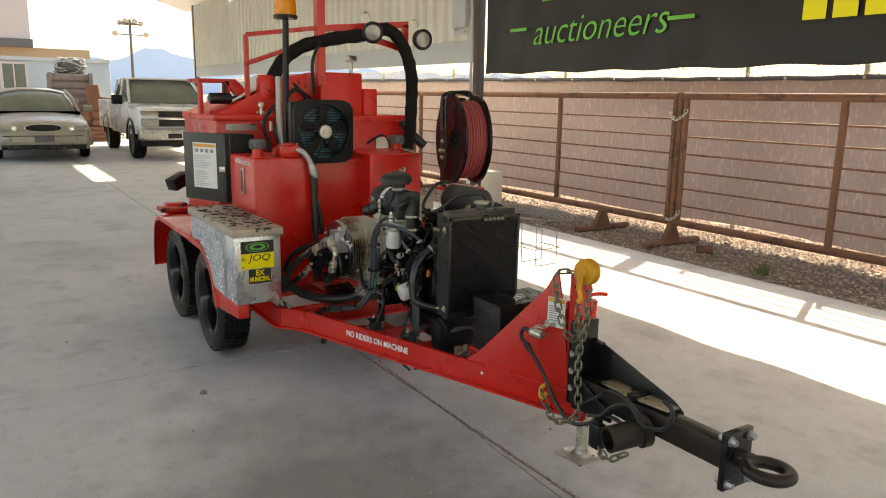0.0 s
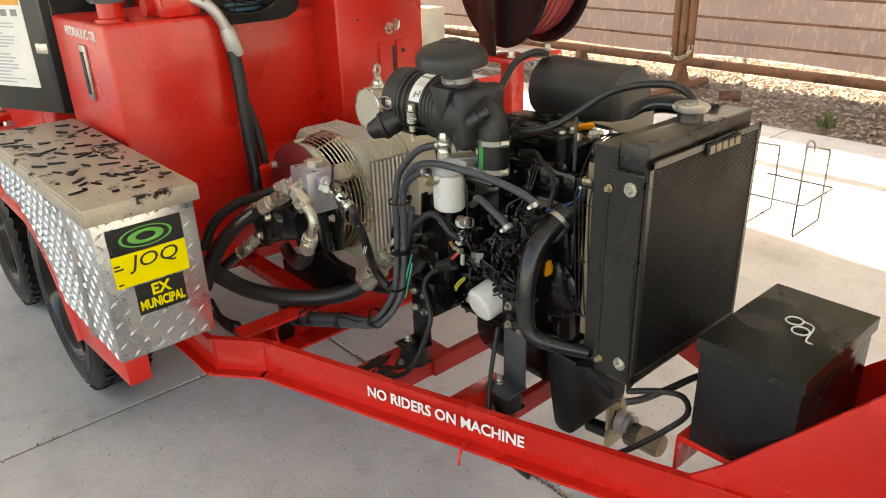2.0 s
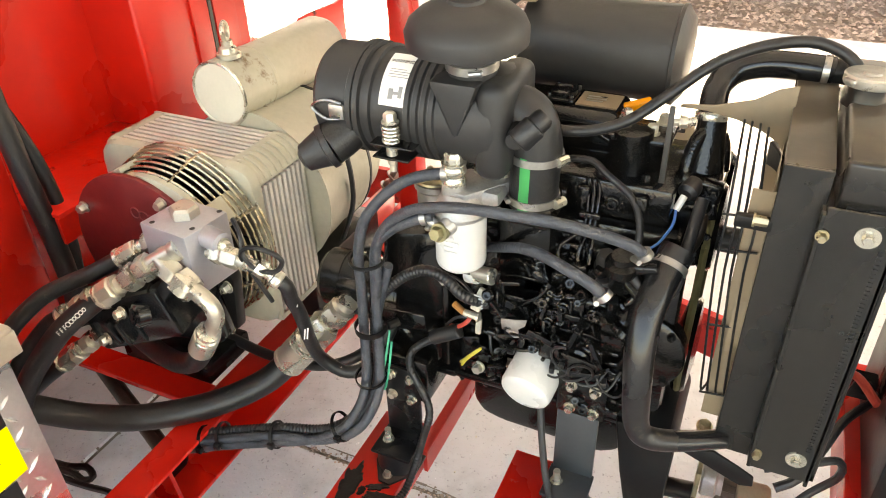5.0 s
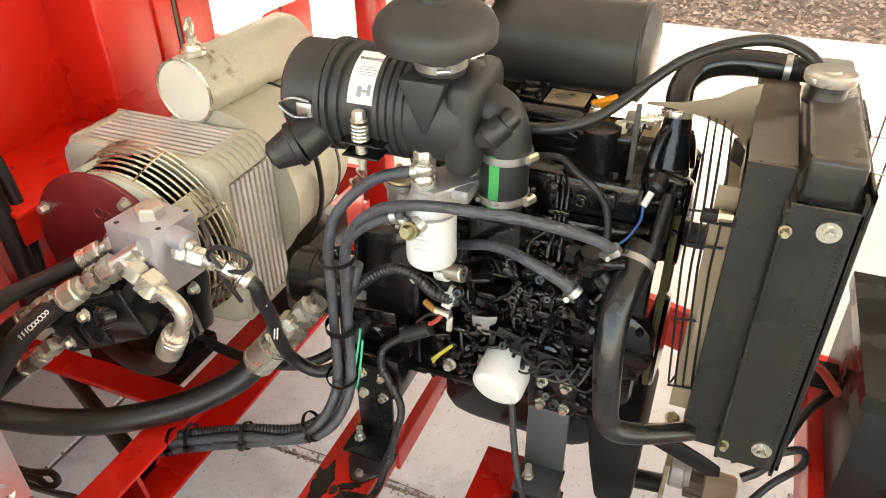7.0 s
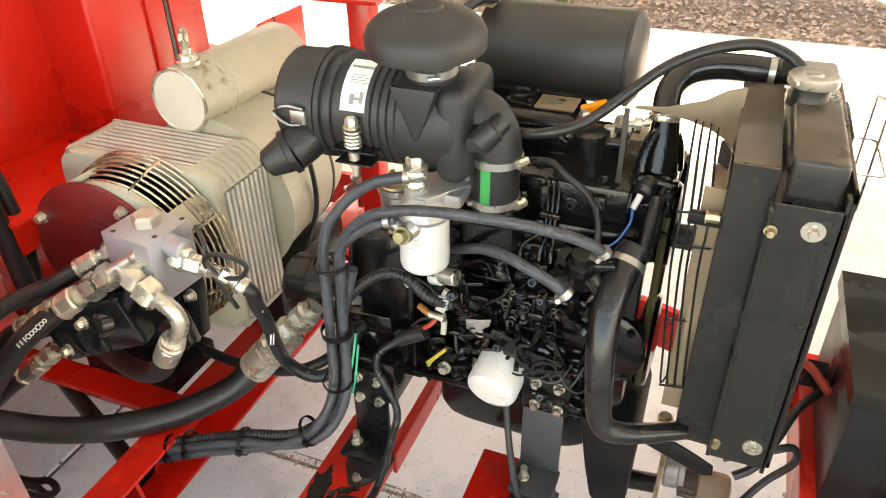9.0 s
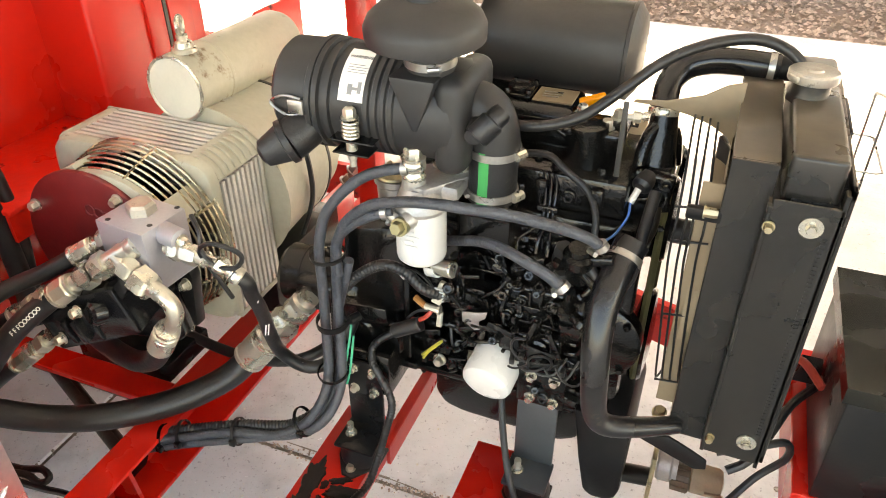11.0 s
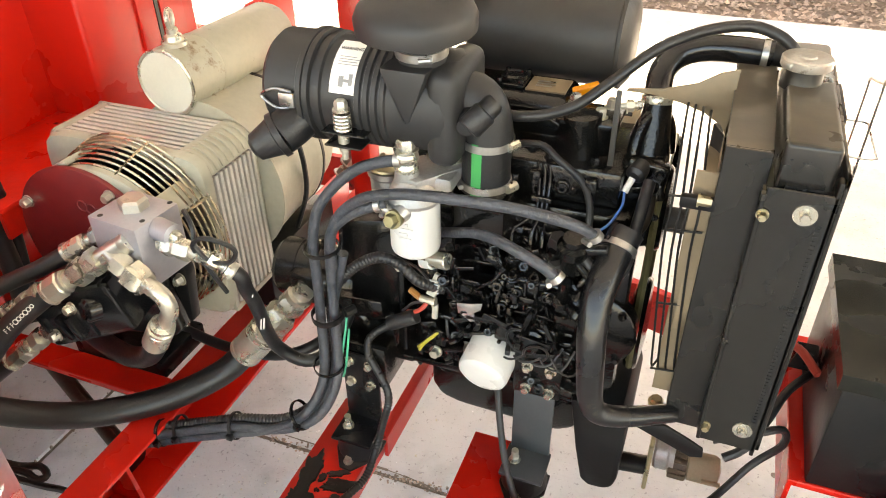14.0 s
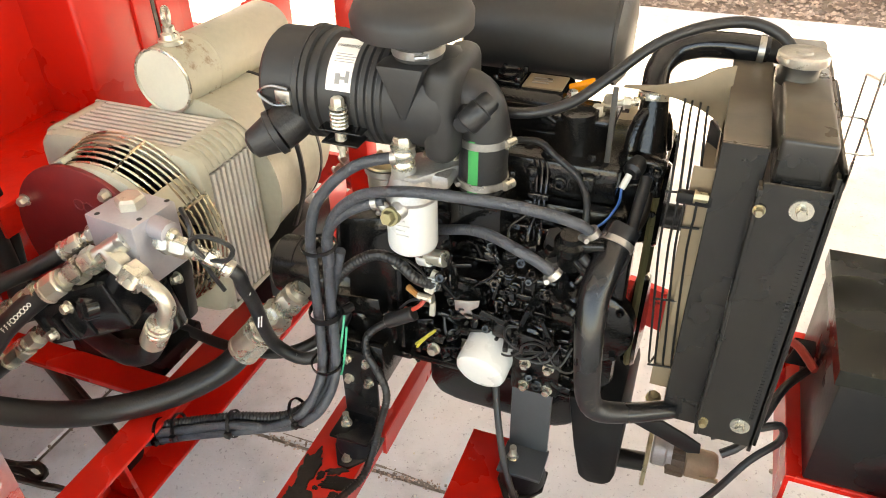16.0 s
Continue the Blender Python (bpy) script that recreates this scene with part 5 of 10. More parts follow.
part("rear_light_bracket", bm, RED_GRIMY, trailer)
bm = bmesh.new()
prism(bm, [(-1.44, 0.42), (-1.0, 0.46), (-1.0, 0.538), (-1.46, 0.538)], "y", -0.955, -0.895, 0.003)
part("box_bracket", bm, RED, trailer, "red sheet bracket under the tool box")

# ---- hitch ----
bm = bmesh.new()
box(bm, (0.675, -0.055, 0.44), (0.687, 0.055, 0.975), 0.003)
box(bm, (0.687, -0.055, 0.66), (0.735, -0.045, 0.985), 0.003)
part("nose_channel", bm, RED, trailer, "upright red nose channel with bolt holes")
bm = bmesh.new()
for z in (0.78, 0.93):
    cyl(bm, (0.712, -0.057, z), (0.712, -0.0555, z), 0.009, n=12)
pieces("bolt_hole", bm, BLACK, trailer)
bm = bmesh.new()
box(bm, (0.712, -0.078, 0.43), (0.73, 0.07, 0.78), 0.003)
box(bm, (0.718, -0.078, 0.43), (0.775, -0.068, 0.74), 0.003)
prism(bm, [(0.72, 0.43), (0.72, 0.70), (0.77, 0.695), (1.17, 0.575), (1.215, 0.545), (1.22, 0.50), (0.9, 0.43)], "y", 0.045, 0.055, 0.002)
box(bm, (0.76, 0.020, 0.690), (0.80, 0.048, 0.698), 0.002, 1)
prism(bm, [(0.72, 0.40), (0.72, 0.56), (0.77, 0.54), (0.95, 0.46), (0.95, 0.42)], "y", -0.055, -0.045, 0.002)
box(bm, (1.02, -0.05, 0.545), (1.06, 0.05, 0.575), 0.004)
part("hitch_bracket", bm, BLACK, trailer, "black welded hitch bracket")
WORN = material("worn_pale_steel", (0.34, 0.28, 0.19), 0.5, 0.3, vary=0.3, scale=14, bump=0.1, dirt=(0.02, 0.017, 0.014), dirt_at=0.52, dirt_scale=16)
bm = bmesh.new()
prism(bm, [(0.86, -0.03), (1.02, -0.045), (1.20, -0.02), (1.20, 0.044), (0.86, 0.044)], "z", 0.5545, 0.562, 0.002)
part("wear_plate", bm, WORN, trailer, "pale worn plate on the drawbar")
bm = bmesh.new()
for z in (0.50, 0.575, 0.65, 0.71):
    hexagon(bm, (0.735, -0.072, z), (0.5, -.85, 0), 0.013, 0.016)
pieces("hitch_bolt", bm, ZINC, trailer)
bm = bmesh.new()
box(bm, (0.74, -0.040, 0.452), (1.475, 0.040, 0.545), 0.006)
part("draw_bar", bm, RUST_DARK, trailer, "dark worn drawbar tube")
bm = bmesh.new()
box(bm, (1.470, -0.07, 0.392), (1.495, 0.07, 0.602), 0.004)
part("pintle_plate", bm, BLACK, trailer)
bm = bmesh.new()
for y in (-0.05, 0.05):
    for z in (0.427, 0.582):
        hexagon(bm, (1.495, y, z - .008), (1, 0, 0), 0.015, 0.020)
        hexagon(bm, (1.47, y, z - .008), (-1, 0, 0), 0.015, 0.016)
pieces("plate_bolt", bm, STEEL, trailer)
bm = bmesh.new()
ring(bm, (1.608, 0, 0.505), (0, 0.06, 1), 0.068, 0.022, 44, 16)
box(bm, (1.492, -0.032, 0.480), (1.552, 0.032, 0.530), 0.012, 3)
part("pintle_ring", bm, RUST_DARK, trailer, "worn brown forged towing ring")
bm = bmesh.new()
lathe(bm, (1.125, -0.045, 0.462), (-0.25, -1, -0.12), [(0, .062), (.035, .062), (.035, .05), (.165, .05), (.165, .042), (.02, .042)], 32, cap=False)
part("jack_mount_tube", bm, RUST_DARK, trailer, "open rusty mounting tube")

jack = thing("trailer_jack", "red tongue jack with zinc leg and square foot", "jack", (0.49, 0.245, 0))
bm = bmesh.new()
cyl(bm, (0.49, 0.245, 0.24), (0.49, 0.245, 0.78), 0.036, n=20, edge=0.006)
part("sleeve", bm, RED, jack)
bm = bmesh.new()
cyl(bm, (0.49, 0.245, 0.02), (0.49, 0.245, 0.3), 0.027, n=18)
part("leg", bm, ZINC, jack, "zinc-plated round leg")
bm = bmesh.new()
prism(bm, [(0.40, 0.155), (0.58, 0.155), (0.58, 0.335), (0.40, 0.335)], "z", 0.0, 0.006, 0.002)
lathe(bm, (0.49, 0.245, 0.006), (0, 0, 1), [(0, 0.05), (0.012, 0.036), (0.03, 0.034)], 18)
pieces("foot", bm, STEEL, jack, "square steel foot plate")
bm = bmesh.new()
tube(bm, [(0.49, 0.245, 0.77), (0.49, 0.245, 0.80), (0.50, 0.29, 0.805), (0.51, 0.33, 0.80)], 0.009, 8)
part("crank", bm, RED, jack)

# hook, chains, cable and plug on the nose
hook = thing("chain_hook", "worn yellow grab hook on the nose channel", "hook", (0.72, 0.0, 0.98))
bm = bmesh.new()
for o in (-0.045,):
    lathe(bm, (0.77, -0.03 + o, 1.005), (-0.12, 1, 0), [(-.004, .012), (-.004, .022), (0, .024), (0, .050), (.010, .054), (.018, .044), (.024, .038), (.032, .044), (.040, .054), (.048, .050), (.048, .018)], 40)
part("roller", bm, YELLOW, hook)
bm = bmesh.new()
turned_box(bm, (0.772, -0.094, 0.965), (.026, .014, .075), (0, 6, 0), .005)
tube(bm, [(0.775, -0.095, 0.935), (0.785, -0.098, 0.915), (0.79, -0.10, 0.90), (0.782, -0.10, 0.89), (0.772, -0.10, 0.895)], 0.010, 8)
part("hook", bm, YELLOW, hook)
chain("safety_chain", [(0.785, -0.10, 0.89), (0.785, -0.105, 0.82), (0.78, -0.10, 0.755), (0.765, -0.10, 0.728), (0.735, -0.115, 0.745), (0.70, -0.125, 0.82), (0.675, -0.13, 0.91), (0.66, -0.124, 0.975), (0.675, -0.09, 0.992), (0.72, -0.06, 0.985), (0.78, -0.055, 0.95), (0.81, -0.075, 0.86), (0.81, -0.095, 0.76), (0.80, -0.10, 0.68), (0.81, -0.11, 0.58), (0.83, -0.12, 0.49), (0.84, -0.13, 0.43), (0.79, -0.15, 0.385), (0.72, -0.155, 0.375), (0.66, -0.14, 0.41), (0.627, -0.135, 0.444)],
      "grimy steel safety chain draped over the nose", CHAIN, 0.0125, 0.045, 0.0046, 0.031)
chain("safety_chain", [(0.90, -0.10, 0.44), (0.95, -0.12, 0.38), (0.99, -0.14, 0.34), (1.05, -0.15, 0.335), (1.10, -0.13, 0.37)],
      "grimy short steel chain under the drawbar", CHAIN, 0.0125, 0.045, 0.0046, 0.031)
bm = bmesh.new()
tube(bm, [(0.625, -0.118, 0.485), (0.612, -0.13, 0.465), (0.618, -0.138, 0.435), (0.636, -0.136, 0.43), (0.64, -0.125, 0.455)], 0.010, 8)
solid("chain_hook", bm, YELLOW, "yellow clevis hook at the end of the chain", "hook")
bm = bmesh.new()
box(bm, (0.925, -0.15, 0.335), (0.985, -0.10, 0.44), 0.012)
lathe(bm, (0.955, -0.125, 0.44), (0, 0, 1), [(0, .02), (.02, .018)], 12)
solid("breakaway_switch", bm, BLACK, "black box hanging from the tongue cable", "switch")
gp = lambda x, z, out=0.0040: Vector((x, -0.283 + x * 0.3318, z)) + rail_out * out
plug_ = thing("trailer_plug", "chrome trailer plug on a black cable", "plug", (0.56, -0.2, 0.68))
bm = bmesh.new()
pd = Vector((0.95, 0.18, -0.06))
lathe(bm, (0.568, -0.170, 0.718), pd, [(0, .012), (.008, .019), (.014, .021), (.060, .021), (.068, .020), (.068, .012)], 22)
part("housing", bm, ZINC, plug_)
bm = bmesh.new()
plate(bm, facing(gp(0.60, 0.748, 0.004), rail_dir, rail_out), 0.055, 0.025, 0.004)
turned_box(bm, (0.60, -0.13, 0.742), (.05, .065, .005), (0, 0, 18), .002)
part("flange", bm, ZINC, plug_)
bm = bmesh.new()
tube(bm, [(0.568, -0.172, 0.717), (0.54, -0.178, 0.722), (0.522, -0.18, 0.70), (0.525, -0.178, 0.67), (0.545, -0.172, 0.655), (0.59, -0.155, 0.60), (0.65, -0.14, 0.52), (0.72, -0.14, 0.44), (0.82, -0.14, 0.39), (0.92, -0.12, 0.43), (1.0, -0.10, 0.52), (1.08, -0.09, 0.55), (1.15, -0.09, 0.50), (1.25, -0.09, 0.53), (1.27, -0.08, 0.60), (1.22, -0.07, 0.62)], 0.0085, 8)
part("cable", bm, RUBBER, plug_, "black rubber cable")
bm = bmesh.new()
cyl(bm, (0.548, -0.172, 0.655), (0.565, -0.166, 0.628), 0.014, n=10)
part("cable_clamp", bm, BLACK, plug_)
bm = bmesh.new()
tube(bm, [(0.80, -0.10, 0.45), (0.9, -0.09, 0.52), (0.98, -0.10, 0.58), (1.08, -0.10, 0.57), (1.16, -0.09, 0.50), (1.10, -0.085, 0.45), (1.0, -0.09, 0.47), (0.88, -0.11, 0.44)], 0.008, 8)
solid("coiled_cable", bm, RUBBER, "black cable coiled over the drawbar", "cable")
bm = bmesh.new()
plate(bm, facing(gp(0.625, 0.80), rail_dir, rail_out), 0.085, 0.13)
decal = solid("warning_label", bm, WHITE_LABEL, "white warning label on the red gusset", "label")
bm = bmesh.new()
bars(bm, facing(gp(0.625, 0.785, 0.0052), rail_dir, rail_out), 0.07, 0.09, 9)
part("print", bm, GREY_INK, decal)
bm = bmesh.new()
plate(bm, facing(gp(0.625, 0.853, 0.0052), rail_dir, rail_out), 0.08, 0.018)
part("band", bm, ORANGE_INK, decal)
for x, z in ((0.265, 0.43),):
    bm = bmesh.new()
    lathe(bm, gp(x, z, 0.0032), rail_out, [(0, .008), (.003, .008), (.005, .004)], 8)
    part("rivet", bm, WHITE_LABEL, trailer)

# ---- battery box ----
battery = thing("battery_box", "black steel battery box with a chalk mark on its lid", "battery box", (0.245, 0, 0.46))
bm = bmesh.new()
box(bm, (0.138, -0.166, 0.513), (0.345, 0.165, 0.752), 0.004)
part("body", bm, BLACK, battery)
bm = bmesh.new()
outer = [(0.130, -0.169), (0.350, -0.169), (0.350, 0.172), (0.130, 0.172)]
inner = [(0.134, -0.166), (0.346, -0.166), (0.346, 0.168), (0.134, 0.168)]
loops = [[bm.verts.new((x, y, z)) for x, y in line] for line, z in ((inner, 0.752), (inner, 0.735), (outer, 0.735), (outer, 0.766))]
for a, b in zip(loops, loops[1:]):
    for k in range(4):
        bm.faces.new((a[k], a[(k + 1) % 4], b[(k + 1) % 4], b[k]))
bm.faces.new(loops[0])
bm.faces.new(loops[-1])
bmesh.ops.recalc_face_normals(bm, faces=bm.faces)
part("lid", bm, LID_BLACK, battery, "scratched glossy black lid")
bm = bmesh.new()
ring(bm, (0.235, 0.03, 0.7675), (0, 0, 1), 0.017, 0.002, 20, 4)
ring(bm, (0.262, -0.002, 0.7675), (0, 0, 1), 0.017, 0.002, 20, 4)
tube(bm, [(0.25, 0.04, 0.767), (0.275, 0.03, 0.767), (0.285, -0.03, 0.767), (0.30, -0.035, 0.767)], 0.002, 4)
part("chalk_mark", bm, WHITE_LABEL, battery)
bm = bmesh.new()
box(bm, (0.07, 0.10, 0.45), (0.21, 0.30, 0.462))
box(bm, (0.112, -0.17, 0.500), (0.36, 0.20, 0.513), .002, 1)
box(bm, (0.112, -0.17, 0.42), (0.120, 0.20, 0.502))
part("tray", bm, RED, battery)
bm = bmesh.new()
prism(bm, [(0.09, 0.60), (0.135, 0.60), (0.135, 0.64), (0.10, 0.64)], "y", 0.02, 0.05)
part("bracket", bm, BLACK, battery)
bm = bmesh.new()
box(bm, (0.02, 0.105, 0.30), (0.028, 0.175, 0.60), 0.002)
box(bm, (-0.02, 0.17, 0.44), (0.12, 0.178, 0.60), 0.002)
part("upright_angle", bm, RED_GRIMY, trailer)


# ---- tool box ----
tool_box = thing("tool_box", "diamond-plate aluminium tool box with tar-flecked lid on the fender", "tool box", (-1.45, -0.84, 0.54))
PROFILE = [(-0.98, 0.545), (-1.44, 0.545), (-1.50, 0.63), (-1.60, 0.715), (-1.74, 0.772), (-1.92, 0.772), (-1.92, 0.945), (-0.98, 0.945)]
bm = bmesh.new()
prism(bm, PROFILE, "y", -0.967, -0.712, 0.003)
tb = part("body", bm, CHECKER, tool_box)
bm = bmesh.new()
box(bm, (-1.935, -0.98, 0.944), (-0.962, -0.70, 0.968), 0.005)
box(bm, (-1.935, -0.984, 0.925), (-0.962, -0.979, 0.962), 0.002)
box(bm, (-0.966, -0.98, 0.925), (-0.960, -0.70, 0.962), 0.002)
lid = part("lid", bm, CHECKER_TOP, tool_box, "lid stained with tar flecks")
bm = bmesh.new()
rng = random.Random(21)
for k in range(70):
    x, y = rng.uniform(-1.9, -1.0), rng.uniform(-0.96, -0.72)
    a = rng.gauss(1.0, 0.6)
    L = rng.uniform(0.006, 0.03)
    w = rng.uniform(0.0025, 0.006)
    d, e = Vector((math.cos(a), math.sin(a), 0)) * L, Vector((-math.sin(a), math.cos(a), 0)) * w
    p = Vector((x, y, 0.9685))
    lo = [bm.verts.new(p + q) for q in (d, e + d * .3, -d + e * .4, -d * .8 - e, d * .2 - e * 1.2)]
    hi = [bm.verts.new(v.co + Vector((0, 0, .004))) for v in lo]
    bm.faces.new(hi)
    for q in range(5):
        bm.faces.new((lo[q], lo[(q + 1) % 5], hi[(q + 1) % 5], hi[q]))
part("tar_fleck", bm, BLACK, tool_box, "black tar flecks", kind="stuff")
bm = bmesh.new()
box(bm, (-1.20, -0.9715, 0.545), (-1.155, -0.9665, 0.945), 0.002)
part("seam_strip", bm, STEEL, tool_box, "plain aluminium seam strip")


def lugs(bm, o, u, v, w, h, pitch, keep=None):
    """Raised diamond-plate lugs, turned by turns, over a rectangle from o along u and v."""
    nrm = u.cross(v)
    i = 0
    y = pitch * 0.5
    while y < h - pitch * .3:
        x = pitch * 0.5
        j = 0
        while x < w - pitch * .3:
            if keep is None or keep(x, y):
                a = radians(35 if (i + j) % 2 else -55)
                d, e = u * math.cos(a) + v * math.sin(a), -u * math.sin(a) + v * math.cos(a)
                p = o + u * x + v * y
                ring_ = [bm.verts.new(p + q) for q in (d * pitch * .46, e * pitch * .12, -d * pitch * .46, -e * pitch * .12)]
                top = [bm.verts.new(p + d * s * pitch * .2 + nrm * pitch * .11) for s in (1, -1)]
                a0, a1, a2, a3 = ring_
                t0, t1 = top
                for f in ((a0, a1, t0), (a1, t1, t0), (a1, a2, t1), (a2, a3, t1), (a3, t0, t1), (a3, a0, t0)):
                    bm.faces.new(f)
            x += pitch
            j += 1
        y += pitch
        i += 1


def above(x, z):
    """Whether a spot of the box's long side lies over its stepped bottom edge."""
    pts = PROFILE[:6]
    for (xa, za), (xb, zb) in zip(pts, pts[1:]):
        if xb <= x <= xa:
            return z > za + (zb - za) * (xa - x) / max(xa - xb, 1e-6) + 0.012
    return True


bm = bmesh.new()
lugs(bm, Vector((-0.98, -0.967, 0.545)), Vector((0, 1, 0)), Vector((0, 0, 1)), 0.255, 0.40, 0.030)
part("tread_lug", bm, CHECKER, tool_box, smooth=0, kind="stuff")
bm = bmesh.new()
lugs(bm, Vector((-1.92, -0.967, 0.545)), Vector((1, 0, 0)), Vector((0, 0, 1)), 0.94, 0.40, 0.030, lambda x, z: above(-1.92 + x, 0.545 + z))
part("tread_lug", bm, CHECKER, tool_box, smooth=0, kind="stuff")
# stickers on the front end
end = lambda y, z, o=0.003: facing((-0.98 + o, y, z), (0, 1, 0), (1, 0, 0))
bm = bmesh.new()
plate(bm, end(-0.845, 0.865), 0.185, 0.068)
s1 = part("black_sticker", bm, BLACK_STICKER, tool_box, "black sticker with a green oval emblem")
bm = bmesh.new()
tmp = bmesh.new()
ring(tmp, (0, 0, 0), (0, 0, 1), 0.05, 0.0028, 40, 4)
ring(tmp, (0, 0, 0), (0, 0, 1), 0.028, 0.008, 30, 4)
bmesh.ops.transform(tmp, matrix=end(-0.845, 0.865, 0.0045) @ Matrix.Diagonal((1.25, 0.5, 0.3, 1)), verts=tmp.verts)
merge(bm, tmp)
part("emblem", bm, GREEN_INK, s1)
bm = bmesh.new()
plate(bm, end(-0.845, 0.787), 0.185, 0.085)
s2 = part("yellow_sticker", bm, YELLOW_STICKER, tool_box, "yellow auction sticker with handwriting")
lettering("handwriting", "JOQ", 0.05, DARK_INK, s2, end(-0.835, 0.803, 0.0045), squeeze=1.25, shear=0.2)
bm = bmesh.new()
bars(bm, end(-0.92, 0.80, 0.0045), 0.03, 0.02, 2)
bars(bm, end(-0.92, 0.755, 0.0045), 0.025, 0.01, 1)
part("small_print", bm, DARK_INK, s2)
bm = bmesh.new()
plate(bm, end(-0.835, 0.700), 0.125, 0.082)
s3 = part("black_sticker", bm, BLACK_STICKER, tool_box, "black sticker with yellow lettering")
lettering("lettering", "EX", 0.042, YELLOW_STICKER, s3, end(-0.835, 0.718, 0.0045), squeeze=0.95, bold=0.0012)
lettering("lettering", "MUNICIPAL", 0.036, YELLOW_STICKER, s3, end(-0.835, 0.682, 0.0045), squeeze=0.62, bold=0.0012)


# ---- oil and fuel tanks ----
def tank(name, x0, x1, y0, y1, z0, z1, label):
    t = thing(name, label, "tank", ((x0 + x1) / 2, (y0 + y1) / 2, z0))
    bm = bmesh.new()
    box(bm, (x0, y0, z0), (x1, y1, z1), 0.012, 3)
    part("body", bm, RED, t)
    return t


def filler(t, x, y, z):
    bm = bmesh.new()
    lathe(bm, (x, y, z - 0.002), (0, 0, 1), [(0, .045), (.012, .045), (.015, .034), (.065, .034), (.065, .02)], 20)
    nk = part("filler_neck", bm, RED, t)
    bm = bmesh.new()
    prof = [(0.055, .047), (.06, .05), (.10, .05), (.112, .042), (.113, .01)]
    lathe(bm, (x, y, z), (0, 0, 1), prof, 24)
    part("cap", bm, GREY_TRIM, nk, "ribbed dark grey plastic cap")
    bm = bmesh.new()
    for k in range(12):
        a = 2 * math.pi * k / 12
        cyl(bm, (x + .05 * math.cos(a), y + .05 * math.sin(a), z + .06), (x + .05 * math.cos(a), y + .05 * math.sin(a), z + .10), .005, n=6)
    part("grip_rib", bm, GREY_TRIM, nk, kind="stuff")


near_tank = tank("hydraulic_tank", -2.0, -1.5, -0.68, -0.30, 0.47, 1.30, "red hydraulic oil tank with a sight gauge")
filler(near_tank, -1.60, -0.62, 1.30)
bm = bmesh.new()
box(bm, (-1.74, -0.69, 1.06), (-1.69, -0.679, 1.23), 0.004)
part("sight_gauge", bm, STEEL, near_tank, "metal-framed sight gauge")
bm = bmesh.new()
box(bm, (-1.728, -0.6925, 1.08), (-1.702, -0.6895, 1.21))
part("gauge_glass", bm, DARK_INK, near_tank)
lettering("tank_lettering", "HYDRAULIC OIL", 0.04, WHITE_INK, near_tank, facing((-1.72, -0.6812, 1.262), (1, 0, 0), (0, -1, 0)), squeeze=1.0, bold=0.0006)
bm = bmesh.new()
box(bm, (-1.62, -0.49, 1.30), (-1.52, -0.37, 1.375), 0.008)
for (dx, dy) in ((-.05, -.06), (.05, -.06), (-.05, .06), (.05, .06)):
    hexagon(bm, (-1.57 + dx * .7, -0.43 + dy * .7, 1.375), (0, 0, 1), 0.009, 0.012)
lathe(bm, (-1.57, -0.43, 1.375), (0, 0, 1), [(0, .035), (.012, .035), (.016, .02)], 18)
lathe(bm, (-1.62, -0.45, 1.33), (0, -1, 0), [(0.0, .028), (.06, .028)], 14)
part("filter_head", bm, RED, near_tank, "red-painted return filter head")
far_tank = tank("fuel_tank", -2.0, -1.5, 0.11, 0.505, 0.47, 1.31, "red fuel tank beside the kettle")
filler(far_tank, -1.70, 0.42, 1.31)
bm = bmesh.new()
tube(bm, [(-1.50, 0.34, 1.185), (-1.46, 0.34, 1.19), (-1.45, 0.34, 1.22)], 0.012, 8)
hexagon(bm, (-1.50, 0.34, 1.185), (1, 0, 0), 0.018, 0.02)
part("drain_fitting", bm, ZINC, far_tank, "zinc elbow fitting")
bm = bmesh.new()
box(bm, (-1.50, 0.285, 0.80), (-1.492, 0.345, 1.14), 0.002)
box(bm, (-1.50, 0.365, 0.80), (-1.492, 0.45, 1.14), 0.002)
part("mounting_strip", bm, RED, far_tank)
bm = bmesh.new()
cyl(bm, (-1.492, 0.395, 1.10), (-1.488, 0.395, 1.10), 0.008, n=10)
box(bm, (-1.497, 0.349, 0.82), (-1.494, 0.361, 1.12))
cyl(bm, (-1.4985, 0.20, 1.23), (-1.497, 0.20, 1.23), 0.005, n=8)
pieces("slot", bm, BLACK, far_tank)
bm = bmesh.new()
box(bm, (-1.70, -0.30, 0.47), (-1.66, 0.11, 1.27))
bulk = thing("bulkhead", "red sheet-metal bulkhead between the two tanks", "panel", (-1.68, -0.1, 0.47))
part("sheet", bm, RED, bulk)
bm = bmesh.new()
box(bm, (-1.66, -0.30, 1.245), (-1.645, 0.11, 1.27), .002, 1)
part("top_flange", bm, RED, bulk)
bm = bmesh.new()
box(bm, (-1.66, -0.30, 0.80), (-1.40, 0.11, 0.812), 0.003)
box(bm, (-1.415, -0.30, 0.74), (-1.405, 0.11, 0.80))
box(bm, (-1.66, -0.30, 0.467), (-1.62, -0.26, 0.80))
box(bm, (-1.66, 0.07, 0.467), (-1.62, 0.11, 0.80))
platform = thing("platform", "red shelf with tar flecks in front of the bulkhead", "shelf", (-1.53, -0.095, 0.467))
pieces("shelf_plate", bm, RED_TAR, platform, gap=-9)
bm = bmesh.new()
box(bm, (-1.44, 0.56, 0.467), (-1.41, 0.60, 0.80), 0.003)
box(bm, (-1.50, 0.50, 0.80), (-1.34, 0.90, 0.81), 0.002)
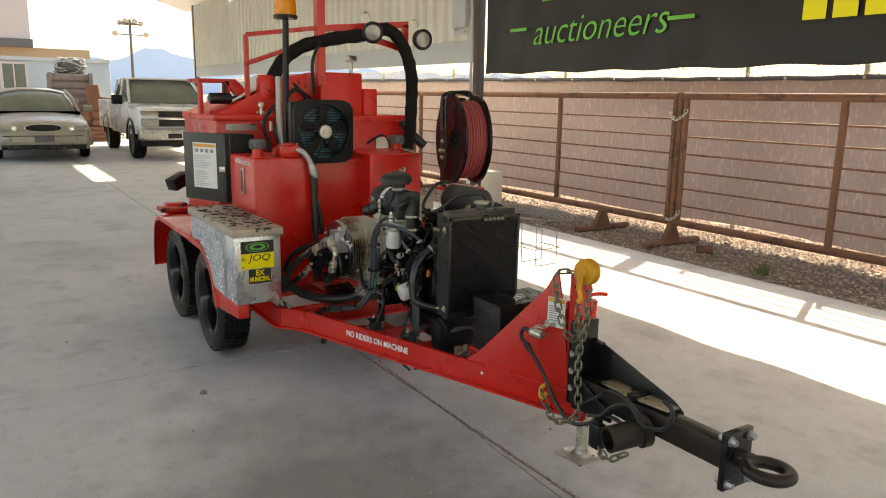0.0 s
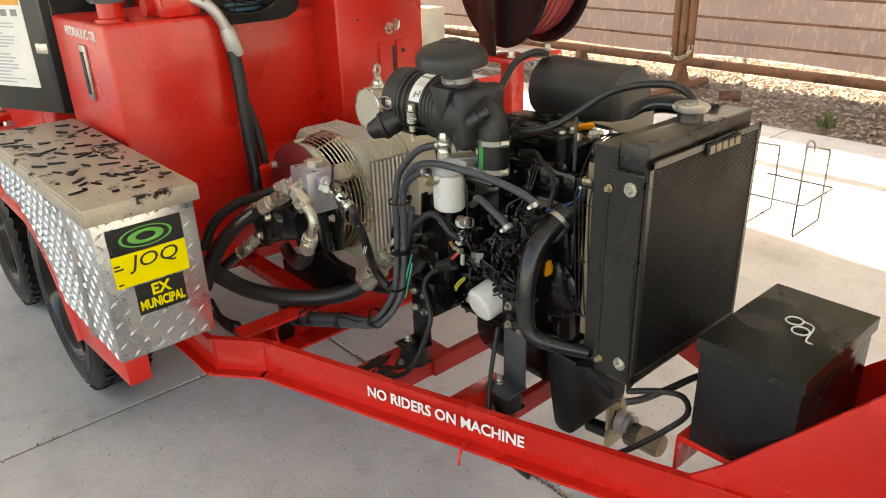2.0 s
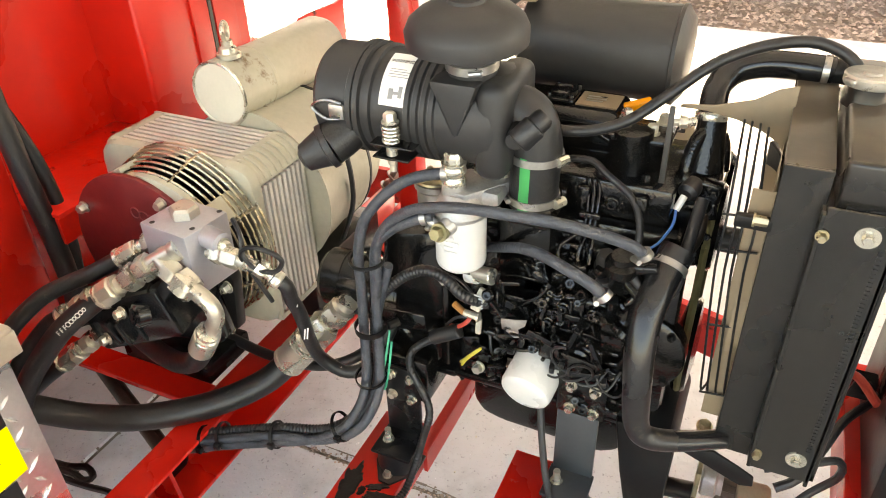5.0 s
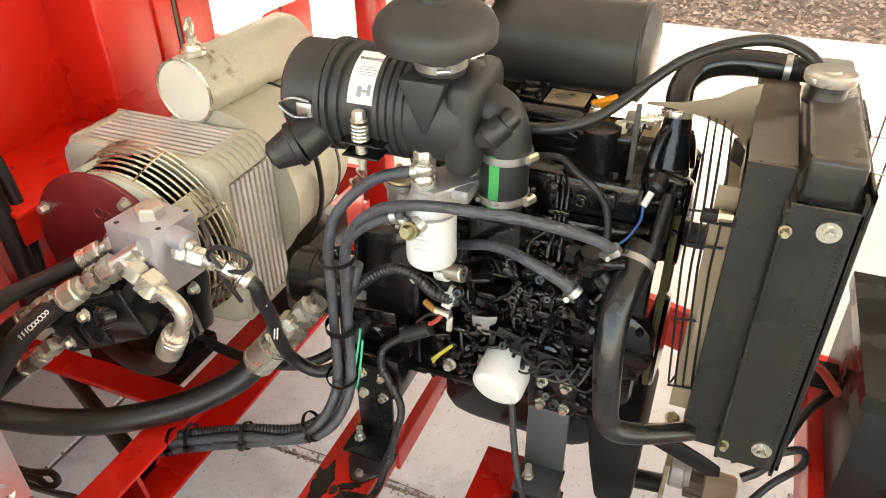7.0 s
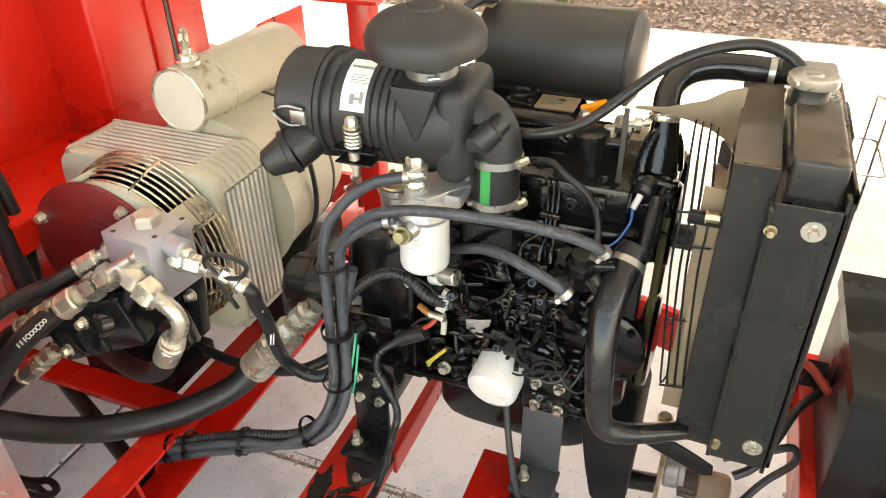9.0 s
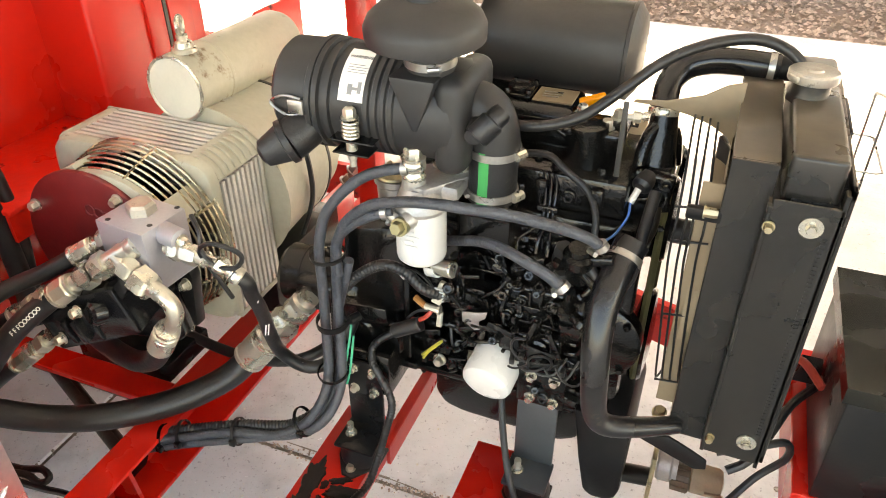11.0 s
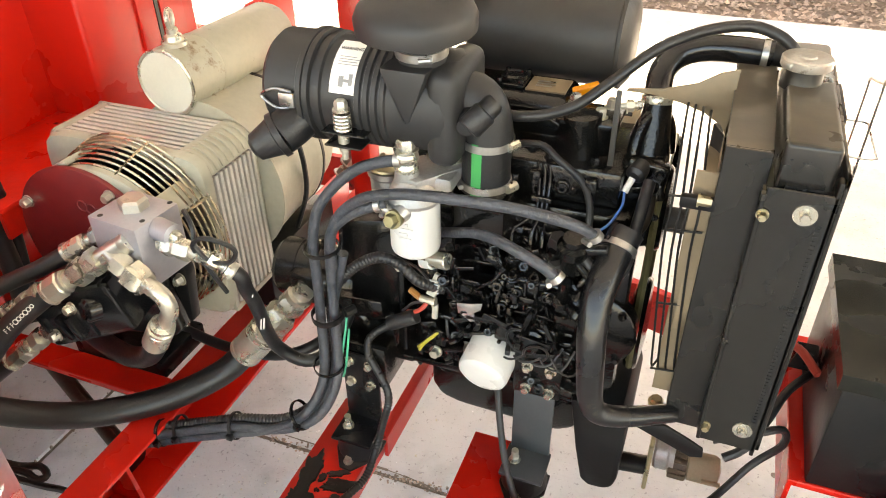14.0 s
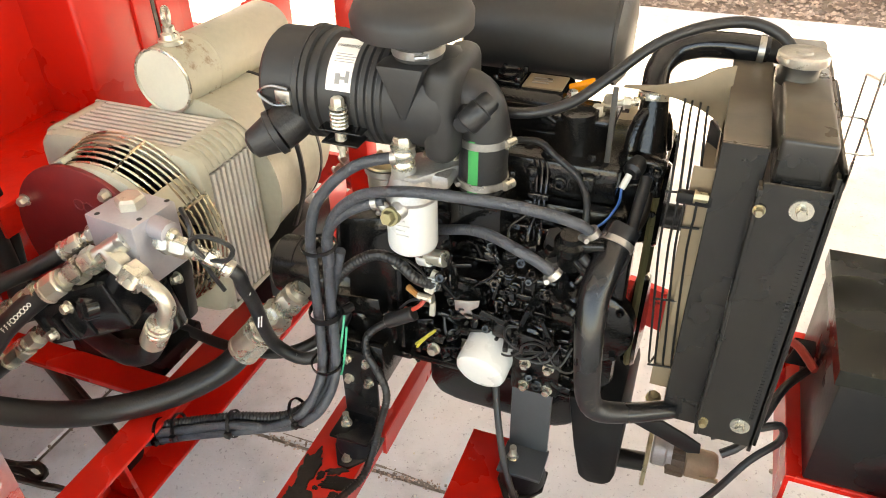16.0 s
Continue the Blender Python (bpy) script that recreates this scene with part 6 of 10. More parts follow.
prism(bm, [(0.60, 0.80), (0.60, 0.90), (0.66, 0.945), (0.74, 0.945), (0.90, 0.94), (0.90, 0.80)], "x", -1.45, -1.44, 0.002)
solid("bracket", bm, RED_GRIMY, "red bracket plates with chipped paint", "bracket")
bm = bmesh.new()
box(bm, (-1.50, 0.51, 0.81), (-1.40, 0.60, 0.86), 0.006)
solid("wood_block", bm, RUST_DARK, "dirty brown wooden block on the red bracket", "block")

CAP_GREY = material("dull_grey_motor_paint", (0.16, 0.16, 0.155), 0.5, 0.3, vary=0.15, scale=20)
# ---- control box ----
OLIVE_BLACK = material("dark_olive_paint", (0.028, 0.026, 0.018), 0.4, vary=0.2, scale=4, bump=0.05, dirt=(0.08, 0.065, 0.045), dirt_at=0.7)
ctrl = thing("control_box", "dark olive control box with printed instruction panel", "control box", (-2.25, -0.68, 0.95))
bm = bmesh.new()
box(bm, (-2.275, -0.70, 0.965), (-2.03, -0.50, 1.42), 0.006)
part("body", bm, BLACK_SATIN, ctrl)
# its door stands ajar
d_along, d_out = Vector((0.902, 0.432, 0)), Vector((0.432, -0.902, 0))
bm = bmesh.new()
turned_box(bm, (-2.24, -0.762, 1.19), (.47, .016, .465), (0, 0, 25.6), .004)
door = part("door", bm, OLIVE_BLACK, ctrl, "dark olive door standing ajar")
face = lambda u, z, o=0.0085: facing(Vector((-2.24, -0.762, z)) + d_along * u + d_out * o, d_along, d_out)
bm = bmesh.new()
plate(bm, face(-0.02, 1.20), 0.235, 0.31)
lab = part("instruction_label", bm, WHITE_LABEL, door, "white instruction panel")
bm = bmesh.new()
bars(bm, face(-0.02, 1.225, 0.0096), 0.21, 0.09, 8, seed=2)
bars(bm, face(-0.02, 1.11, 0.0096), 0.21, 0.11, 9, seed=3)
part("print", bm, SIDING_GREY, lab)
bm = bmesh.new()
for k in range(4):
    plate(bm, face(-0.095 + .05 * k, 1.30, 0.0096), 0.03, 0.022)
pieces("pictogram", bm, GREY_INK, lab)
bm = bmesh.new()
plate(bm, face(-0.02, 1.335, 0.0096), 0.22, 0.02)
part("band", bm, ORANGE_INK, lab)
bm = bmesh.new()
turned_box(bm, Vector((-2.24, -0.762, 1.185)) + d_along * .165 + d_out * .014, (.06, .02, .035), (0, 0, 25.6), .004)
part("latch", bm, ZINC, door, "zinc draw latch")
bm = bmesh.new()
cyl(bm, (-2.40, -0.62, 0.78), (-2.40, -0.62, 0.955), .012, n=8)
cyl(bm, (-2.02, -0.62, 0.78), (-2.02, -0.62, 0.955), .012, n=8)
box(bm, (-2.45, -0.70, 0.77), (-1.98, -0.55, 0.782))
part("stand", bm, RED_GRIMY, ctrl)
bm = bmesh.new()
turned_box(bm, (-2.70, -0.86, 1.05), (.10, .16, .09), (20, 0, 30), 0.01)
solid("rubber_flap", bm, BLACK, "black rubber flap sticking out beside the control box", "flap")

# ---- melter kettle ----
# the kettle and its mast are drawn at 1:1.089
DRAWN.append(Matrix.Translation((-0.257, 0.187, -0.150)) @ Matrix.Diagonal((1.089, 1.089, 1.089, 1)))
kettle = thing("melter_kettle", "large red insulated tar kettle with a tar-streaked sloping lid", "kettle", (-2.4, 0, 0.567))
bm = bmesh.new()
box(bm, (-2.70, -0.80, 0.567), (-1.86, 0.58, 1.53), 0.02, 3)
part("body", bm, RED, kettle)
bm = bmesh.new()
box(bm, (-2.71, -0.81, 1.515), (-1.845, 0.60, 1.555), 0.006)
part("top_rim", bm, RED_TAR, kettle)
bm = bmesh.new()
prism(bm, [(-0.80, 1.55), (-0.16, 1.55), (-0.16, 1.83), (-0.28, 1.81)], "x", -2.65, -1.90, 0.006)
part("sloping_lid", bm, RED_TAR, kettle, "sloping loading lid streaked with tar")
bm = bmesh.new()
prism(bm, [(-0.66, 1.635), (-0.28, 1.825), (-0.26, 1.84), (-0.66, 1.65)], "x", -2.6, -1.95)
part("lid_plate", bm, WHITE_LABEL, kettle, "pale top of the lid")
bm = bmesh.new()
box(bm, (-2.30, -0.86, 1.755), (-2.00, -0.70, 1.78), 0.004)
box(bm, (-2.05, -0.86, 1.555), (-2.00, -0.835, 1.77), 0.004)
box(bm, (-2.05, -0.70, 1.66), (-2.00, -0.66, 1.77), 0.004)
prism(bm, [(-0.72, 1.78), (-0.62, 1.78), (-0.47, 1.63), (-0.54, 1.60)], "x", -2.06, -2.00, 0.004)
prism(bm, [(-0.80, 1.575), (-0.48, 1.64), (-0.46, 1.62), (-0.78, 1.556)], "x", -2.03, -1.97, 0.004)
part("lid_frame", bm, RED_GRIMY, kettle)
bm = bmesh.new()
cyl(bm, (-1.99, -0.80, 1.655), (-1.99, -0.66, 1.655), .036, n=18, edge=.006)
cyl(bm, (-1.99, -0.66, 1.655), (-1.99, -0.57, 1.665), .016, n=12)
part("lid_cylinder", bm, BLACK, kettle, "black cylinder under the lid frame")
bm = bmesh.new()
box(bm, (-1.859, -0.74, 1.455), (-1.853, -0.54, 1.495))
part("name_plate", bm, STEEL, kettle)
bm = bmesh.new()
box(bm, (-2.25, -0.06, 1.45), (-1.92, 0.26, 1.845), 0.012)
box(bm, (-2.25, 0.26, 1.40), (-1.90, 0.37, 1.74), 0.012)
part("hatch_box", bm, RED_TAR, kettle, "tall red hatch box streaked with tar")
bm = bmesh.new()
cyl(bm, (-1.98, 0.20, 1.84), (-1.98, 0.20, 1.93), .014, n=10)
turned_box(bm, (-1.98, 0.20, 1.945), (.05, .075, .045), (0, 0, 20), .008)
part("temperature_gauge", bm, STEEL, kettle)
bm = bmesh.new()
box(bm, (-1.862, 0.46, 1.10), (-1.85, 0.57, 1.44))
part("side_panel", bm, RED, kettle)
bm = bmesh.new()
box(bm, (-1.852, 0.33, 1.22), (-1.846, 0.43, 1.40))
part("plate", bm, WHITE_LABEL, kettle, "pale data plate")

# hose mast over the kettle
mast = thing("hose_mast", "red tube mast that carries the heated hose and lamps", "mast", (-1.95, 0, 1.8))
bm = bmesh.new()
def bar(bm, a, b, w=0.022):
    d = Vector(b) - Vector(a)
    q = d.to_track_quat('Z', 'Y').to_matrix().to_4x4()
    tmp = bmesh.new()
    box(tmp, (-w, -w, 0), (w, w, d.length), 0.003, 1)
    bmesh.ops.transform(tmp, matrix=Matrix.Translation(a) @ q, verts=tmp.verts)
    return merge(bm, tmp)
bar(bm, (-1.92, -0.06, 1.75), (-1.92, -0.06, 2.45), 0.03)
part("upright", bm, RED, mast)
bm = bmesh.new()
bar(bm, (-1.92, -0.06, 2.13), (-1.92, 0.62, 2.20))
bar(bm, (-1.92, 0.60, 2.20), (-1.92, 0.60, 2.03))
bar(bm, (-1.92, 0.35, 2.08), (-1.92, 0.60, 2.02))
part("lamp_arm", bm, RED, mast)
bm = bmesh.new()
bar(bm, (-1.92, -0.57, 2.06), (-1.92, -0.06, 2.135), 0.014)
bar(bm, (-1.92, -0.57, 1.50), (-1.92, -0.57, 2.06), 0.014)
bar(bm, (-1.92, -0.57, 1.88), (-1.92, 0.02, 2.10), 0.014)
part("guard_rail", bm, RED, mast)
for k, (y, z) in enumerate(((0.30, 2.125), (0.68, 2.10))):
    lamp = thing("work_lamp", "round black work lamp on the red arm", "work lamp", (-1.82, y, z), "work lamps")
    d = Vector((1, -0.35 if k == 0 else -0.1, -0.12))
    bm = bmesh.new()
    lathe(bm, (-1.86, y, z), d, [(0, .02), (.01, .05), (.05, .072), (.08, .074), (.085, .066)], 28)
    part("housing", bm, BLACK, lamp)
    bm = bmesh.new()
    lathe(bm, Vector((-1.86, y, z)) + d.normalized() * .078, d, [(0, .066), (.008, .05), (.012, .001)], 28)
    part("lens", bm, LENS, lamp, "clear ribbed lens")
    bm = bmesh.new()
    tube(bm, [(-1.86, y, z + .07), (-1.88, y - .01, z + .13), (-1.90, y - .06, z + .12)], .008, 6)
    part("bracket", bm, ZINC, lamp)
beacon = thing("beacon", "amber warning beacon on a black pole", "beacon", (-1.72, -0.385, 1.3))
bm = bmesh.new()
cyl(bm, (-1.72, -0.39, 1.3), (-1.72, -0.375, 2.16), .02, n=12)
part("pole", bm, BLACK, beacon)
bm = bmesh.new()
lathe(bm, (-1.72, -0.375, 2.15), (0, 0, 1), [(0, .03), (.005, .075), (.025, .078), (.03, .068)], 24)
part("base", bm, BLACK, beacon)
bm = bmesh.new()
lathe(bm, (-1.72, -0.375, 2.175), (0, 0, 1), [(0, .068), (.01, .07), (.16, .062), (.18, .05), (.185, .01)], 24)
part("dome", bm, AMBER, beacon, "amber plastic dome")
for k, (mat, pts, r, lab) in enumerate(((WRAP, [(-1.95, -0.42, 1.66), (-1.93, -0.36, 1.86), (-1.92, -0.20, 2.0), (-1.90, 0.05, 2.07), (-1.85, 0.24, 2.10), (-1.83, 0.40, 2.15), (-1.82, 0.52, 2.06), (-1.82, 0.60, 1.86), (-1.78, 0.58, 1.6), (-1.75, 0.55, 1.42), (-1.74, 0.53, 1.32)], 0.042, "thick black sleeved tar hose arched over the kettle"),)):
    bm = bmesh.new()
    line = spline(pts, 0.05)
    rng = random.Random(9)
    sweep(bm, line, r, 12, 0.005)
    solid("tar_hose", bm, mat, lab, "hose")
for pts, r in (([(-1.90, -0.30, 1.5), (-1.86, -0.34, 1.62), (-1.84, -0.28, 1.72), (-1.86, -0.16, 1.66), (-1.88, -0.10, 1.55)], .014), ([(-1.88, -0.12, 1.70), (-1.86, -0.14, 1.9), (-1.88, -0.07, 2.05)], .012),
               ([(-1.84, -0.42, 1.62), (-1.84, -0.50, 1.50), (-1.84, -0.46, 1.36), (-1.80, -0.50, 1.30)], .012), ([(-1.84, -0.38, 1.60), (-1.83, -0.42, 1.46), (-1.82, -0.40, 1.35)], .012),
               ([(-1.95, -0.44, 1.76), (-1.92, -0.30, 1.78), (-1.9, -0.2, 1.70), (-1.92, -0.14, 1.60)], .014), ([(-1.87, 0.26, 1.35), (-1.80, 0.36, 1.42), (-1.80, 0.42, 1.34), (-1.84, 0.42, 1.30)], .008)):
    bm = bmesh.new()
    tube(bm, pts, r, 8)
    solid("hose", bm, RUBBER, "black hose looped beside the kettle", "hose", "kettle hoses")
bm = bmesh.new()
lathe(bm, (-1.93, -0.44, 1.66), (0, 0, 1), [(0, .06), (.03, .065), (.12, .065), (.15, .05)], 18)
solid("hose_swivel", bm, RED_TAR, "red hose swivel streaked with tar", "swivel")
bm = bmesh.new()
for (y, z) in ((-0.50, 1.55), (-0.44, 1.50), (-0.40, 1.46)):
    cyl(bm, (-1.87, y, z - .05), (-1.87, y, z + .06), .014, n=8)
    hexagon(bm, (-1.87, y, z + .06), (0, 0, 1), .02, .025, False)
    cyl(bm, (-1.87, y - .03, z + .02), (-1.87, y + .03, z + .02), .01, n=8)
solid("valve_group", bm, ZINC, "cluster of zinc valves and fittings", "valve")
bm = bmesh.new()
tube(bm, [(-1.80, -0.40, 1.80), (-1.79, -0.405, 1.66), (-1.78, -0.41, 1.56), (-1.77, -0.40, 1.40), (-1.76, -0.38, 1.30)], .022, 8)
solid("hose", bm, ALU, "grey hose end with metal crimps", "hose")
bm = bmesh.new()
tube(bm, [(-1.80, 0.52, 1.52), (-1.76, 0.58, 1.42), (-1.72, 0.66, 1.34)], .035, 10)
solid("wand_handle", bm, RUBBER, "dark grimy wand handle beside the kettle", "wand")

DRAWN.pop()

# ---- oil cooler with fan ----
cooler = thing("oil_cooler", "black electric fan on a teal-finned oil cooler", "oil cooler", (-1.62, -0.17, 1.27))
bm = bmesh.new()
box(bm, (-1.72, -0.38, 1.265), (-1.66, 0.04, 1.645), 0.012)
part("frame", bm, BLACK, cooler)
bm = bmesh.new()
for k in range(20):
    z = 1.285 + k * 0.018
    box(bm, (-1.668, -0.35, z), (-1.656, 0.01, z + 0.009))
part("fins", bm, BLUE_FAN, cooler, "teal finned core")
bm = bmesh.new()
loop_in = [(-0.17 + .178 * math.cos(2 * math.pi * k / 40), 1.455 + .178 * math.sin(2 * math.pi * k / 40)) for k in range(40)]
loop_out = []
for k in range(40):
    a_ = 2 * math.pi * k / 40
    q_ = .205 / (abs(math.cos(a_)) ** 6 + abs(math.sin(a_)) ** 6) ** (1 / 6)
    loop_out.append((-0.17 + q_ * math.cos(a_), 1.455 + q_ * math.sin(a_)))
layers = [[bm.verts.new((x_, *p_)) for p_ in lp] for x_, lp in ((-1.655, loop_out), (-1.600, loop_out), (-1.592, loop_in), (-1.650, loop_in))]
for a_, b_ in zip(layers, layers[1:] + layers[:1]):
    for k in range(40):
        bm.faces.new((a_[k], a_[(k + 1) % 40], b_[(k + 1) % 40], b_[k]))
part("shroud", bm, BLACK_SATIN, cooler, "black plastic fan shroud")
bm = bmesh.new()
c = Vector((-1.62, -0.17, 1.455))
ring(bm, c, (1, 0, 0), 0.185, 0.008, 40, 8)
for k in range(4):
    ring(bm, c + Vector((0.03, 0, 0)), (1, 0, 0), 0.07 + k * 0.035, 0.003, 36, 5)
for k in range(10):
    a = 2 * math.pi * k / 10
    cyl(bm, c + Vector((0.03, .05 * math.cos(a), .05 * math.sin(a))), c + Vector((0.02, .185 * math.cos(a), .185 * math.sin(a))), .003, n=5)
pieces("guard_wire", bm, BLACK, cooler, "round black wire guard", gap=-9)
bm = bmesh.new()
for k in range(5):
    a = 2 * math.pi * k / 5 + .3
    turned_box(bm, c + Vector((0.0, .115 * math.cos(a), .115 * math.sin(a))), (.006, .055, .13), (math.degrees(a) + 90, 0, 0), 0.003)
part("fan_blade", bm, BLACK_SATIN, cooler)
bm = bmesh.new()
lathe(bm, c + Vector((-.02, 0, 0)), (1, 0, 0), [(0, .045), (.05, .048), (.06, .042), (.062, .02), (.068, .018)], 24)
part("motor", bm, STEEL, cooler, "grey fan motor hub")

# ---- hose reel ----
reel = thing("hose_reel", "black hose reel wound with faded red hose on a maroon stand", "hose reel", (-0.99, 0.5, 0.5))
ax = Vector((0.22, 0.975, 0))
rc = Vector((-1.0, 0.51, 1.43))
def flange(o):
    bm = bmesh.new()
    lathe(bm, rc + ax * o, ax, [(0, .275), (.012, .28), (.014, .26), (.008, .25), (.012, .10), (.012, .03)], 48)
    part("flange", bm, BLACK, reel, "black pressed-steel flange")
flange(-0.085)
flange(0.075)
bm = bmesh.new()
for k in range(9):
    for j in range(3):
        ring(bm, rc + ax * (-0.066 + k * 0.0165), ax, 0.235 - 0.016 * j + 0.004 * math.sin(k * 2.1 + j), 0.0088, 44, 6)
pieces("hose_turn", bm, RED_HOSE, reel, "turn of faded red air hose", gap=-9)
bm = bmesh.new()
lathe(bm, rc + ax * -0.09, ax, [(0, .06), (.17, .06)], 20)
part("drum", bm, BLACK, reel)
bm = bmesh.new()
q = rc - ax * 0.125
q.z = 0.0
prism(bm, [(-0.045, 1.13), (0.045, 1.13), (0.05, 1.45), (0.03, 1.50), (-0.03, 1.50), (-0.05, 1.45)], "y", -0.006, 0.006, 0.002)
bmesh.ops.transform(bm, matrix=Matrix.Translation((q.x, q.y, 0)) @ Matrix.Rotation(math.atan2(-ax.x, ax.y), 4, 'Z'), verts=bm.verts)
part("side_arm", bm, RUST_DARK, reel, "dark arm with bolts")
bm = bmesh.new()
for (dx, dz) in ((0, 1.42), (-.02, 1.36), (.025, 1.36), (0, 1.32)):
    hexagon(bm, q + Vector((dx, -.007, dz)) - Vector((0, 0, 0)), -ax, .012, .014)
pieces("arm_bolt", bm, ZINC, reel)
bm = bmesh.new()
tube(bm, [q + Vector((-.02, 0, 1.48)), q + Vector((-.03, 0, 1.66)), q + Vector((-.02, .02, 1.71)), q + Vector((.02, .10, 1.72)), q + Vector((.04, .16, 1.70))], .012, 8)
tube(bm, [q + Vector((.02, 0, 1.48)), q + Vector((.02, 0, 1.68)), q + Vector((.03, .05, 1.72)), q + Vector((.05, .16, 1.72)), q + Vector((.045, .16, 1.66))], .008, 8)
lathe(bm, q + Vector((.02, .10, 1.66)), (0.2, -1, 0), [(-.03, .03), (.03, .03)], 14)
part("hose_guide", bm, BLACK, reel)
bm = bmesh.new()
tube(bm, [q + Vector((.03, .11, 1.66)), q + Vector((.05, .13, 1.60)), q + Vector((.06, .13, 1.5))], .009, 8)
part("hose_end", bm, RED_HOSE, reel)
bm = bmesh.new()
box(bm, (-1.12, 0.36, 1.115), (-0.90, 0.62, 1.132), 0.004)
box(bm, (-1.03, 0.45, 0.47), (-0.97, 0.51, 1.115), 0.006)
part("stand", bm, RED, reel, "red square-tube stand")
bm = bmesh.new()
for (x, y) in ((-0.93, 0.40), (-0.93, 0.58), (-1.09, 0.40)):
    hexagon(bm, (x, y, 1.132), (0, 0, 1), .012, .016)
pieces("stand_bolt", bm, ZINC, reel)


# ---- diesel engine ----
BELT = material("dusty_belt", (0.085, 0.075, 0.03), 0.6, vary=0.3, scale=30, bump=0.2)
TAN_CAST = material("tan_casting", (0.36, 0.29, 0.20), 0.55, 0.2, vary=0.15, scale=20, bump=0.1)
BRONZE = material("dull_bronze_casing", (0.13, 0.10, 0.075), 0.45, 0.3, vary=0.25, scale=25)
engine = thing("diesel_engine", "oily black three-cylinder diesel engine on red bearers", "engine", (-0.42, 0, 0.4))


def plug(bm, p, d, r, h=.008):
    """A round socket plug with a hexagon recess."""
    lathe(bm, p, d, [(0, r * 1.25), (h * .3, r * 1.25), (h * .4, r), (h, r), (h * 1.05, r * .9)], 18, cap=False)
    lathe(bm, Vector(p) + Vector(d).normalized() * h * .3, d, [(0, .0001), (0, r * .5), (h * .75, r * .55), (h * .75, r * .9)], 6, cap=False)
    return bm


def stud(bm, p, d, r, L):
    """A nut with the end of its stud standing out."""
    hexagon(bm, p, d, r, r * 1.1)
    cyl(bm, p, Vector(p) + Vector(d).normalized() * L, r * .5, n=10, edge=.001)
    return bm


OUT = (0, -1, 0)
bm = bmesh.new()
box(bm, (-0.595, -0.135, 0.545), (-0.215, 0.14, 0.945), 0.012, 2)
for k in range(4):
    x = -0.575 + k * 0.105
    box(bm, (x, -0.150, 0.60), (x + 0.014, -0.13, 0.92), 0.004)
box(bm, (-0.595, -0.156, 0.575), (-0.215, -0.13, 0.602), 0.006)
box(bm, (-0.56, -0.148, 0.885), (-0.23, -0.13, 0.905), 0.004)
for z in (0.832, 0.815, 0.798):
    box(bm, (-0.50, -0.153, z), (-0.405, -0.13, z + 0.007), 0.0025)
box(bm, (-0.505, -0.160, 0.79), (-0.495, -0.13, 0.93), 0.003)
box(bm, (-0.43, -0.158, 0.835), (-0.42, -0.13, 0.93), 0.003)
box(bm, (-0.575, -0.165, 0.61), (-0.50, -0.13, 0.665), 0.008)
box(bm, (-0.50, -0.155, 0.665), (-0.47, -0.13, 0.72), 0.006)
for k in range(6):
    box(bm, (-0.585 + k * .062, -0.161, .574), (-0.565 + k * .062, -0.15, .603), 0.003)
for x, z, r in ((-0.459, .852, .021), (-0.535, .875, .015), (-0.47, .915, .012), (-0.385, .87, .016), (-0.31, .72, .014), (-0.37, .62, .016), (-0.29, .63, .013)):
    lathe(bm, (x, -0.133, z), OUT, [(0, r * 1.5), (.010, r * 1.5), (.014, r * 1.2), (.016, r * 1.1)], 20)
block_ = part("block", bm, ENGINE, engine)
bm = bmesh.new()
for x, z, r in ((-0.459, .852, .019), (-0.535, .875, .013), (-0.47, .915, .010), (-0.385, .87, .014), (-0.31, .72, .012), (-0.37, .62, .014), (-0.29, .63, .011)):
    plug(bm, (x, -0.148, z), OUT, r)
pieces("core_plug", bm, ENGINE, block_)
bm = bmesh.new()
for x, z in ((-0.585, .64), (-0.585, .70), (-0.555, .83), (-0.51, .745), (-0.43, .775), (-0.43, .905), (-0.40, .72), (-0.36, .92), (-0.33, .61), (-0.26, .92), (-0.25, .64), (-0.48, .63)):
    hexagon(bm, (x, -0.148, z), OUT, .0085, .011)
for k in range(9):
    hexagon(bm, (-0.578 + k * .043, -0.153, .589), OUT, .006, .008)
pieces("block_bolt", bm, ENGINE, block_)
bm = bmesh.new()
box(bm, (-0.59, -0.115, 0.945), (-0.24, 0.13, 1.01), 0.01)
for k in range(4):
    box(bm, (-0.565 + k * 0.09, -0.13, 0.955), (-0.545 + k * 0.09, -0.11, 1.0), 0.005)
part("cylinder_head", bm, ENGINE, engine)
bm = bmesh.new()
tmp = bmesh.new()
box(tmp, (-0.60, -0.015, 1.0), (-0.352, 0.105, 1.072), 0.022, 4)
merge(bm, tmp)
box(bm, (-0.605, -0.02, 1.0), (-0.347, 0.11, 1.012), 0.004)
part("valve_cover", bm, ENGINE, engine, "glossy black valve cover")
bm = bmesh.new()
box(bm, (-0.435, 0.015, 1.072), (-0.366, 0.075, 1.0745))
badge = part("cover_plate", bm, TAN, engine, "tan embossed cover plate")
bm = bmesh.new()
bars(bm, facing((-0.40, 0.045, 1.0748), (1, 0.05, 0), (0, 0, 1)), 0.045, 0.03, 3, seed=6)
part("plate_print", bm, STEEL, badge)
bm = bmesh.new()
box(bm, (-0.488, 0.012, 1.07), (-0.438, 0.078, 1.079), 0.004)
lathe(bm, (-0.463, 0.045, 1.078), (0, 0, 1), [(0, .023), (.008, .023), (.010, .017), (.007, .015)], 20)
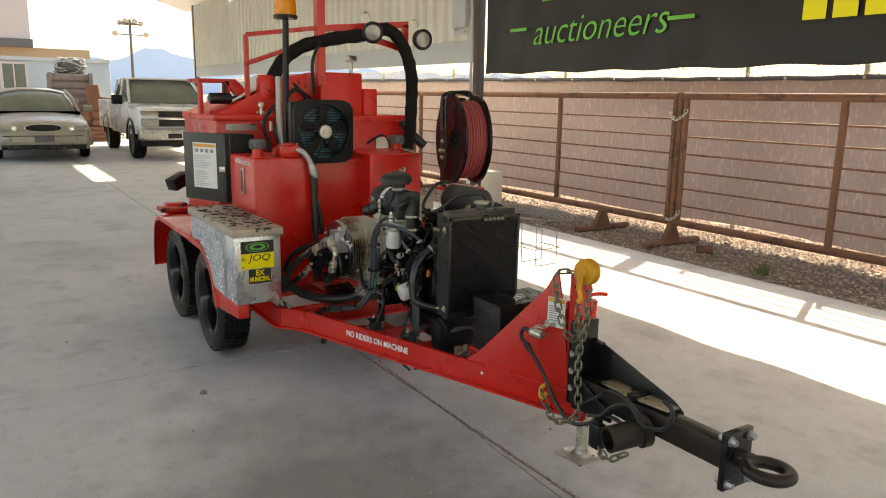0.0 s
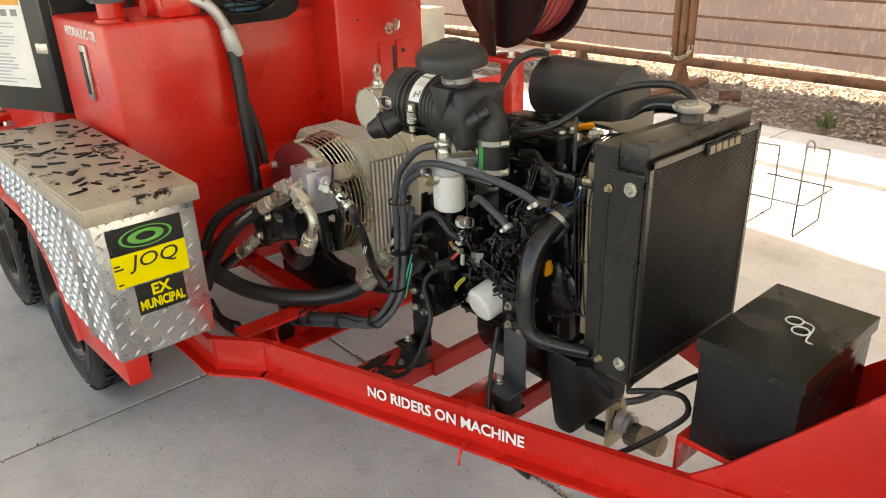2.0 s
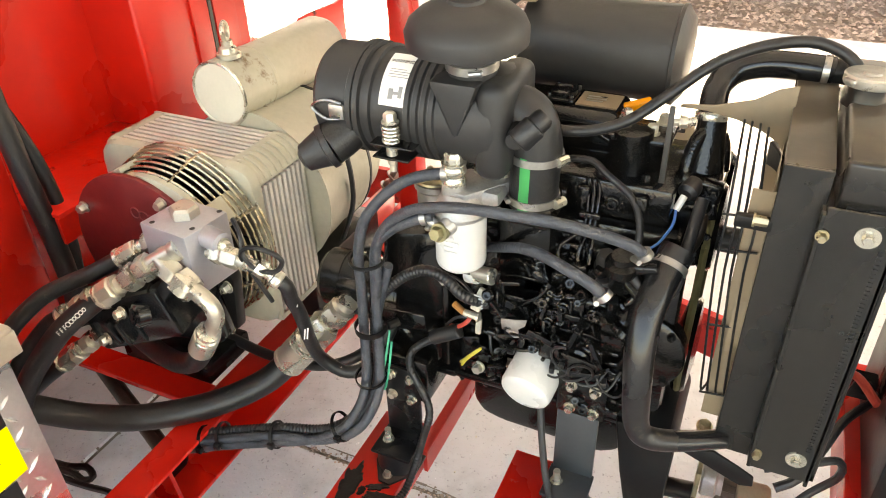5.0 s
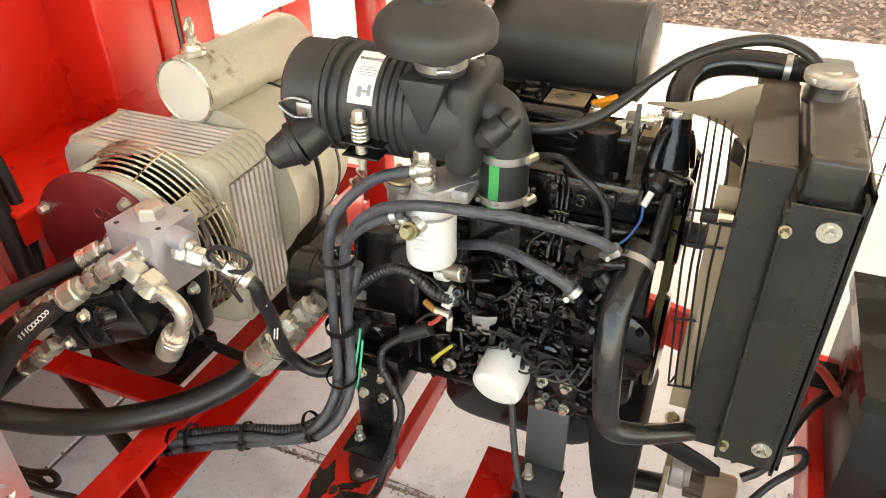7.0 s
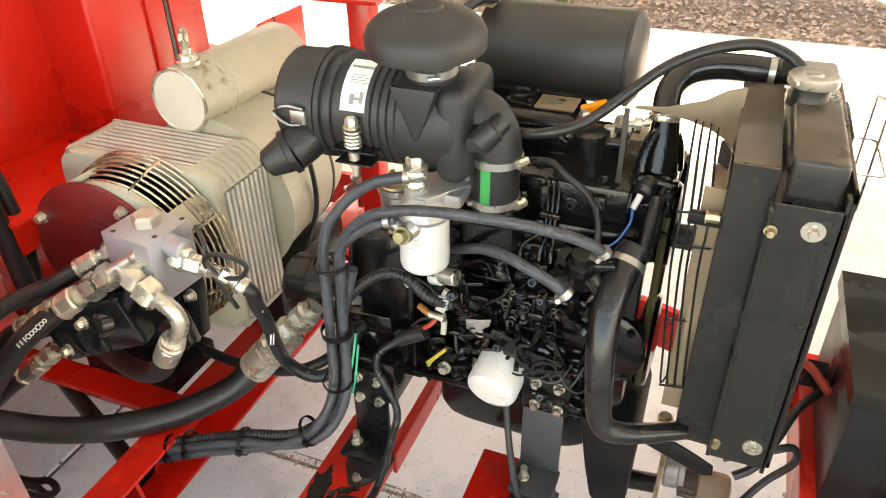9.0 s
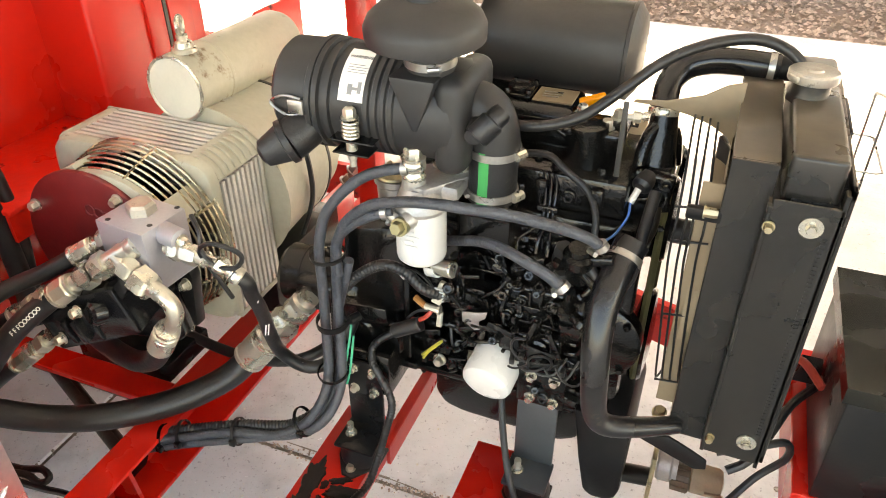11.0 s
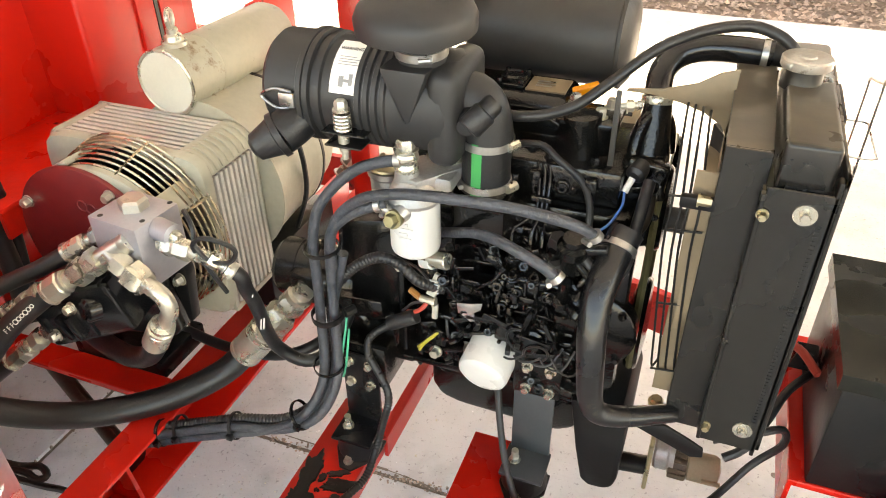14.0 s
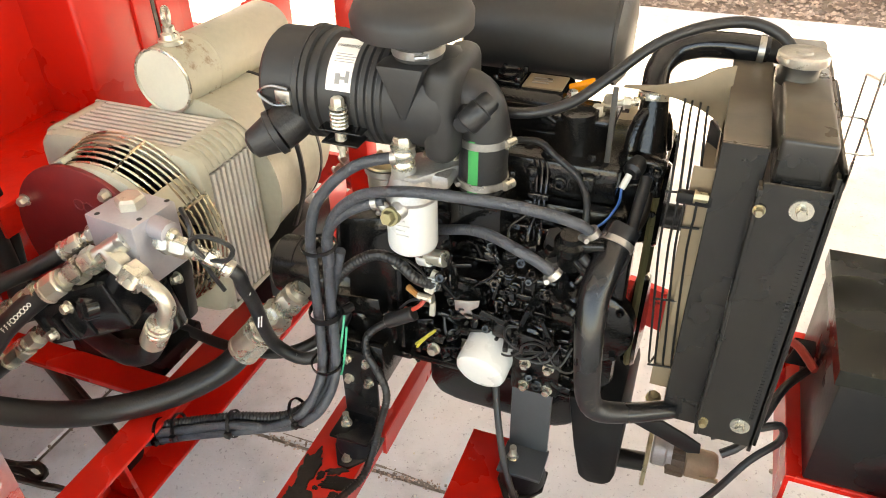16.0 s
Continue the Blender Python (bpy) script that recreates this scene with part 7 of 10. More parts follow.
for dx, dy in ((-.019, -.026), (.019, -.026), (-.019, .026), (.019, .026)):
    hexagon(bm, (-0.463 + dx, 0.045 + dy, 1.079), (0, 0, 1), .005, .006)
part("breather_flange", bm, ENGINE, engine)
bm = bmesh.new()
tube(bm, [(-0.47, -0.022, 1.035), (-0.43, -0.03, 1.05), (-0.385, -0.033, 1.05), (-0.356, -0.035, 1.035), (-0.348, -0.04, 1.0), (-0.348, -0.045, 0.96)], .0058, 12, .01)
part("breather_pipe", bm, ENGINE, engine)
bm = bmesh.new()
box(bm, (-0.585, -0.0185, 1.022), (-0.365, -0.014, 1.027), .001, 1)
box(bm, (-0.585, -0.0185, 1.052), (-0.365, -0.014, 1.057), .001, 1)
pieces("cover_rib", bm, ENGINE, engine)
# thermostat neck and front casting
bm = bmesh.new()
lathe(bm, (-0.315, -0.025, 0.93), (0, 0, 1), [(0, .055), (.02, .05), (.10, .047), (.118, .05), (.13, .05)], 28)
box(bm, (-0.362, -0.07, 1.055), (-0.262, 0.015, 1.068), 0.008)
box(bm, (-0.37, -0.08, 0.90), (-0.255, 0.03, 0.945), 0.01)
part("water_outlet", bm, ENGINE, engine)
bm = bmesh.new()
for x, y in ((-0.335, -0.05), (-0.295, -0.045), (-0.285, 0.0), (-0.345, 0.0)):
    hexagon(bm, (x, y, 1.068), (0, 0, 1), .0105, .013)
pieces("outlet_bolt", bm, ZINC, engine)
bm = bmesh.new()
cyl(bm, (-0.270, -0.03, 1.085), (-0.240, -0.028, 1.090), .0055, n=12)
hexagon(bm, (-0.258, -0.03, 1.087), (1, 0.05, .1), .0105, .010)
hexagon(bm, (-0.243, -0.028, 1.090), (1, 0.05, .1), .008, .007)
part("temperature_sender", bm, ZINC, engine)
bm = bmesh.new()
turned_box(bm, (-0.335, 0.035, 1.078), (0.046, 0.016, 0.016), (10, -15, 20), 0.004)
part("orange_connector", bm, AMBER, engine, "orange plastic connector")
bm = bmesh.new()
box(bm, (-0.269, -0.091, 0.90), (-0.2605, -0.087, 1.135), 0.0015)
part("lifting_strap", bm, MUFFLER, engine, "thin upright steel strap")
bm = bmesh.new()
tmp = bmesh.new()
box(tmp, (-0.250, -0.055, 0.90), (-0.180, 0.06, 1.01), 0.012, 3)
merge(bm, tmp)
turned_box(bm, (-0.21, -0.05, 0.985), (.066, .03, .05), (0, 8, 0), .006)
turned_box(bm, (-0.215, -0.062, 0.955), (.075, .012, .03), (0, -14, 0), .004)
tube(bm, [(-0.232, -0.04, 0.97), (-0.236, -0.035, 1.01), (-0.233, -0.02, 1.045), (-0.222, -0.005, 1.066), (-0.207, 0.01, 1.066), (-0.193, 0.01, 1.045), (-0.187, 0.01, 1.0)], .012, 14, .01)
lathe(bm, (-0.212, -0.012, 0.985), (-.03, 0.25, 1), [(0, .034), (.02, .031), (.06, .027), (.105, .022)], 28)
lathe(bm, (-0.20, -0.062, 0.972), (0, -1, 0.1), [(0, .014), (.006, .014), (.008, .009), (.006, .006)], 16)
lathe(bm, (-0.243, -0.045, 0.925), (-.3, -1, 0.1), [(0, .018), (.02, .018), (.022, .010), (.035, .010)], 16)
for (x, z) in ((-.240, .915), (-.185, .92), (-.242, 1.0), (-.188, .995), (-.205, .935)):
    hexagon(bm, (x, -.064, z), (0, -1, 0), .007, .009)
box(bm, (-0.262, -0.075, 0.86), (-0.19, 0.03, 0.905), .008)
part("water_pump", bm, ENGINE, engine, "black water pump and thermostat housing")
bm = bmesh.new()
lathe(bm, (-0.218, -0.055, 1.002), (-.25, -.85, -.25), [(0, .014), (.012, .016), (.026, .016), (.032, .010)], 16)
part("temperature_switch", bm, RUBBER, engine, "rubber-capped switch")
bm = bmesh.new()
cyl(bm, (-0.228, -0.086, 0.993), (-0.236, -0.10, 0.974), .0055, n=10)
part("wire_terminal", bm, WHITE_LABEL, engine)
bm = bmesh.new()
tube(bm, [(-0.197, -0.065, 0.955), (-0.196, -0.08, 0.935), (-0.20, -0.095, 0.917), (-0.212, -0.12, 0.905), (-0.222, -0.15, 0.90)], .0085, 14, .01)
part("bypass_pipe", bm, RUST_DARK, engine, "brown bypass pipe")
bm = bmesh.new()
lathe(bm, (-0.308, 0.11, 0.985), (1, 0, 0), [(0, .02), (.004, .036), (.04, .042), (.045, .042), (.07, .038), (.074, .02)], 30)
alt = part("alternator", bm, TAN_CAST, engine, "tan alternator with cooling slots")
bm = bmesh.new()
for k in range(12):
    a = 2 * math.pi * k / 12
    turned_box(bm, (-0.272, 0.11 + .041 * math.cos(a), 0.985 + .041 * math.sin(a)), (.024, .004, .008), (math.degrees(a), 0, 0), .001)
pieces("cooling_slot", bm, BLACK, alt)
bm = bmesh.new()
lathe(bm, (-0.215, -0.012, 1.000), (-.03, 0.28, 1), [(0.084, .0245), (.086, .0255), (.094, .0255), (.096, .0245)], 28)
part("hose_clamp", bm, ZINC, engine)
# pulleys, belt and fan
fan_c = Vector((-0.125, 0.0, 0.88))
bm = bmesh.new()
lathe(bm, (-0.205, 0.0, 0.90), (1, 0, 0), [(0, .035), (.01, .07), (.016, .075), (.022, .068), (.028, .075), (.034, .07), (.04, .03)], 32)
lathe(bm, (-0.205, -0.02, 0.66), (1, 0, 0), [(0, .035), (.01, .085), (.016, .09), (.022, .082), (.028, .09), (.034, .085), (.04, .03)], 36)
lathe(bm, (-0.205, 0.14, 0.93), (1, 0, 0), [(0, .02), (.01, .035), (.016, .038), (.022, .032), (.028, .038), (.034, .034)], 24)
pieces("pulley", bm, ENGINE, engine)
bm = bmesh.new()
pts = [(-0.184, y, z) for y, z in ((-.072, .90), (-.05, .955), (0, .975), (.07, .97), (.14, .97), (.175, .935), (.15, .90), (.09, .75), (.065, .64), (.02, .58), (-.04, .575), (-.095, .62), (-.105, .68), (-.088, .80))]
sweep(bm, spline(pts + [pts[0]], .02), .007, 6)
part("fan_belt", bm, BELT, engine, "dusty yellowish fan belt")
bm = bmesh.new()
lathe(bm, fan_c + Vector((-0.045, 0, 0)), (1, 0, 0), [(0, .022), (.04, .022), (.045, .035), (.07, .035), (.075, .025)], 20)
part("fan_hub", bm, PLASTIC, engine)
bm = bmesh.new()
for k in range(7):
    a = 2 * math.pi * k / 7 + .2
    tmp = bmesh.new()
    box(tmp, (-.002, -.035, .03), (.002, .035, .185), .001, 1)
    bmesh.ops.transform(tmp, matrix=Matrix.Translation(fan_c + Vector((.018, 0, 0))) @ Matrix.Rotation(a, 4, 'X') @ Matrix.Rotation(.5, 4, 'Z'), verts=tmp.verts)
    merge(bm, tmp)
pieces("fan_blade", bm, PLASTIC, engine, "black plastic fan blade", gap=-9)
# oil pan
bm = bmesh.new()
prism(bm, [(-0.565, 0.545), (-0.565, 0.47), (-0.545, 0.435), (-0.50, 0.425), (-0.30, 0.42), (-0.265, 0.44), (-0.235, 0.50), (-0.235, 0.545)], "y", -0.125, 0.12, 0.014)
box(bm, (-0.60, -0.15, 0.54), (-0.21, 0.15, 0.556), 0.004)
for k in range(8):
    hexagon(bm, (-0.58 + k * 0.05, -0.142, 0.54), (0, 0, -1), .006, .008)
part("oil_pan", bm, ENGINE, engine, "black oil pan")
# flywheel housing and hydraulic pump
bm = bmesh.new()
pts = [(0.17 * math.cos(a) * 1.0, 0.695 + 0.18 * math.sin(a)) for a in [math.pi / 8 + k * math.pi / 4 for k in range(8)]]
prism(bm, pts, "x", -0.66, -0.595, 0.01)
lathe(bm, (-0.66, 0, 0.70), (-1, 0, 0), [(0, .155), (.03, .15), (.08, .11), (.10, .09)], 32)
for k in range(10):
    a = 2 * math.pi * k / 10
    hexagon(bm, (-0.66, .165 * math.cos(a), .695 + .172 * math.sin(a)), (-1, 0, 0), .009, .012)
tmp = bmesh.new()
box(tmp, (-0.72, -0.165, 0.735), (-0.60, -0.08, 0.845), 0.022, 3)
merge(bm, tmp)
turned_box(bm, (-0.675, -0.175, 0.700), (.11, .07, .044), (0, -6, 0), .008)
tmp = bmesh.new()
prism(tmp, [(-0.722, 0.72), (-0.726, 0.80), (-0.700, 0.868), (-0.62, 0.885), (-0.596, 0.86), (-0.596, 0.70), (-0.64, 0.672)], "y", -0.178, -0.06, 0.016)
merge(bm, tmp)
tmp = bmesh.new()
box(tmp, (-0.725, -0.195, 0.605), (-0.60, -0.10, 0.690), 0.014, 3)
merge(bm, tmp)
prism(bm, [(-0.713, 0.75), (-0.705, 0.87), (-0.695, 0.873), (-0.703, 0.75)], "y", -0.192, -0.17, .004)
lathe(bm, (-0.645, -0.204, 0.704), OUT, [(0, .010), (.003, .010), (.003, .006), (-.004, .006)], 16, cap=False)
lathe(bm, (-0.690, -0.17, 0.648), OUT, [(0, .034), (.026, .034), (.030, .028), (.024, .024), (.024, .001)], 30)
for (x, z, w, h) in ((-.72, .65, .02, .09), (-.60, .70, .014, .20), (-.665, .60, .012, .10), (-.625, .58, .05, .016)):
    box(bm, (x, -.185, z - h / 2), (x + w, -.14, z + h / 2), .004)
for k in range(4):
    turned_box(bm, (-.69 + .025 * k, -.165, .80 + .012 * k), (.006, .02, .07), (0, 20, 0), .002)
part("bell_housing", bm, ENGINE, engine, "cast black bell housing")
pump = bmesh.new()
lathe(pump, (-0.70, -0.105, 0.692), (-1, -0.08, -0.02), [(0, .085), (.022, .085), (.026, .054), (.095, .054), (.098, .0585), (.132, .0585), (.133, .0565), (.136, .0565), (.137, .0585), (.176, .0585), (.186, .050), (.187, .01)], 40)
tmp = bmesh.new()
box(tmp, (-0.835, -0.185, 0.655), (-0.745, -0.10, 0.725), 0.012, 3)
merge(pump, tmp)
hexagon(pump, (-0.79, -0.10, 0.75), (0, -.3, 1), .010, .012)
part("hydraulic_pump", pump, ENGINE, engine, "round black hydraulic pump")
# starter and low accessories
STARTER_X = (1, 0, .03)
bm = bmesh.new()
cyl(bm, (-0.20, -0.06, 0.312), (-0.112, -0.06, 0.325), .020, n=18, edge=.003)
part("starter_nose", bm, BLACK, engine, "black starter nose housing")
bm = bmesh.new()
lathe(bm, (-0.106, -0.06, 0.374), STARTER_X, [(0, .030), (.004, .033), (.026, .033), (.030, .028), (.040, .028)], 28)
part("solenoid_case", bm, ALU, engine, "bright starter solenoid")
bm = bmesh.new()
lathe(bm, (-0.076, -0.06, 0.352), STARTER_X, [(0, .018), (.002, .029), (.036, .029), (.038, .024)], 28)
for k in range(14):
    a = 2 * math.pi * k / 14
    turned_box(bm, (-0.057, -0.06 + .029 * math.cos(a), 0.353 + .029 * math.sin(a)), (.032, .004, .003), (math.degrees(a), 0, 0), .001)
part("starter_coil", bm, BRONZE, engine, "dark copper-brown winding band", kind="stuff")
bm = bmesh.new()
lathe(bm, (-0.040, -0.06, 0.360), STARTER_X, [(0, .024), (.003, .0305), (.052, .0305), (.060, .026), (.064, .008)], 30)
cyl(bm, (-0.01, -0.091, 0.358), (0.025, -0.091, 0.36), .005, n=8)
part("starter_motor", bm, TAN_CAST, engine, "dull tan-grey starter motor")
bm = bmesh.new()
box(bm, (-0.117, -0.105, 0.302), (-0.108, -0.025, 0.428), 0.003)
part("starter_bracket", bm, BRASS, engine)
bm = bmesh.new()
prism(bm, [(-0.151, 0.579), (-0.102, 0.599), (-0.060, 0.580), (-0.034, 0.566), (-0.032, 0.546), (-0.052, 0.540)], "y", -0.204, -0.198, 0.002)
part("lower_stay", bm, BLACK_SATIN, engine, "black stay plate under the radiator")
bm = bmesh.new()
tmp = bmesh.new()
prism(tmp, [(-0.272, 0.560), (-0.176, 0.560), (-0.164, 0.52), (-0.165, 0.376), (-0.170, 0.352), (-0.185, 0.338), (-0.218, 0.334), (-0.236, 0.350), (-0.252, 0.43)], "y", -0.162, 0.05, 0.008)
merge(bm, tmp)
part("front_guard", bm, BLACK_SATIN, engine, "folded black guard plate")
# engine mounts
def mount(x, y, strap, lab, rise=0.0):
    """A rubber mount on its bearer, with the folded bracket that stands on it and bolts to the engine."""
    bm = bmesh.new()
    prism(bm, [(x - .044, y + .028), (x - .044, y - .018), (x - .016, y - .062), (x + .008, y - .064), (x + .044, y - .018), (x + .044, y + .028)], "z", 0.398, 0.405, 0.002)
    lathe(bm, (x, y, 0.404), (0, 0, 1), [(0, .043), (.012, .044), (.030, .037), (.044, .036)], 28)
    m = part("engine_mount", bm, RUBBER, engine, "black rubber engine mount")
    bm = bmesh.new()
    hexagon(bm, (x - .02, y - .004, 0.457), (0, 0, 1), .0098, .011)
    cyl(bm, (x - .02, y - .004, 0.465), (x - .02, y - .004, 0.485), .0065, n=10)
    hexagon(bm, (x - .004, y - 0.046, 0.405), (0, 0, 1), .0085, .010)
    pieces("mount_bolt", bm, ZINC, m)
    bm = bmesh.new()
    box(bm, (x - 0.041, y - 0.040, 0.448), (x + 0.041, y + 0.036, 0.456), 0.003)
    box(bm, (x - 0.037, y + 0.028, 0.450), (x + 0.037, y + 0.036, 0.620), 0.003)
    b = part("mount_bracket", bm, strap, engine, lab)
    bm = bmesh.new()
    if rise:
        box(bm, (x - 0.040, y + 0.024, 0.606), (x + 0.046, -0.135, 0.700), 0.005)
    else:
        box(bm, (x - 0.048, y + 0.0365, 0.540), (x + 0.050, -0.135, 0.640), 0.006)
    part("mount_plate", bm, ENGINE, engine, "cast foot behind the mount bracket")
    bm = bmesh.new()
    for dx in (-0.0205, 0.0205):
        for z in (0.552, 0.603):
            hexagon(bm, (x + dx + rise * .08, y + (0.024 if rise else 0.028), z + rise), (0, -1, 0), .0088, .010)
    pieces("bracket_bolt", bm, ZINC, b)
mount(-0.657, -0.278, BLACK, "black mount bracket")
GREY_PLATE = material("plain_grey_plate", (0.045, 0.05, 0.055), 0.4, vary=0.15, scale=12)
mount(-0.328, -0.245, GREY_PLATE, "grey mount bracket", 0.070)
bm = bmesh.new()
for (x, y, z) in ((-0.72, -0.196, 0.625), (-0.475, -0.16, 0.625)):
    hexagon(bm, (x, y, z), (0, -1, 0), .0105, .013)
pieces("bell_bolt", bm, ZINC, engine)

# injection pump and its clutter on the near side
bm = bmesh.new()
tmp = bmesh.new()
box(tmp, (-0.415, -0.205, 0.765), (-0.285, -0.135, 0.845), 0.008, 3)
merge(bm, tmp)
ip = part("injection_pump", bm, ENGINE, engine, "oily black injection pump")
bm = bmesh.new()
box(bm, (-0.495, -0.19, 0.735), (-0.415, -0.135, 0.805), 0.005)
box(bm, (-0.488, -0.195, 0.745), (-0.422, -0.185, 0.796), 0.003)
box(bm, (-0.47, -0.20, 0.70), (-0.30, -0.14, 0.75), 0.006)
box(bm, (-0.405, -0.216, 0.80), (-0.295, -0.20, 0.815), 0.003)
box(bm, (-0.405, -0.213, 0.775), (-0.295, -0.20, 0.783), 0.002)
for k in range(6):
    box(bm, (-0.40 + k * .019, -0.212, 0.77), (-0.394 + k * .019, -0.20, 0.84), 0.002)
box(bm, (-0.50, -0.20, 0.775), (-0.475, -0.14, 0.84), 0.006)
pieces("pump_casting", bm, ENGINE, ip, gap=-9)
for k in range(3):
    x = -0.388 + k * 0.033
    bm = bmesh.new()
    lathe(bm, (x, -0.178, 0.842), (0, -.12, 1), [(0, .0165), (.010, .0165), (.012, .012), (.030, .012), (.032, .010), (.052, .010), (.054, .006)], 16)
    hexagon(bm, (x, -0.1805, 0.858), (0, -.12, 1), .0145, .012, False)
    hexagon(bm, (x, -0.1835, 0.884), (0, -.12, 1), .0115, .013, False)
    part("delivery_valve", bm, ENGINE, ip)
bm = bmesh.new()
for k in range(5):
    plug(bm, (-0.393 + k * 0.024, -0.213, 0.8265 if k % 2 else 0.790), OUT, .008, .010)
for (x, y, z) in ((-.381, -.205, .842), (-.345, -.205, .845), (-.298, -.20, .848)):
    plug(bm, (x, y, z), (0, -.6, 1), .009, .012)
pieces("pump_plug", bm, ENGINE, ip)
bm = bmesh.new()
for (x, z) in ((-.483, .75), (-.427, .75), (-.483, .791), (-.427, .791)):
    hexagon(bm, (x, -.195, z), OUT, .0065, .008)
for k in range(6):
    hexagon(bm, (-0.462 + k * .031, -.20, .712), OUT, .0065, .009)
pieces("pump_bolt", bm, ENGINE, ip)
bm = bmesh.new()
for (x, y, z) in ((-0.319, -0.165, 0.885), (-0.314, -0.185, 0.852)):
    lathe(bm, (x, y, z), (0, -.2, 1), [(0, .019), (.008, .019), (.010, .016)], 18)
    hexagon(bm, (x, y - .002, z + .01), (0, -.2, 1), .0165, .022, False)
pieces("hex_cap", bm, PLASTIC, engine)
bm = bmesh.new()
lathe(bm, (-0.296, -0.212, 0.79), (0, -.15, 1), [(0, .016), (.012, .016), (.014, .021), (.022, .021), (.024, .014), (.036, .014), (.038, .019), (.046, .019), (.048, .012)], 18)
cyl(bm, (-0.296, -0.215, 0.835), (-0.293, -0.225, 0.872), .009, n=12)
cyl(bm, (-0.296, -0.215, 0.825), (-0.27, -0.235, 0.822), .009, n=12, edge=.002)
hexagon(bm, (-0.27, -0.234, 0.822), (.75, -.6, -.1), .012, .010)
part("fuel_banjo", bm, ENGINE, engine)
bm = bmesh.new()
lathe(bm, (-0.30, -0.175, 0.80), (1, 0, 0), [(0, .055), (.03, .055), (.035, .045), (.05, .045)], 24)
lathe(bm, (-0.25, -0.14, 0.74), (0, -1, 0), [(0, .075), (.03, .075), (.036, .066)], 30)
for k in range(8):
    a = 2 * math.pi * k / 8
    hexagon(bm, (-0.25 + .067 * math.cos(a), -0.172, 0.74 + .067 * math.sin(a)), (0, -1, 0), .007, .008)
box(bm, (-0.245, -0.16, 0.60), (-0.20, -0.12, 0.90), 0.012)
part("timing_cover", bm, ENGINE, engine, "black timing gear cover")
bm = bmesh.new()
lathe(bm, (-0.268, -0.178, 0.796), (0, -1, 0.1), [(0, .026), (.012, .028), (.02, .024), (.022, .01)], 20)
part("oil_filler_cap", bm, AMBER, engine, "faded orange oil filler cap")
rng = random.Random(31)
bm = bmesh.new()
# governor housing below the pump
tmp = bmesh.new()
box(tmp, (-0.385, -0.225, 0.695), (-0.295, -0.15, 0.765), 0.010, 3)
merge(bm, tmp)
turned_box(bm, (-0.375, -0.222, 0.742), (.05, .024, .035), (0, 14, 6), .005)
turned_box(bm, (-0.32, -0.232, 0.715), (.05, .02, .022), (0, -8, 5), .003)
lathe(bm, (-0.335, -0.222, 0.742), OUT, [(0, .020), (.010, .020), (.013, .015), (.024, .014), (.026, .008)], 18)
gov = part("governor", bm, ENGINE, engine, "oily black governor housing")
bm = bmesh.new()
box(bm, (-0.455, -0.228, 0.752), (-0.40, -0.222, 0.762), 0.002)
turned_box(bm, (-0.395, -0.235, 0.768), (.055, .005, .012), (0, 25, 10), 0.002)
turned_box(bm, (-0.345, -0.238, 0.785), (.009, .005, .06), (0, 18, 0), 0.002)
turned_box(bm, (-0.305, -0.240, 0.765), (.008, .005, .07), (0, -24, 0), 0.002)
turned_box(bm, (-0.33, -0.244, 0.752), (.06, .004, .009), (0, 8, 0), 0.001)
pieces("governor_lever", bm, ENGINE, gov)
bm = bmesh.new()
for (x, z) in ((-.40, .757), (-.373, .781), (-.337, .81), (-.352, .76), (-.318, .792), (-.293, .738), (-.36, .748), (-.303, .755)):
    stud(bm, (x, -.238, z), OUT, .006, .012)
pieces("pivot_nut", bm, ENGINE, gov)
bm = bmesh.new()
ring(bm, (-0.352, -0.243, 0.745), (.2, 1, .1), .026, .0022, 30, 6, 20, 250)
ring(bm, (-0.325, -0.246, 0.728), (-.2, 1, .2), .020, .0022, 28, 6, 150, 260)
for k in range(5):
    x = -.385 + .02 * k
    tube(bm, [(x, -.235, .695 + .008 * k), (x + .02, -.247, .705), (x + .045, -.243, .722 - .006 * k), (x + .06, -.225, .735)], .0020, 6, .01)
pieces("governor_wire", bm, RUBBER, gov, gap=-.02)
bm = bmesh.new()
for k in range(7):
    turned_box(bm, (-.375 + k * .0145, -.236 + .004 * (k % 3), .712 + .011 * (k % 2)), (.009, .014, .012), (10, 12 * (k % 3), 8), .002)
pieces("terminal_block", bm, PLASTIC, gov, gap=-.01)
# small pipes, unions and clips between pump and block
for pts, r in (([(-.40, -.19, .84), (-.42, -.185, .868), (-.46, -.175, .87), (-.49, -.165, .85)], .0045), ([(-.49, -.19, .72), (-.46, -.215, .715), (-.42, -.22, .725), (-.40, -.215, .75)], .004),
               ([(-.285, -.20, .84), (-.268, -.195, .86), (-.262, -.175, .89), (-.268, -.15, .91)], .005), ([(-.55, -.155, .68), (-.53, -.175, .70), (-.50, -.18, .70), (-.47, -.19, .69)], .0055),
               ([(-.47, -.165, .88), (-.455, -.175, .905), (-.42, -.175, .915), (-.38, -.165, .91)], .004), ([(-.445, -.205, .80), (-.43, -.215, .82), (-.41, -.212, .835), (-.395, -.205, .86)], .0035)):
    bm = bmesh.new()
    tube(bm, pts, r, 10, .008)
    for q, w in ((pts[0], pts[1]), (pts[-1], pts[-2])):
        hexagon(bm, q, Vector(w) - Vector(q), r * 2.0, r * 2.4, False)
    part("fuel_pipe", bm, ENGINE, engine)
bm = bmesh.new()
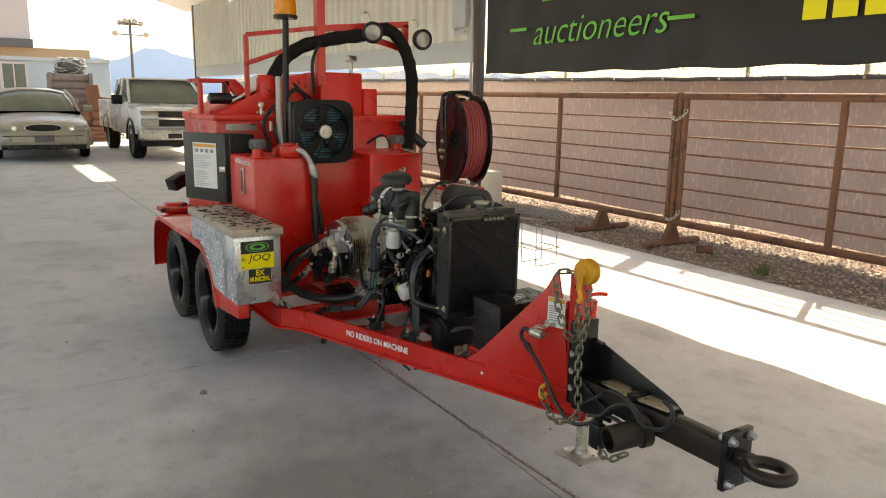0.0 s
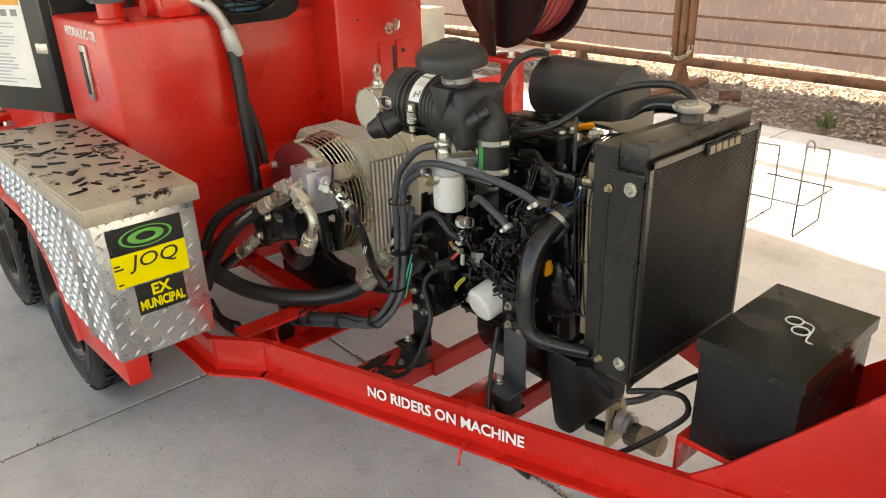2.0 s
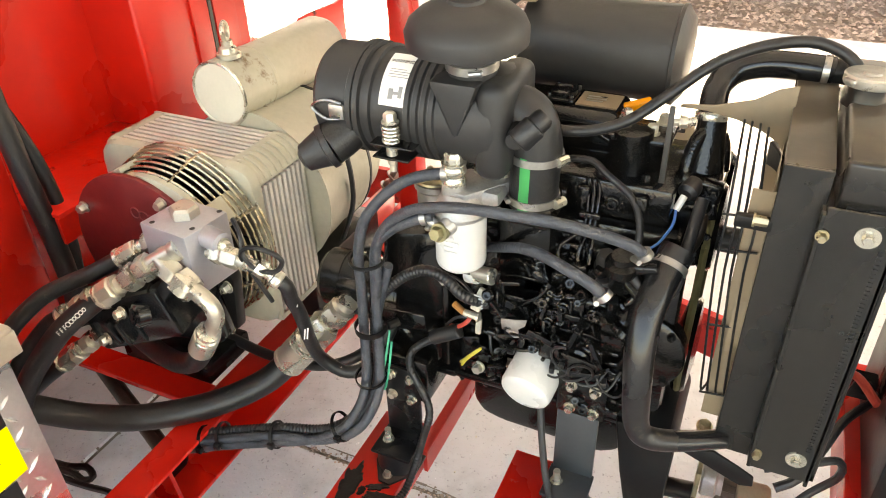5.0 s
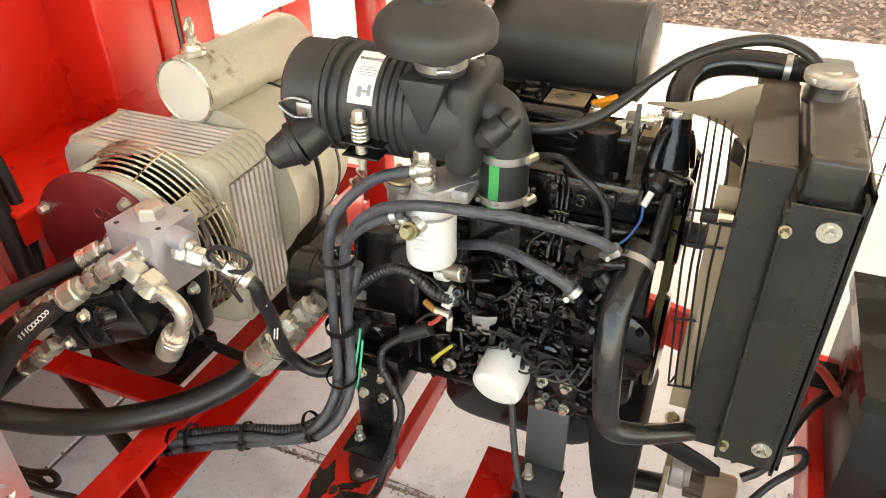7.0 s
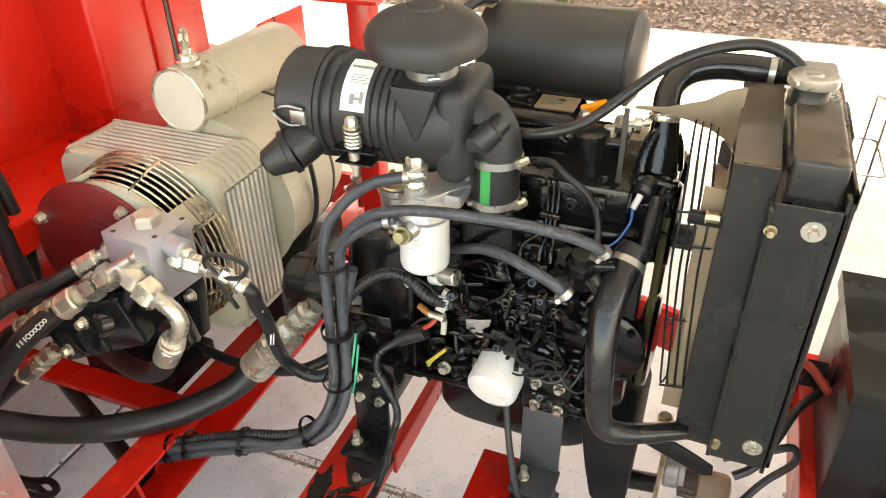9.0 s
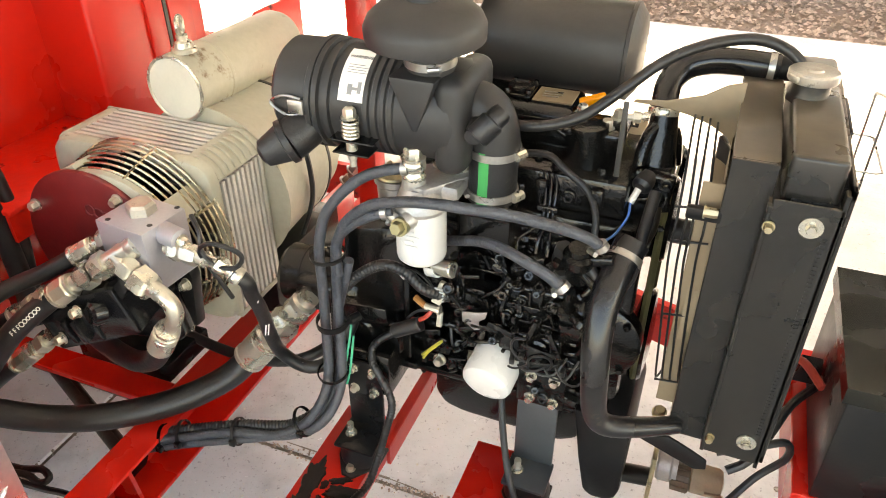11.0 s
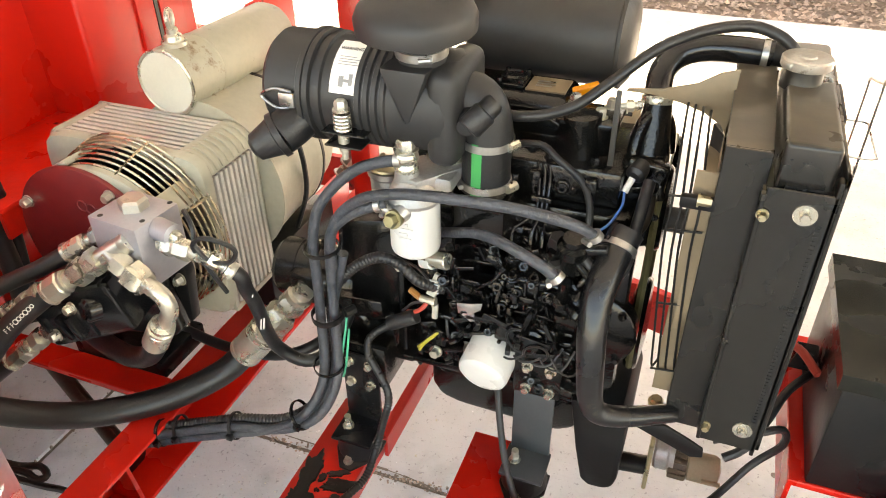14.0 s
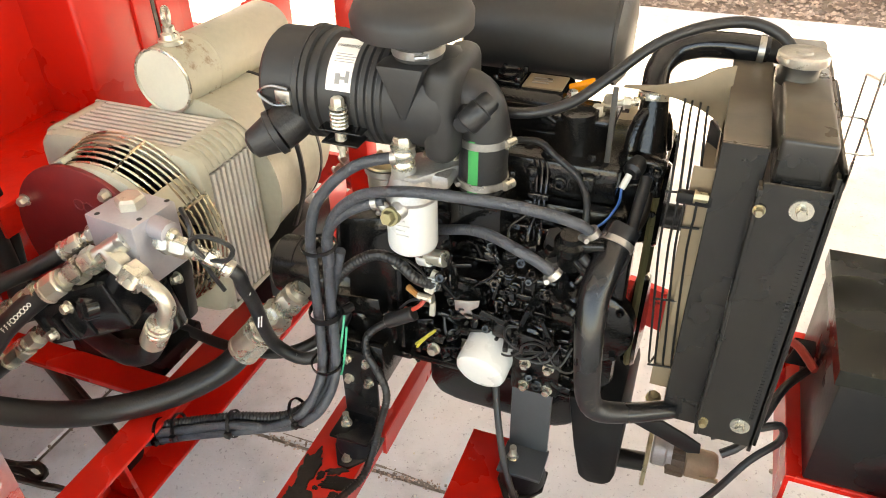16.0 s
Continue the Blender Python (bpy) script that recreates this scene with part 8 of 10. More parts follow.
for (x, y, z, sx, sz, a) in ((-.555, -.165, .72, .05, .03, 8), (-.545, -.165, .655, .035, .045, -12), (-.515, -.175, .66, .03, .02, 15), (-.50, -.17, .77, .02, .05, 0), (-.53, -.16, .79, .04, .025, -20), (-.445, -.175, .655, .03, .03, 10), (-.425, -.165, .69, .03, .022, -15), (-.40, -.16, .945, .03, .02, 0)):
    turned_box(bm, (x, y, z), (sx, .022, sz), (0, a, 6), .004)
    hexagon(bm, (x + sx * .2, y - .010, z + sz * .15), OUT, .006, .008)
    plug(bm, (x - sx * .25, y - .010, z - sz * .15), OUT, .005, .006)
pieces("casting_lug", bm, ENGINE, engine)
bm = bmesh.new()
prism(bm, [(-.470, .782), (-.445, .786), (-.425, .792), (-.428, .778), (-.440, .768), (-.436, .752), (-.446, .748), (-.458, .757), (-.468, .762)], "y", -.228, -.2255, .0006)
part("stop_lever", bm, STEEL, engine, "bare steel stop lever")
# small bosses, plugs, unions and ribs that crowd the pump side of the block
rng = random.Random(77)
bm = bmesh.new()
for k in range(130):
    x, z = rng.uniform(-.505, -.268), rng.uniform(.615, .875)
    if abs(x + .415) < .055 and abs(z - .655) < .055:
        continue
    y = -.205 - .02 * rng.random() if z < .85 else -.185
    kind_ = k % 5
    if kind_ == 0:
        plug(bm, (x, y, z), (rng.uniform(-.3, .3), -1, rng.uniform(-.1, .6)), rng.uniform(.005, .010), rng.uniform(.006, .014))
    elif kind_ == 1:
        stud(bm, (x, y, z), (rng.uniform(-.2, .2), -1, rng.uniform(0, .5)), rng.uniform(.005, .008), rng.uniform(.010, .018))
    elif kind_ == 2:
        turned_box(bm, (x, y + .006, z), (rng.uniform(.012, .038), .022, rng.uniform(.006, .014)), (rng.uniform(-15, 15), rng.uniform(-30, 30), rng.uniform(-10, 10)), .002)
    elif kind_ == 3:
        turned_box(bm, (x, y + .006, z), (rng.uniform(.006, .010), .022, rng.uniform(.018, .045)), (rng.uniform(-15, 15), rng.uniform(-15, 15), 0), .002)
    else:
        cyl(bm, (x, y, z), (x + rng.uniform(-.02, .02), y - .004, z + rng.uniform(.012, .03)), rng.uniform(.003, .006), n=10, edge=.001)
part("casting_detail", bm, ENGINE, engine, "small oily plugs, studs and ribs", kind="stuff")
# injector pipes
bm = bmesh.new()
for k in range(3):
    o, low = k * .0085, (-0.393, -0.362, -0.344)[k]
    tube(bm, [(-0.425 + o, -0.06, 0.985), (-0.418 + o, -0.075, 0.995), (-0.386 + o, -0.10, 1.006), (-0.373 + o, -0.112, 1.004), (-0.367 + o, -0.125, 0.985), (-0.365 + o, -0.15, 0.941), (low, -0.172, 0.915), (low, -0.18, 0.895)], .0033, 8, .008)
pieces("injector_pipe", bm, BLACK_CHIPPED, engine, "bent steel injector pipe")
bm = bmesh.new()
box(bm, (-0.374, -0.149, 0.957), (-0.340, -0.139, 0.966), .002)
for dx in (-.361, -.352):
    hexagon(bm, (dx, -.149, .9615), (0, -1, .2), .0035, .004, False)
part("pipe_clamp", bm, BLACK_CHIPPED, engine, "small clamp across the injector pipes", kind="stuff")
bm = bmesh.new()
lathe(bm, (-0.311, -0.062, 0.975), (-.08, 0, 1), [(0, .024), (.01, .026), (.085, .026), (.095, .030), (.103, .030), (.106, .02)], 24)
part("outlet_boss", bm, ENGINE, engine, "round black boss of the water outlet")
# intake flange under the hose
bm = bmesh.new()
box(bm, (-0.497, -0.228, 0.968), (-0.393, -0.125, 0.983), 0.008)
box(bm, (-0.49, -0.20, 0.90), (-0.40, -0.115, 0.97), 0.014)
for dx, dy in ((-.04, -.04), (.04, -.04), (-.04, .04), (.04, .04)):
    hexagon(bm, (-0.445 + dx, -0.175 + dy, 0.983), (0, 0, 1), .008, .009)
part("intake_flange", bm, ENGINE, engine)
# head bolts
bm = bmesh.new()
for k in range(9):
    hexagon(bm, (-0.575 + k * .036, -.095 + .025 * (k % 2), 1.008), (0, 0, 1), .0085, .013)
for k in range(7):
    plug(bm, (-0.56 + k * .046, -.118, .975), OUT, .009, .008)
pieces("head_bolt", bm, ENGINE, engine)

# oil filter, fuel filter
oil_filter = thing("oil_filter", "white spin-on oil filter with oily smears", "oil filter", (-0.417, -0.2, 0.66))
od = Vector((-0.10, -1.0, -0.28)).normalized()
ob_ = Vector((-0.405, -0.16, 0.685))
bm = bmesh.new()
lathe(bm, ob_, od, [(0, .042), (.004, .0455), (.092, .0455), (.099, .043), (.103, .037), (.105, .028), (.1055, .01)], 44)
part("can", bm, WHITE_CAN, oil_filter)
bm = bmesh.new()
d_, u_, v_ = frame_of(od)
for k, (a, s, w, h) in enumerate(((1.9, .012, .016, .012), (2.2, .020, .010, .016), (1.6, .008, .012, .008), (2.5, .014, .008, .010))):
    p_ = ob_ + od * s + (u_ * math.cos(a) + v_ * math.sin(a)) * .0432
    lathe(bm, p_, (p_ - ob_ - od * s), [(0, w * .5), (.0006, w * .42)], 11)
pieces("oil_smear", bm, BLACK_GLOSS, oil_filter, "black oil drips", gap=-9)
bm = bmesh.new()
lathe(bm, ob_ - od * .02, od, [(0, .05), (.018, .05), (.02, .046)], 28)
part("base", bm, ENGINE, oil_filter)
OLIVE_ZINC = material("olive_zinc_steel", (0.30, 0.27, 0.16), 0.4, 0.8, vary=0.15, scale=30)
fuel_filter = thing("fuel_filter", "white fuel filter under a cast aluminium head", "fuel filter", (-0.535, -0.24, 0.89))
fc = Vector((-0.537, -0.235, 0))
bm = bmesh.new()
lathe(bm, fc + Vector((0, 0, .883)), (0, 0, 1), [(0, .012), (.001, .034), (.006, .039), (.012, .0405), (.090, .0405), (.095, .0395)], 40)
part("can", bm, WHITE_CAN, fuel_filter)
bm = bmesh.new()
lathe(bm, fc + Vector((0, 0, .978)), (0, 0, 1), [(0, .042), (.006, .043), (.012, .039), (.03, .032), (.038, .026), (.04, .01)], 36)
box(bm, (-0.555, -0.235, 0.995), (-0.475, -0.165, 1.02), 0.008)
prism(bm, [(-0.560, -0.255), (-0.520, -0.26), (-0.470, -0.19), (-0.470, -0.15), (-0.520, -0.16)], "z", 1.0, 1.022, 0.004)
lathe(bm, (-0.545, -0.24, 1.01), (0, 0, 1), [(0, .02), (.025, .018), (.03, .012), (.05, .012)], 16)
lathe(bm, (-0.535, -0.245, 0.985), (-0.25, -1, -.5), [(0, .017), (.03, .016), (.04, .012)], 18)
cyl(bm, (-0.550, -0.276, 0.966), (-0.574, -0.277, 0.981), .0075, n=12)
part("head", bm, ALU, fuel_filter, "cast aluminium filter head")
bm = bmesh.new()
hexagon(bm, (-0.545, -0.24, 1.062), (0, 0, 1), .0165, .016)
lathe(bm, (-0.545, -0.24, 1.022), (0, 0, 1), [(0, .014), (.004, .018), (.012, .019), (.018, .0165), (.020, .0155), (.022, .017), (.028, .0195), (.036, .018), (.040, .014)], 22)
hexagon(bm, (-0.490, -0.175, 1.022), (0, 0, 1), .011, .012)
hexagon(bm, (-0.520, -0.19, 1.03), (0, 0, 1), .011, .02)
pieces("banjo_bolt", bm, ZINC, fuel_filter)
bm = bmesh.new()
hexagon(bm, (-0.549, -0.290, 0.968), (-0.1, -1, .25), .0125, .012)
lathe(bm, (-0.548, -0.276, 0.965), (-0.1, -1, .25), [(0, .012), (.004, .0145), (.010, .0145), (.014, .0125)], 20)
pieces("banjo_bolt", bm, OLIVE_ZINC, fuel_filter, "yellow zinc banjo bolt")
bm = bmesh.new()
bars(bm, facing((-0.532, -0.2762, 0.940), (1, 0, 0), (0, -1, 0)), .03, .035, 4, seed=8)
part("print", bm, FADED_PRINT, fuel_filter)
# second small strainer behind
bm = bmesh.new()
lathe(bm, (-0.62, -0.15, 0.90), (0, 0, 1), [(0, .03), (.06, .032), (.065, .036), (.075, .036), (.08, .02)], 24)
strainer = thing("fuel_strainer", "small metal fuel strainer behind the hoses", "strainer", (-0.62, -0.15, 0.9))
part("can", bm, STEEL, strainer)
bm = bmesh.new()
lathe(bm, (-0.62, -0.15, 0.977), (0, 0, 1), [(0, .034), (.004, .033), (.007, .022), (.009, .008)], 24)
cyl(bm, (-0.62, -0.15, 0.98), (-0.625, -0.16, 1.0), .006, n=10)
part("top", bm, BRASS, strainer, "gold-tinted top")

# ---- air cleaner ----
cleaner = thing("air_cleaner", "black plastic canister air cleaner with a rain cap", "air cleaner", (-0.62, -0.18, 1.04))
AY, AZ = -0.18, 1.122
bm = bmesh.new()
lathe(bm, (-0.775, AY, AZ), (1, 0, 0), [(0, .03), (.002, .073), (.010, .080), (.062, .081), (.066, .087), (.074, .087), (.076, .082)], 48)
part("end_cover", bm, PLASTIC, cleaner)
bm = bmesh.new()
prof = [(0, .083), (.004, .086), (.012, .086), (.014, .080), (.020, .080), (.022, .084), (.030, .084), (.032, .079), (.085, .0785)]
x = .085
for k in range(4):
    prof += [(x, .0785), (x + .002, .082), (x + .009, .082), (x + .011, .0785)]
    x += .013
prof += [(x + .01, .0775), (.215, .0765), (.225, .07), (.228, .03)]
lathe(bm, (-0.702, AY, AZ), (1, 0, 0), prof, 48)
part("canister", bm, PLASTIC, cleaner)
bm = bmesh.new()
# squared outlet end and its elbow
box(bm, (-0.512, AY - 0.072, AZ - 0.078), (-0.462, AY + 0.072, AZ + 0.07), 0.02, 3)
prism(bm, [(-0.575, AZ + 0.07), (-0.50, AZ + 0.07), (-0.53, AZ - 0.01), (-0.54, AZ - 0.01)], "y", AY - 0.08, AY + 0.0, 0.006)
tube(bm, [(-0.49, AY, AZ + 0.012), (-0.462, AY, AZ + 0.01), (-0.445, AY, AZ - 0.006), (-0.437, AY, AZ - 0.04), (-0.437, AY, AZ - 0.06)], 0.038, 24, .008)
part("outlet_elbow", bm, PLASTIC, cleaner)
bm = bmesh.new()
cyl(bm, (-0.455, AY - 0.03, AZ + 0.0), (-0.448, AY - 0.07, AZ - 0.005), 0.013, n=14)
lathe(bm, (-0.412, AY - 0.045, AZ + 0.030), (-0.55, -.5, -.62), [(0, .012), (.006, .0155), (.020, .0155), (.022, .0185), (.050, .0185), (.054, .016), (.055, .006)], 24)
part("restriction_indicator", bm, RUBBER, cleaner, "black rubber-capped indicator")
bm = bmesh.new()
lathe(bm, (-0.527, -0.205, 1.155), (0, -.08, 1), [(0, .036), (.09, .034)], 30)
part("inlet_neck", bm, PLASTIC, cleaner)
bm = bmesh.new()
cap_c = Vector((-0.528, -0.225, 1.236))
lathe(bm, cap_c, (0, -.05, 1), [(0, .035), (.003, .076), (.005, .084), (.024, .085), (.037, .079), (.048, .066), (.056, .042), (.059, .026), (.063, .024), (.064, .01)], 48)
part("rain_cap", bm, PLASTIC, cleaner, "matte black mushroom rain cap")
def hose_clamp(c, d, R, parent, screw=0.0, w=.012):
    bm = bmesh.new()
    d0, u, v = frame_of(d)
    lathe(bm, Vector(c) - d0 * w / 2, d, [(0, R), (0, R + .0018), (w, R + .0018), (w, R)], 32)
    s = u * math.cos(screw) + v * math.sin(screw)
    tng = d0.cross(s)
    p = Vector(c) + s * (R + .0045)
    cyl(bm, p - tng * .008, p + tng * .008, .0042, n=10)
    hexagon(bm, p + tng * .008, tng, .0048, .004, False)
    return part("hose_clamp", bm, STEEL, parent, "worm-drive hose clamp")
hose_clamp((-0.528, -0.209, 1.207), (0, -.08, 1), .0365, cleaner, 3.6)
bm = bmesh.new()
tube(bm, [(-0.715, AY - 0.05, AZ - 0.03), (-0.732, AY - 0.075, AZ - 0.046), (-0.742, AY - 0.088, AZ - 0.054)], .033, 24, .01)
lathe(bm, (-0.74, AY - 0.086, AZ - 0.052), (-.65, -.5, -.35), [(0, .036), (.010, .036), (.012, .031), (.046, .022), (.052, .012)], 28)
part("dust_valve", bm, RUBBER, cleaner, "rubber dust valve")
bm = bmesh.new()
cl = Vector((-0.735, AY - 0.081, AZ + 0.005))
tube(bm, [cl + Vector((.02, -.004, .012)), cl + Vector((-.005, -.008, .016)), cl + Vector((-.03, -.004, .004)), cl + Vector((-.03, -.004, -.004)), cl + Vector((-.005, -.008, -.014)), cl + Vector((.02, -.004, -.012))], .0022, 6, .006)
box(bm, cl + Vector((.0, -.010, -.011)), cl + Vector((.026, -.002, .011)), .002)
part("latch", bm, STEEL, cleaner, "wire toggle latch")
bm = bmesh.new()
for k in range(6):
    a = radians(196 + k * 10.5)
    b = radians(196 + (k + 1) * 10.5)
    q = [bm.verts.new((x, AY + .0805 * math.cos(t), AZ - .0805 * math.sin(t))) for x, t in ((-0.656, a), (-0.611, a), (-0.611, b), (-0.656, b))]
    bm.faces.new(q)
label_ = part("warning_label", bm, WHITE_LABEL, cleaner, "white warning label")
bm = bmesh.new()
for (x0, x1, a0, a1) in ((-0.642, -0.634, 203, 214), (-0.638, -0.620, 208, 211), (-0.626, -0.620, 205, 217), (-0.648, -0.612, 226, 226.8), (-0.648, -0.618, 229, 229.8), (-0.648, -0.612, 232, 232.8), (-0.648, -0.622, 235, 235.8)):
    q = [bm.verts.new((x, AY + .0812 * math.cos(radians(t)), AZ - .0812 * math.sin(radians(t)))) for x, t in ((x0, a0), (x1, a0), (x1, a1), (x0, a1))]
    bm.faces.new(q)
part("print", bm, GREY_INK, label_)
lettering("label_lettering", "WARNING", 0.0085, DARK_INK, label_, facing((-0.634, AY + .0812 * math.cos(radians(246)), AZ - .0812 * math.sin(radians(246))), (1, 0, 0), (0, math.cos(radians(246)), -math.sin(radians(246)))), extrude=.0002, squeeze=.9)
bm = bmesh.new()
sp = Vector((-0.632, AY - 0.088, AZ - 0.03))
for k in range(5):
    ring(bm, sp + Vector((0, 0, .004 + k * .0056)), (.06, 0, 1), .0112, .0027, 24, 8)
hexagon(bm, sp + Vector((0, 0, .032)), (0, 0, 1), .0112, .013)
cyl(bm, sp + Vector((0, 0, -.046)), sp + Vector((0, 0, .04)), .0052, n=10)
cyl(bm, sp + Vector((0, 0, -.019)), sp + Vector((0, 0, -.002)), .0085, n=14)
hexagon(bm, sp + Vector((0, 0, -.026)), (0, 0, -1), .008, .008)
part("band_bolt", bm, ZINC, cleaner, "spring-loaded band bolt")
bm = bmesh.new()
box(bm, (-0.664, AY - 0.099, AZ - 0.034), (-0.594, AY - 0.06, AZ - 0.031), .001)
box(bm, (-0.660, AY - 0.099, AZ - 0.054), (-0.600, AY - 0.055, AZ - 0.051), .001)
pieces("band_lug", bm, BLACK, cleaner)
# intake hose with the green stripe
intake = thing("intake_hose", "black rubber intake hose with a green stripe", "hose", (-0.44, -0.18, 0.976))
bm = bmesh.new()
lathe(bm, (-0.44, -0.178, 0.982), (0.02, 0, 1), [(0, .036), (.003, .039), (.05, .0375), (.092, .039), (.095, .036)], 36)
part("sleeve", bm, RUBBER, intake)
bm = bmesh.new()
strip = [[bm.verts.new((-0.44 + .02 * z + r * math.cos(a), -0.178 + r * math.sin(a), 0.982 + z)) for a in (radians(-108), radians(-96), radians(-84))] for z, r in ((.0, .0398), (.05, .0384), (.094, .0398))]
for a, b in zip(strip, strip[1:]):
    for k in range(2):
        bm.faces.new((a[k], a[k + 1], b[k + 1], b[k]))
part("stripe", bm, GREEN_STRIPE, intake)
hose_clamp((-0.4395, -0.178, 0.998), (0, 0, 1), .039, intake, 2.2)
hose_clamp((-0.438, -0.178, 1.068), (0, 0, 1), .0395, intake, 2.2)
bm = bmesh.new()
for k, zz in enumerate((.998, 1.068)):
    cyl(bm, (-0.40, -0.195, zz), (-0.392, -0.178, zz), .008, n=10)
pieces("clamp_screw", bm, ZINC, intake)

# ---- muffler ----
muffler = thing("muffler", "matte black cylindrical muffler above the engine", "muffler", (-0.43, 0.16, 1.06))
bm = bmesh.new()
lathe(bm, (-0.575, 0.16, 1.127), (1, 0.0, 0.0), [(0, .02), (.003, .066), (.012, .081), (.02, .083), (.272, .083), (.274, .085), (.280, .085), (.282, .081), (.294, .066), (.297, .02)], 48)
part("shell", bm, MUFFLER, muffler)
bm = bmesh.new()
tube(bm, [(-0.47, 0.16, 1.08), (-0.47, 0.15, 1.03), (-0.47, 0.13, 1.0)], .026, 16)
part("inlet_pipe", bm, MUFFLER, muffler)
bm = bmesh.new()
box(bm, (-0.575, 0.10, 1.21), (-0.54, 0.16, 1.213))
part("heat_tape", bm, TAN, muffler)


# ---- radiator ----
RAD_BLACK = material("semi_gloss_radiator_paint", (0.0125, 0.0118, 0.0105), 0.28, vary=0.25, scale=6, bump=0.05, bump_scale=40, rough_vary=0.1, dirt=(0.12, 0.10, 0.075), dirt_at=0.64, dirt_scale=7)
# level tops coloured tan, standing for the roof's light on black paint
toplit(RAD_BLACK, (0.13, 0.105, 0.075), 0.8)
IVORY = material("ivory_connector_plastic", (0.46, 0.43, 0.36), 0.5, vary=0.1, scale=30)
BURNT = material("burnt_orange_sleeve", (0.36, 0.15, 0.04), 0.45, vary=0.15, scale=30)
CAP = material("dusty_pressed_cap", (0.46, 0.43, 0.38), 0.38, 0.75, vary=0.2, scale=20, bump=0.06, dirt=(0.12, 0.10, 0.08), dirt_at=0.6, dirt_scale=20)
radiator = thing("radiator", "black radiator with a perforated front screen and fan shroud", "radiator", (0, -0.04, 0.63))
RY0, RY1 = -0.25, 0.172
bm = bmesh.new()
for y in (RY0, RY1 - 0.004):
    box(bm, (-0.05, y, 0.64), (0.032, y + 0.004, 1.10), 0.001, 1)
    box(bm, (0.027, y if y < 0 else y - 0.014, 0.63), (0.033, (y if y < 0 else y - 0.014) + 0.018, 1.120), 0.001, 1)
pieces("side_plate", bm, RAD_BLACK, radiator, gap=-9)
bm = bmesh.new()
box(bm, (-0.03, RY0 + 0.006, 0.66), (0.026, RY1 - 0.006, 1.10))
part("core", bm, BLACK, radiator)
bm = bmesh.new()
tmp = bmesh.new()
box(tmp, (-0.042, RY0 + 0.012, 1.085), (0.024, RY1 - 0.02, 1.158), 0.007, 3)
merge(bm, tmp)
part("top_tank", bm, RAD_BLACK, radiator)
bm = bmesh.new()
tmp = bmesh.new()
box(tmp, (-0.042, RY0 + 0.012, 0.622), (0.03, RY1 - 0.02, 0.668), 0.012, 3)
merge(bm, tmp)
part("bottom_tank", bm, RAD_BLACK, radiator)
# front screen: frame and punched sheet
bm = bmesh.new()
for (a, b) in (((RY0, .645), (RY0 + .014, 1.128)), ((RY1 - .014, .645), (RY1, 1.128)), ((RY0, 1.114), (RY1, 1.128)), ((RY0, .645), (RY1, .66))):
    box(bm, (0.033, a[0], a[1]), (0.038, b[0], b[1]), 0.001, 1)
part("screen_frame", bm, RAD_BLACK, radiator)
bm = bmesh.new()
n_y, n_z = 64, 80
for k in range(n_y + 1):
    y = RY0 + .014 + (RY1 - RY0 - .028) * k / n_y
    box(bm, (0.0340, y - .0009, .66), (0.0360, y + .0009, 1.114))
for k in range(n_z + 1):
    z = .66 + .454 * k / n_z
    box(bm, (0.0345, RY0 + .014, z - .0009), (0.0365, RY1 - .014, z + .0009))
part("screen", bm, BLACK_SATIN, radiator, "fine black perforated screen", smooth=0, kind="stuff")
bm = bmesh.new()
box(bm, (0.038, -0.06, 1.100), (0.044, 0.075, 1.125), 0.003)
nb = part("badge", bm, BLACK_SATIN, radiator, "black badge with raised tan bars")
for k in range(5):
    bm = bmesh.new()
    box(bm, (0.0440, -0.052 + k * .025, 1.1045), (0.0455, -0.034 + k * .025, 1.1205))
    part("badge_bar", bm, TAN, nb)
# neck and cap
bm = bmesh.new()
lathe(bm, (-0.022, -0.026, 1.15), (0, 0, 1), [(0, .030), (.008, .0265), (.028, .0265), (.03, .030), (.034, .030)], 28)
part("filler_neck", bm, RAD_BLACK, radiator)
bm = bmesh.new()
lathe(bm, (-0.022, -0.026, 1.181), (0, 0, 1), [(-.003, .028), (-.002, .0335), (0, .0345), (.010, .0345), (.0125, .0325), (.0115, .018), (.0112, .012), (.014, .010), (.0145, .003)], 44)
for a in (0.7, 3.84):
    turned_box(bm, (-0.022 + .034 * math.cos(a), -0.026 + .034 * math.sin(a), 1.186), (.007, .020, .009), (0, 0, math.degrees(a)), .003)
part("cap", bm, CAP, radiator, "dull metal pressure cap")
# bolts on the near side
bm = bmesh.new()
for (x, z) in ((0.0, 1.07), (0.007, 0.682)):
    lathe(bm, (x, RY0, z), (0, -1, 0), [(0, .0145), (.003, .0145)], 22)
    hexagon(bm, (x, RY0 - .003, z), (0, -1, 0), .0072, .009, False)
pieces("side_bolt", bm, ZINC, radiator)
bm = bmesh.new()
for k in range(54):
    z = 0.70 + k * 0.0065
    box(bm, (0.016, RY0 - .0012, z), (0.022, RY0 + .001, z + .0032))
part("gasket_edge", bm, RUBBER, radiator, kind="stuff")
# shroud
bm = bmesh.new()
box(bm, (-0.108, -0.225, 0.635), (-0.05, -0.221, 1.135), .001, 1)
box(bm, (-0.108, 0.14, 0.635), (-0.05, 0.144, 1.135), .001, 1)
box(bm, (-0.108, -0.221, 1.131), (-0.05, 0.14, 1.135), .001, 1)
box(bm, (-0.108, -0.221, 0.635), (-0.05, 0.14, 0.639), .001, 1)
box(bm, (-0.055, -0.252, 0.64), (-0.049, -0.222, 1.09), .001, 1)
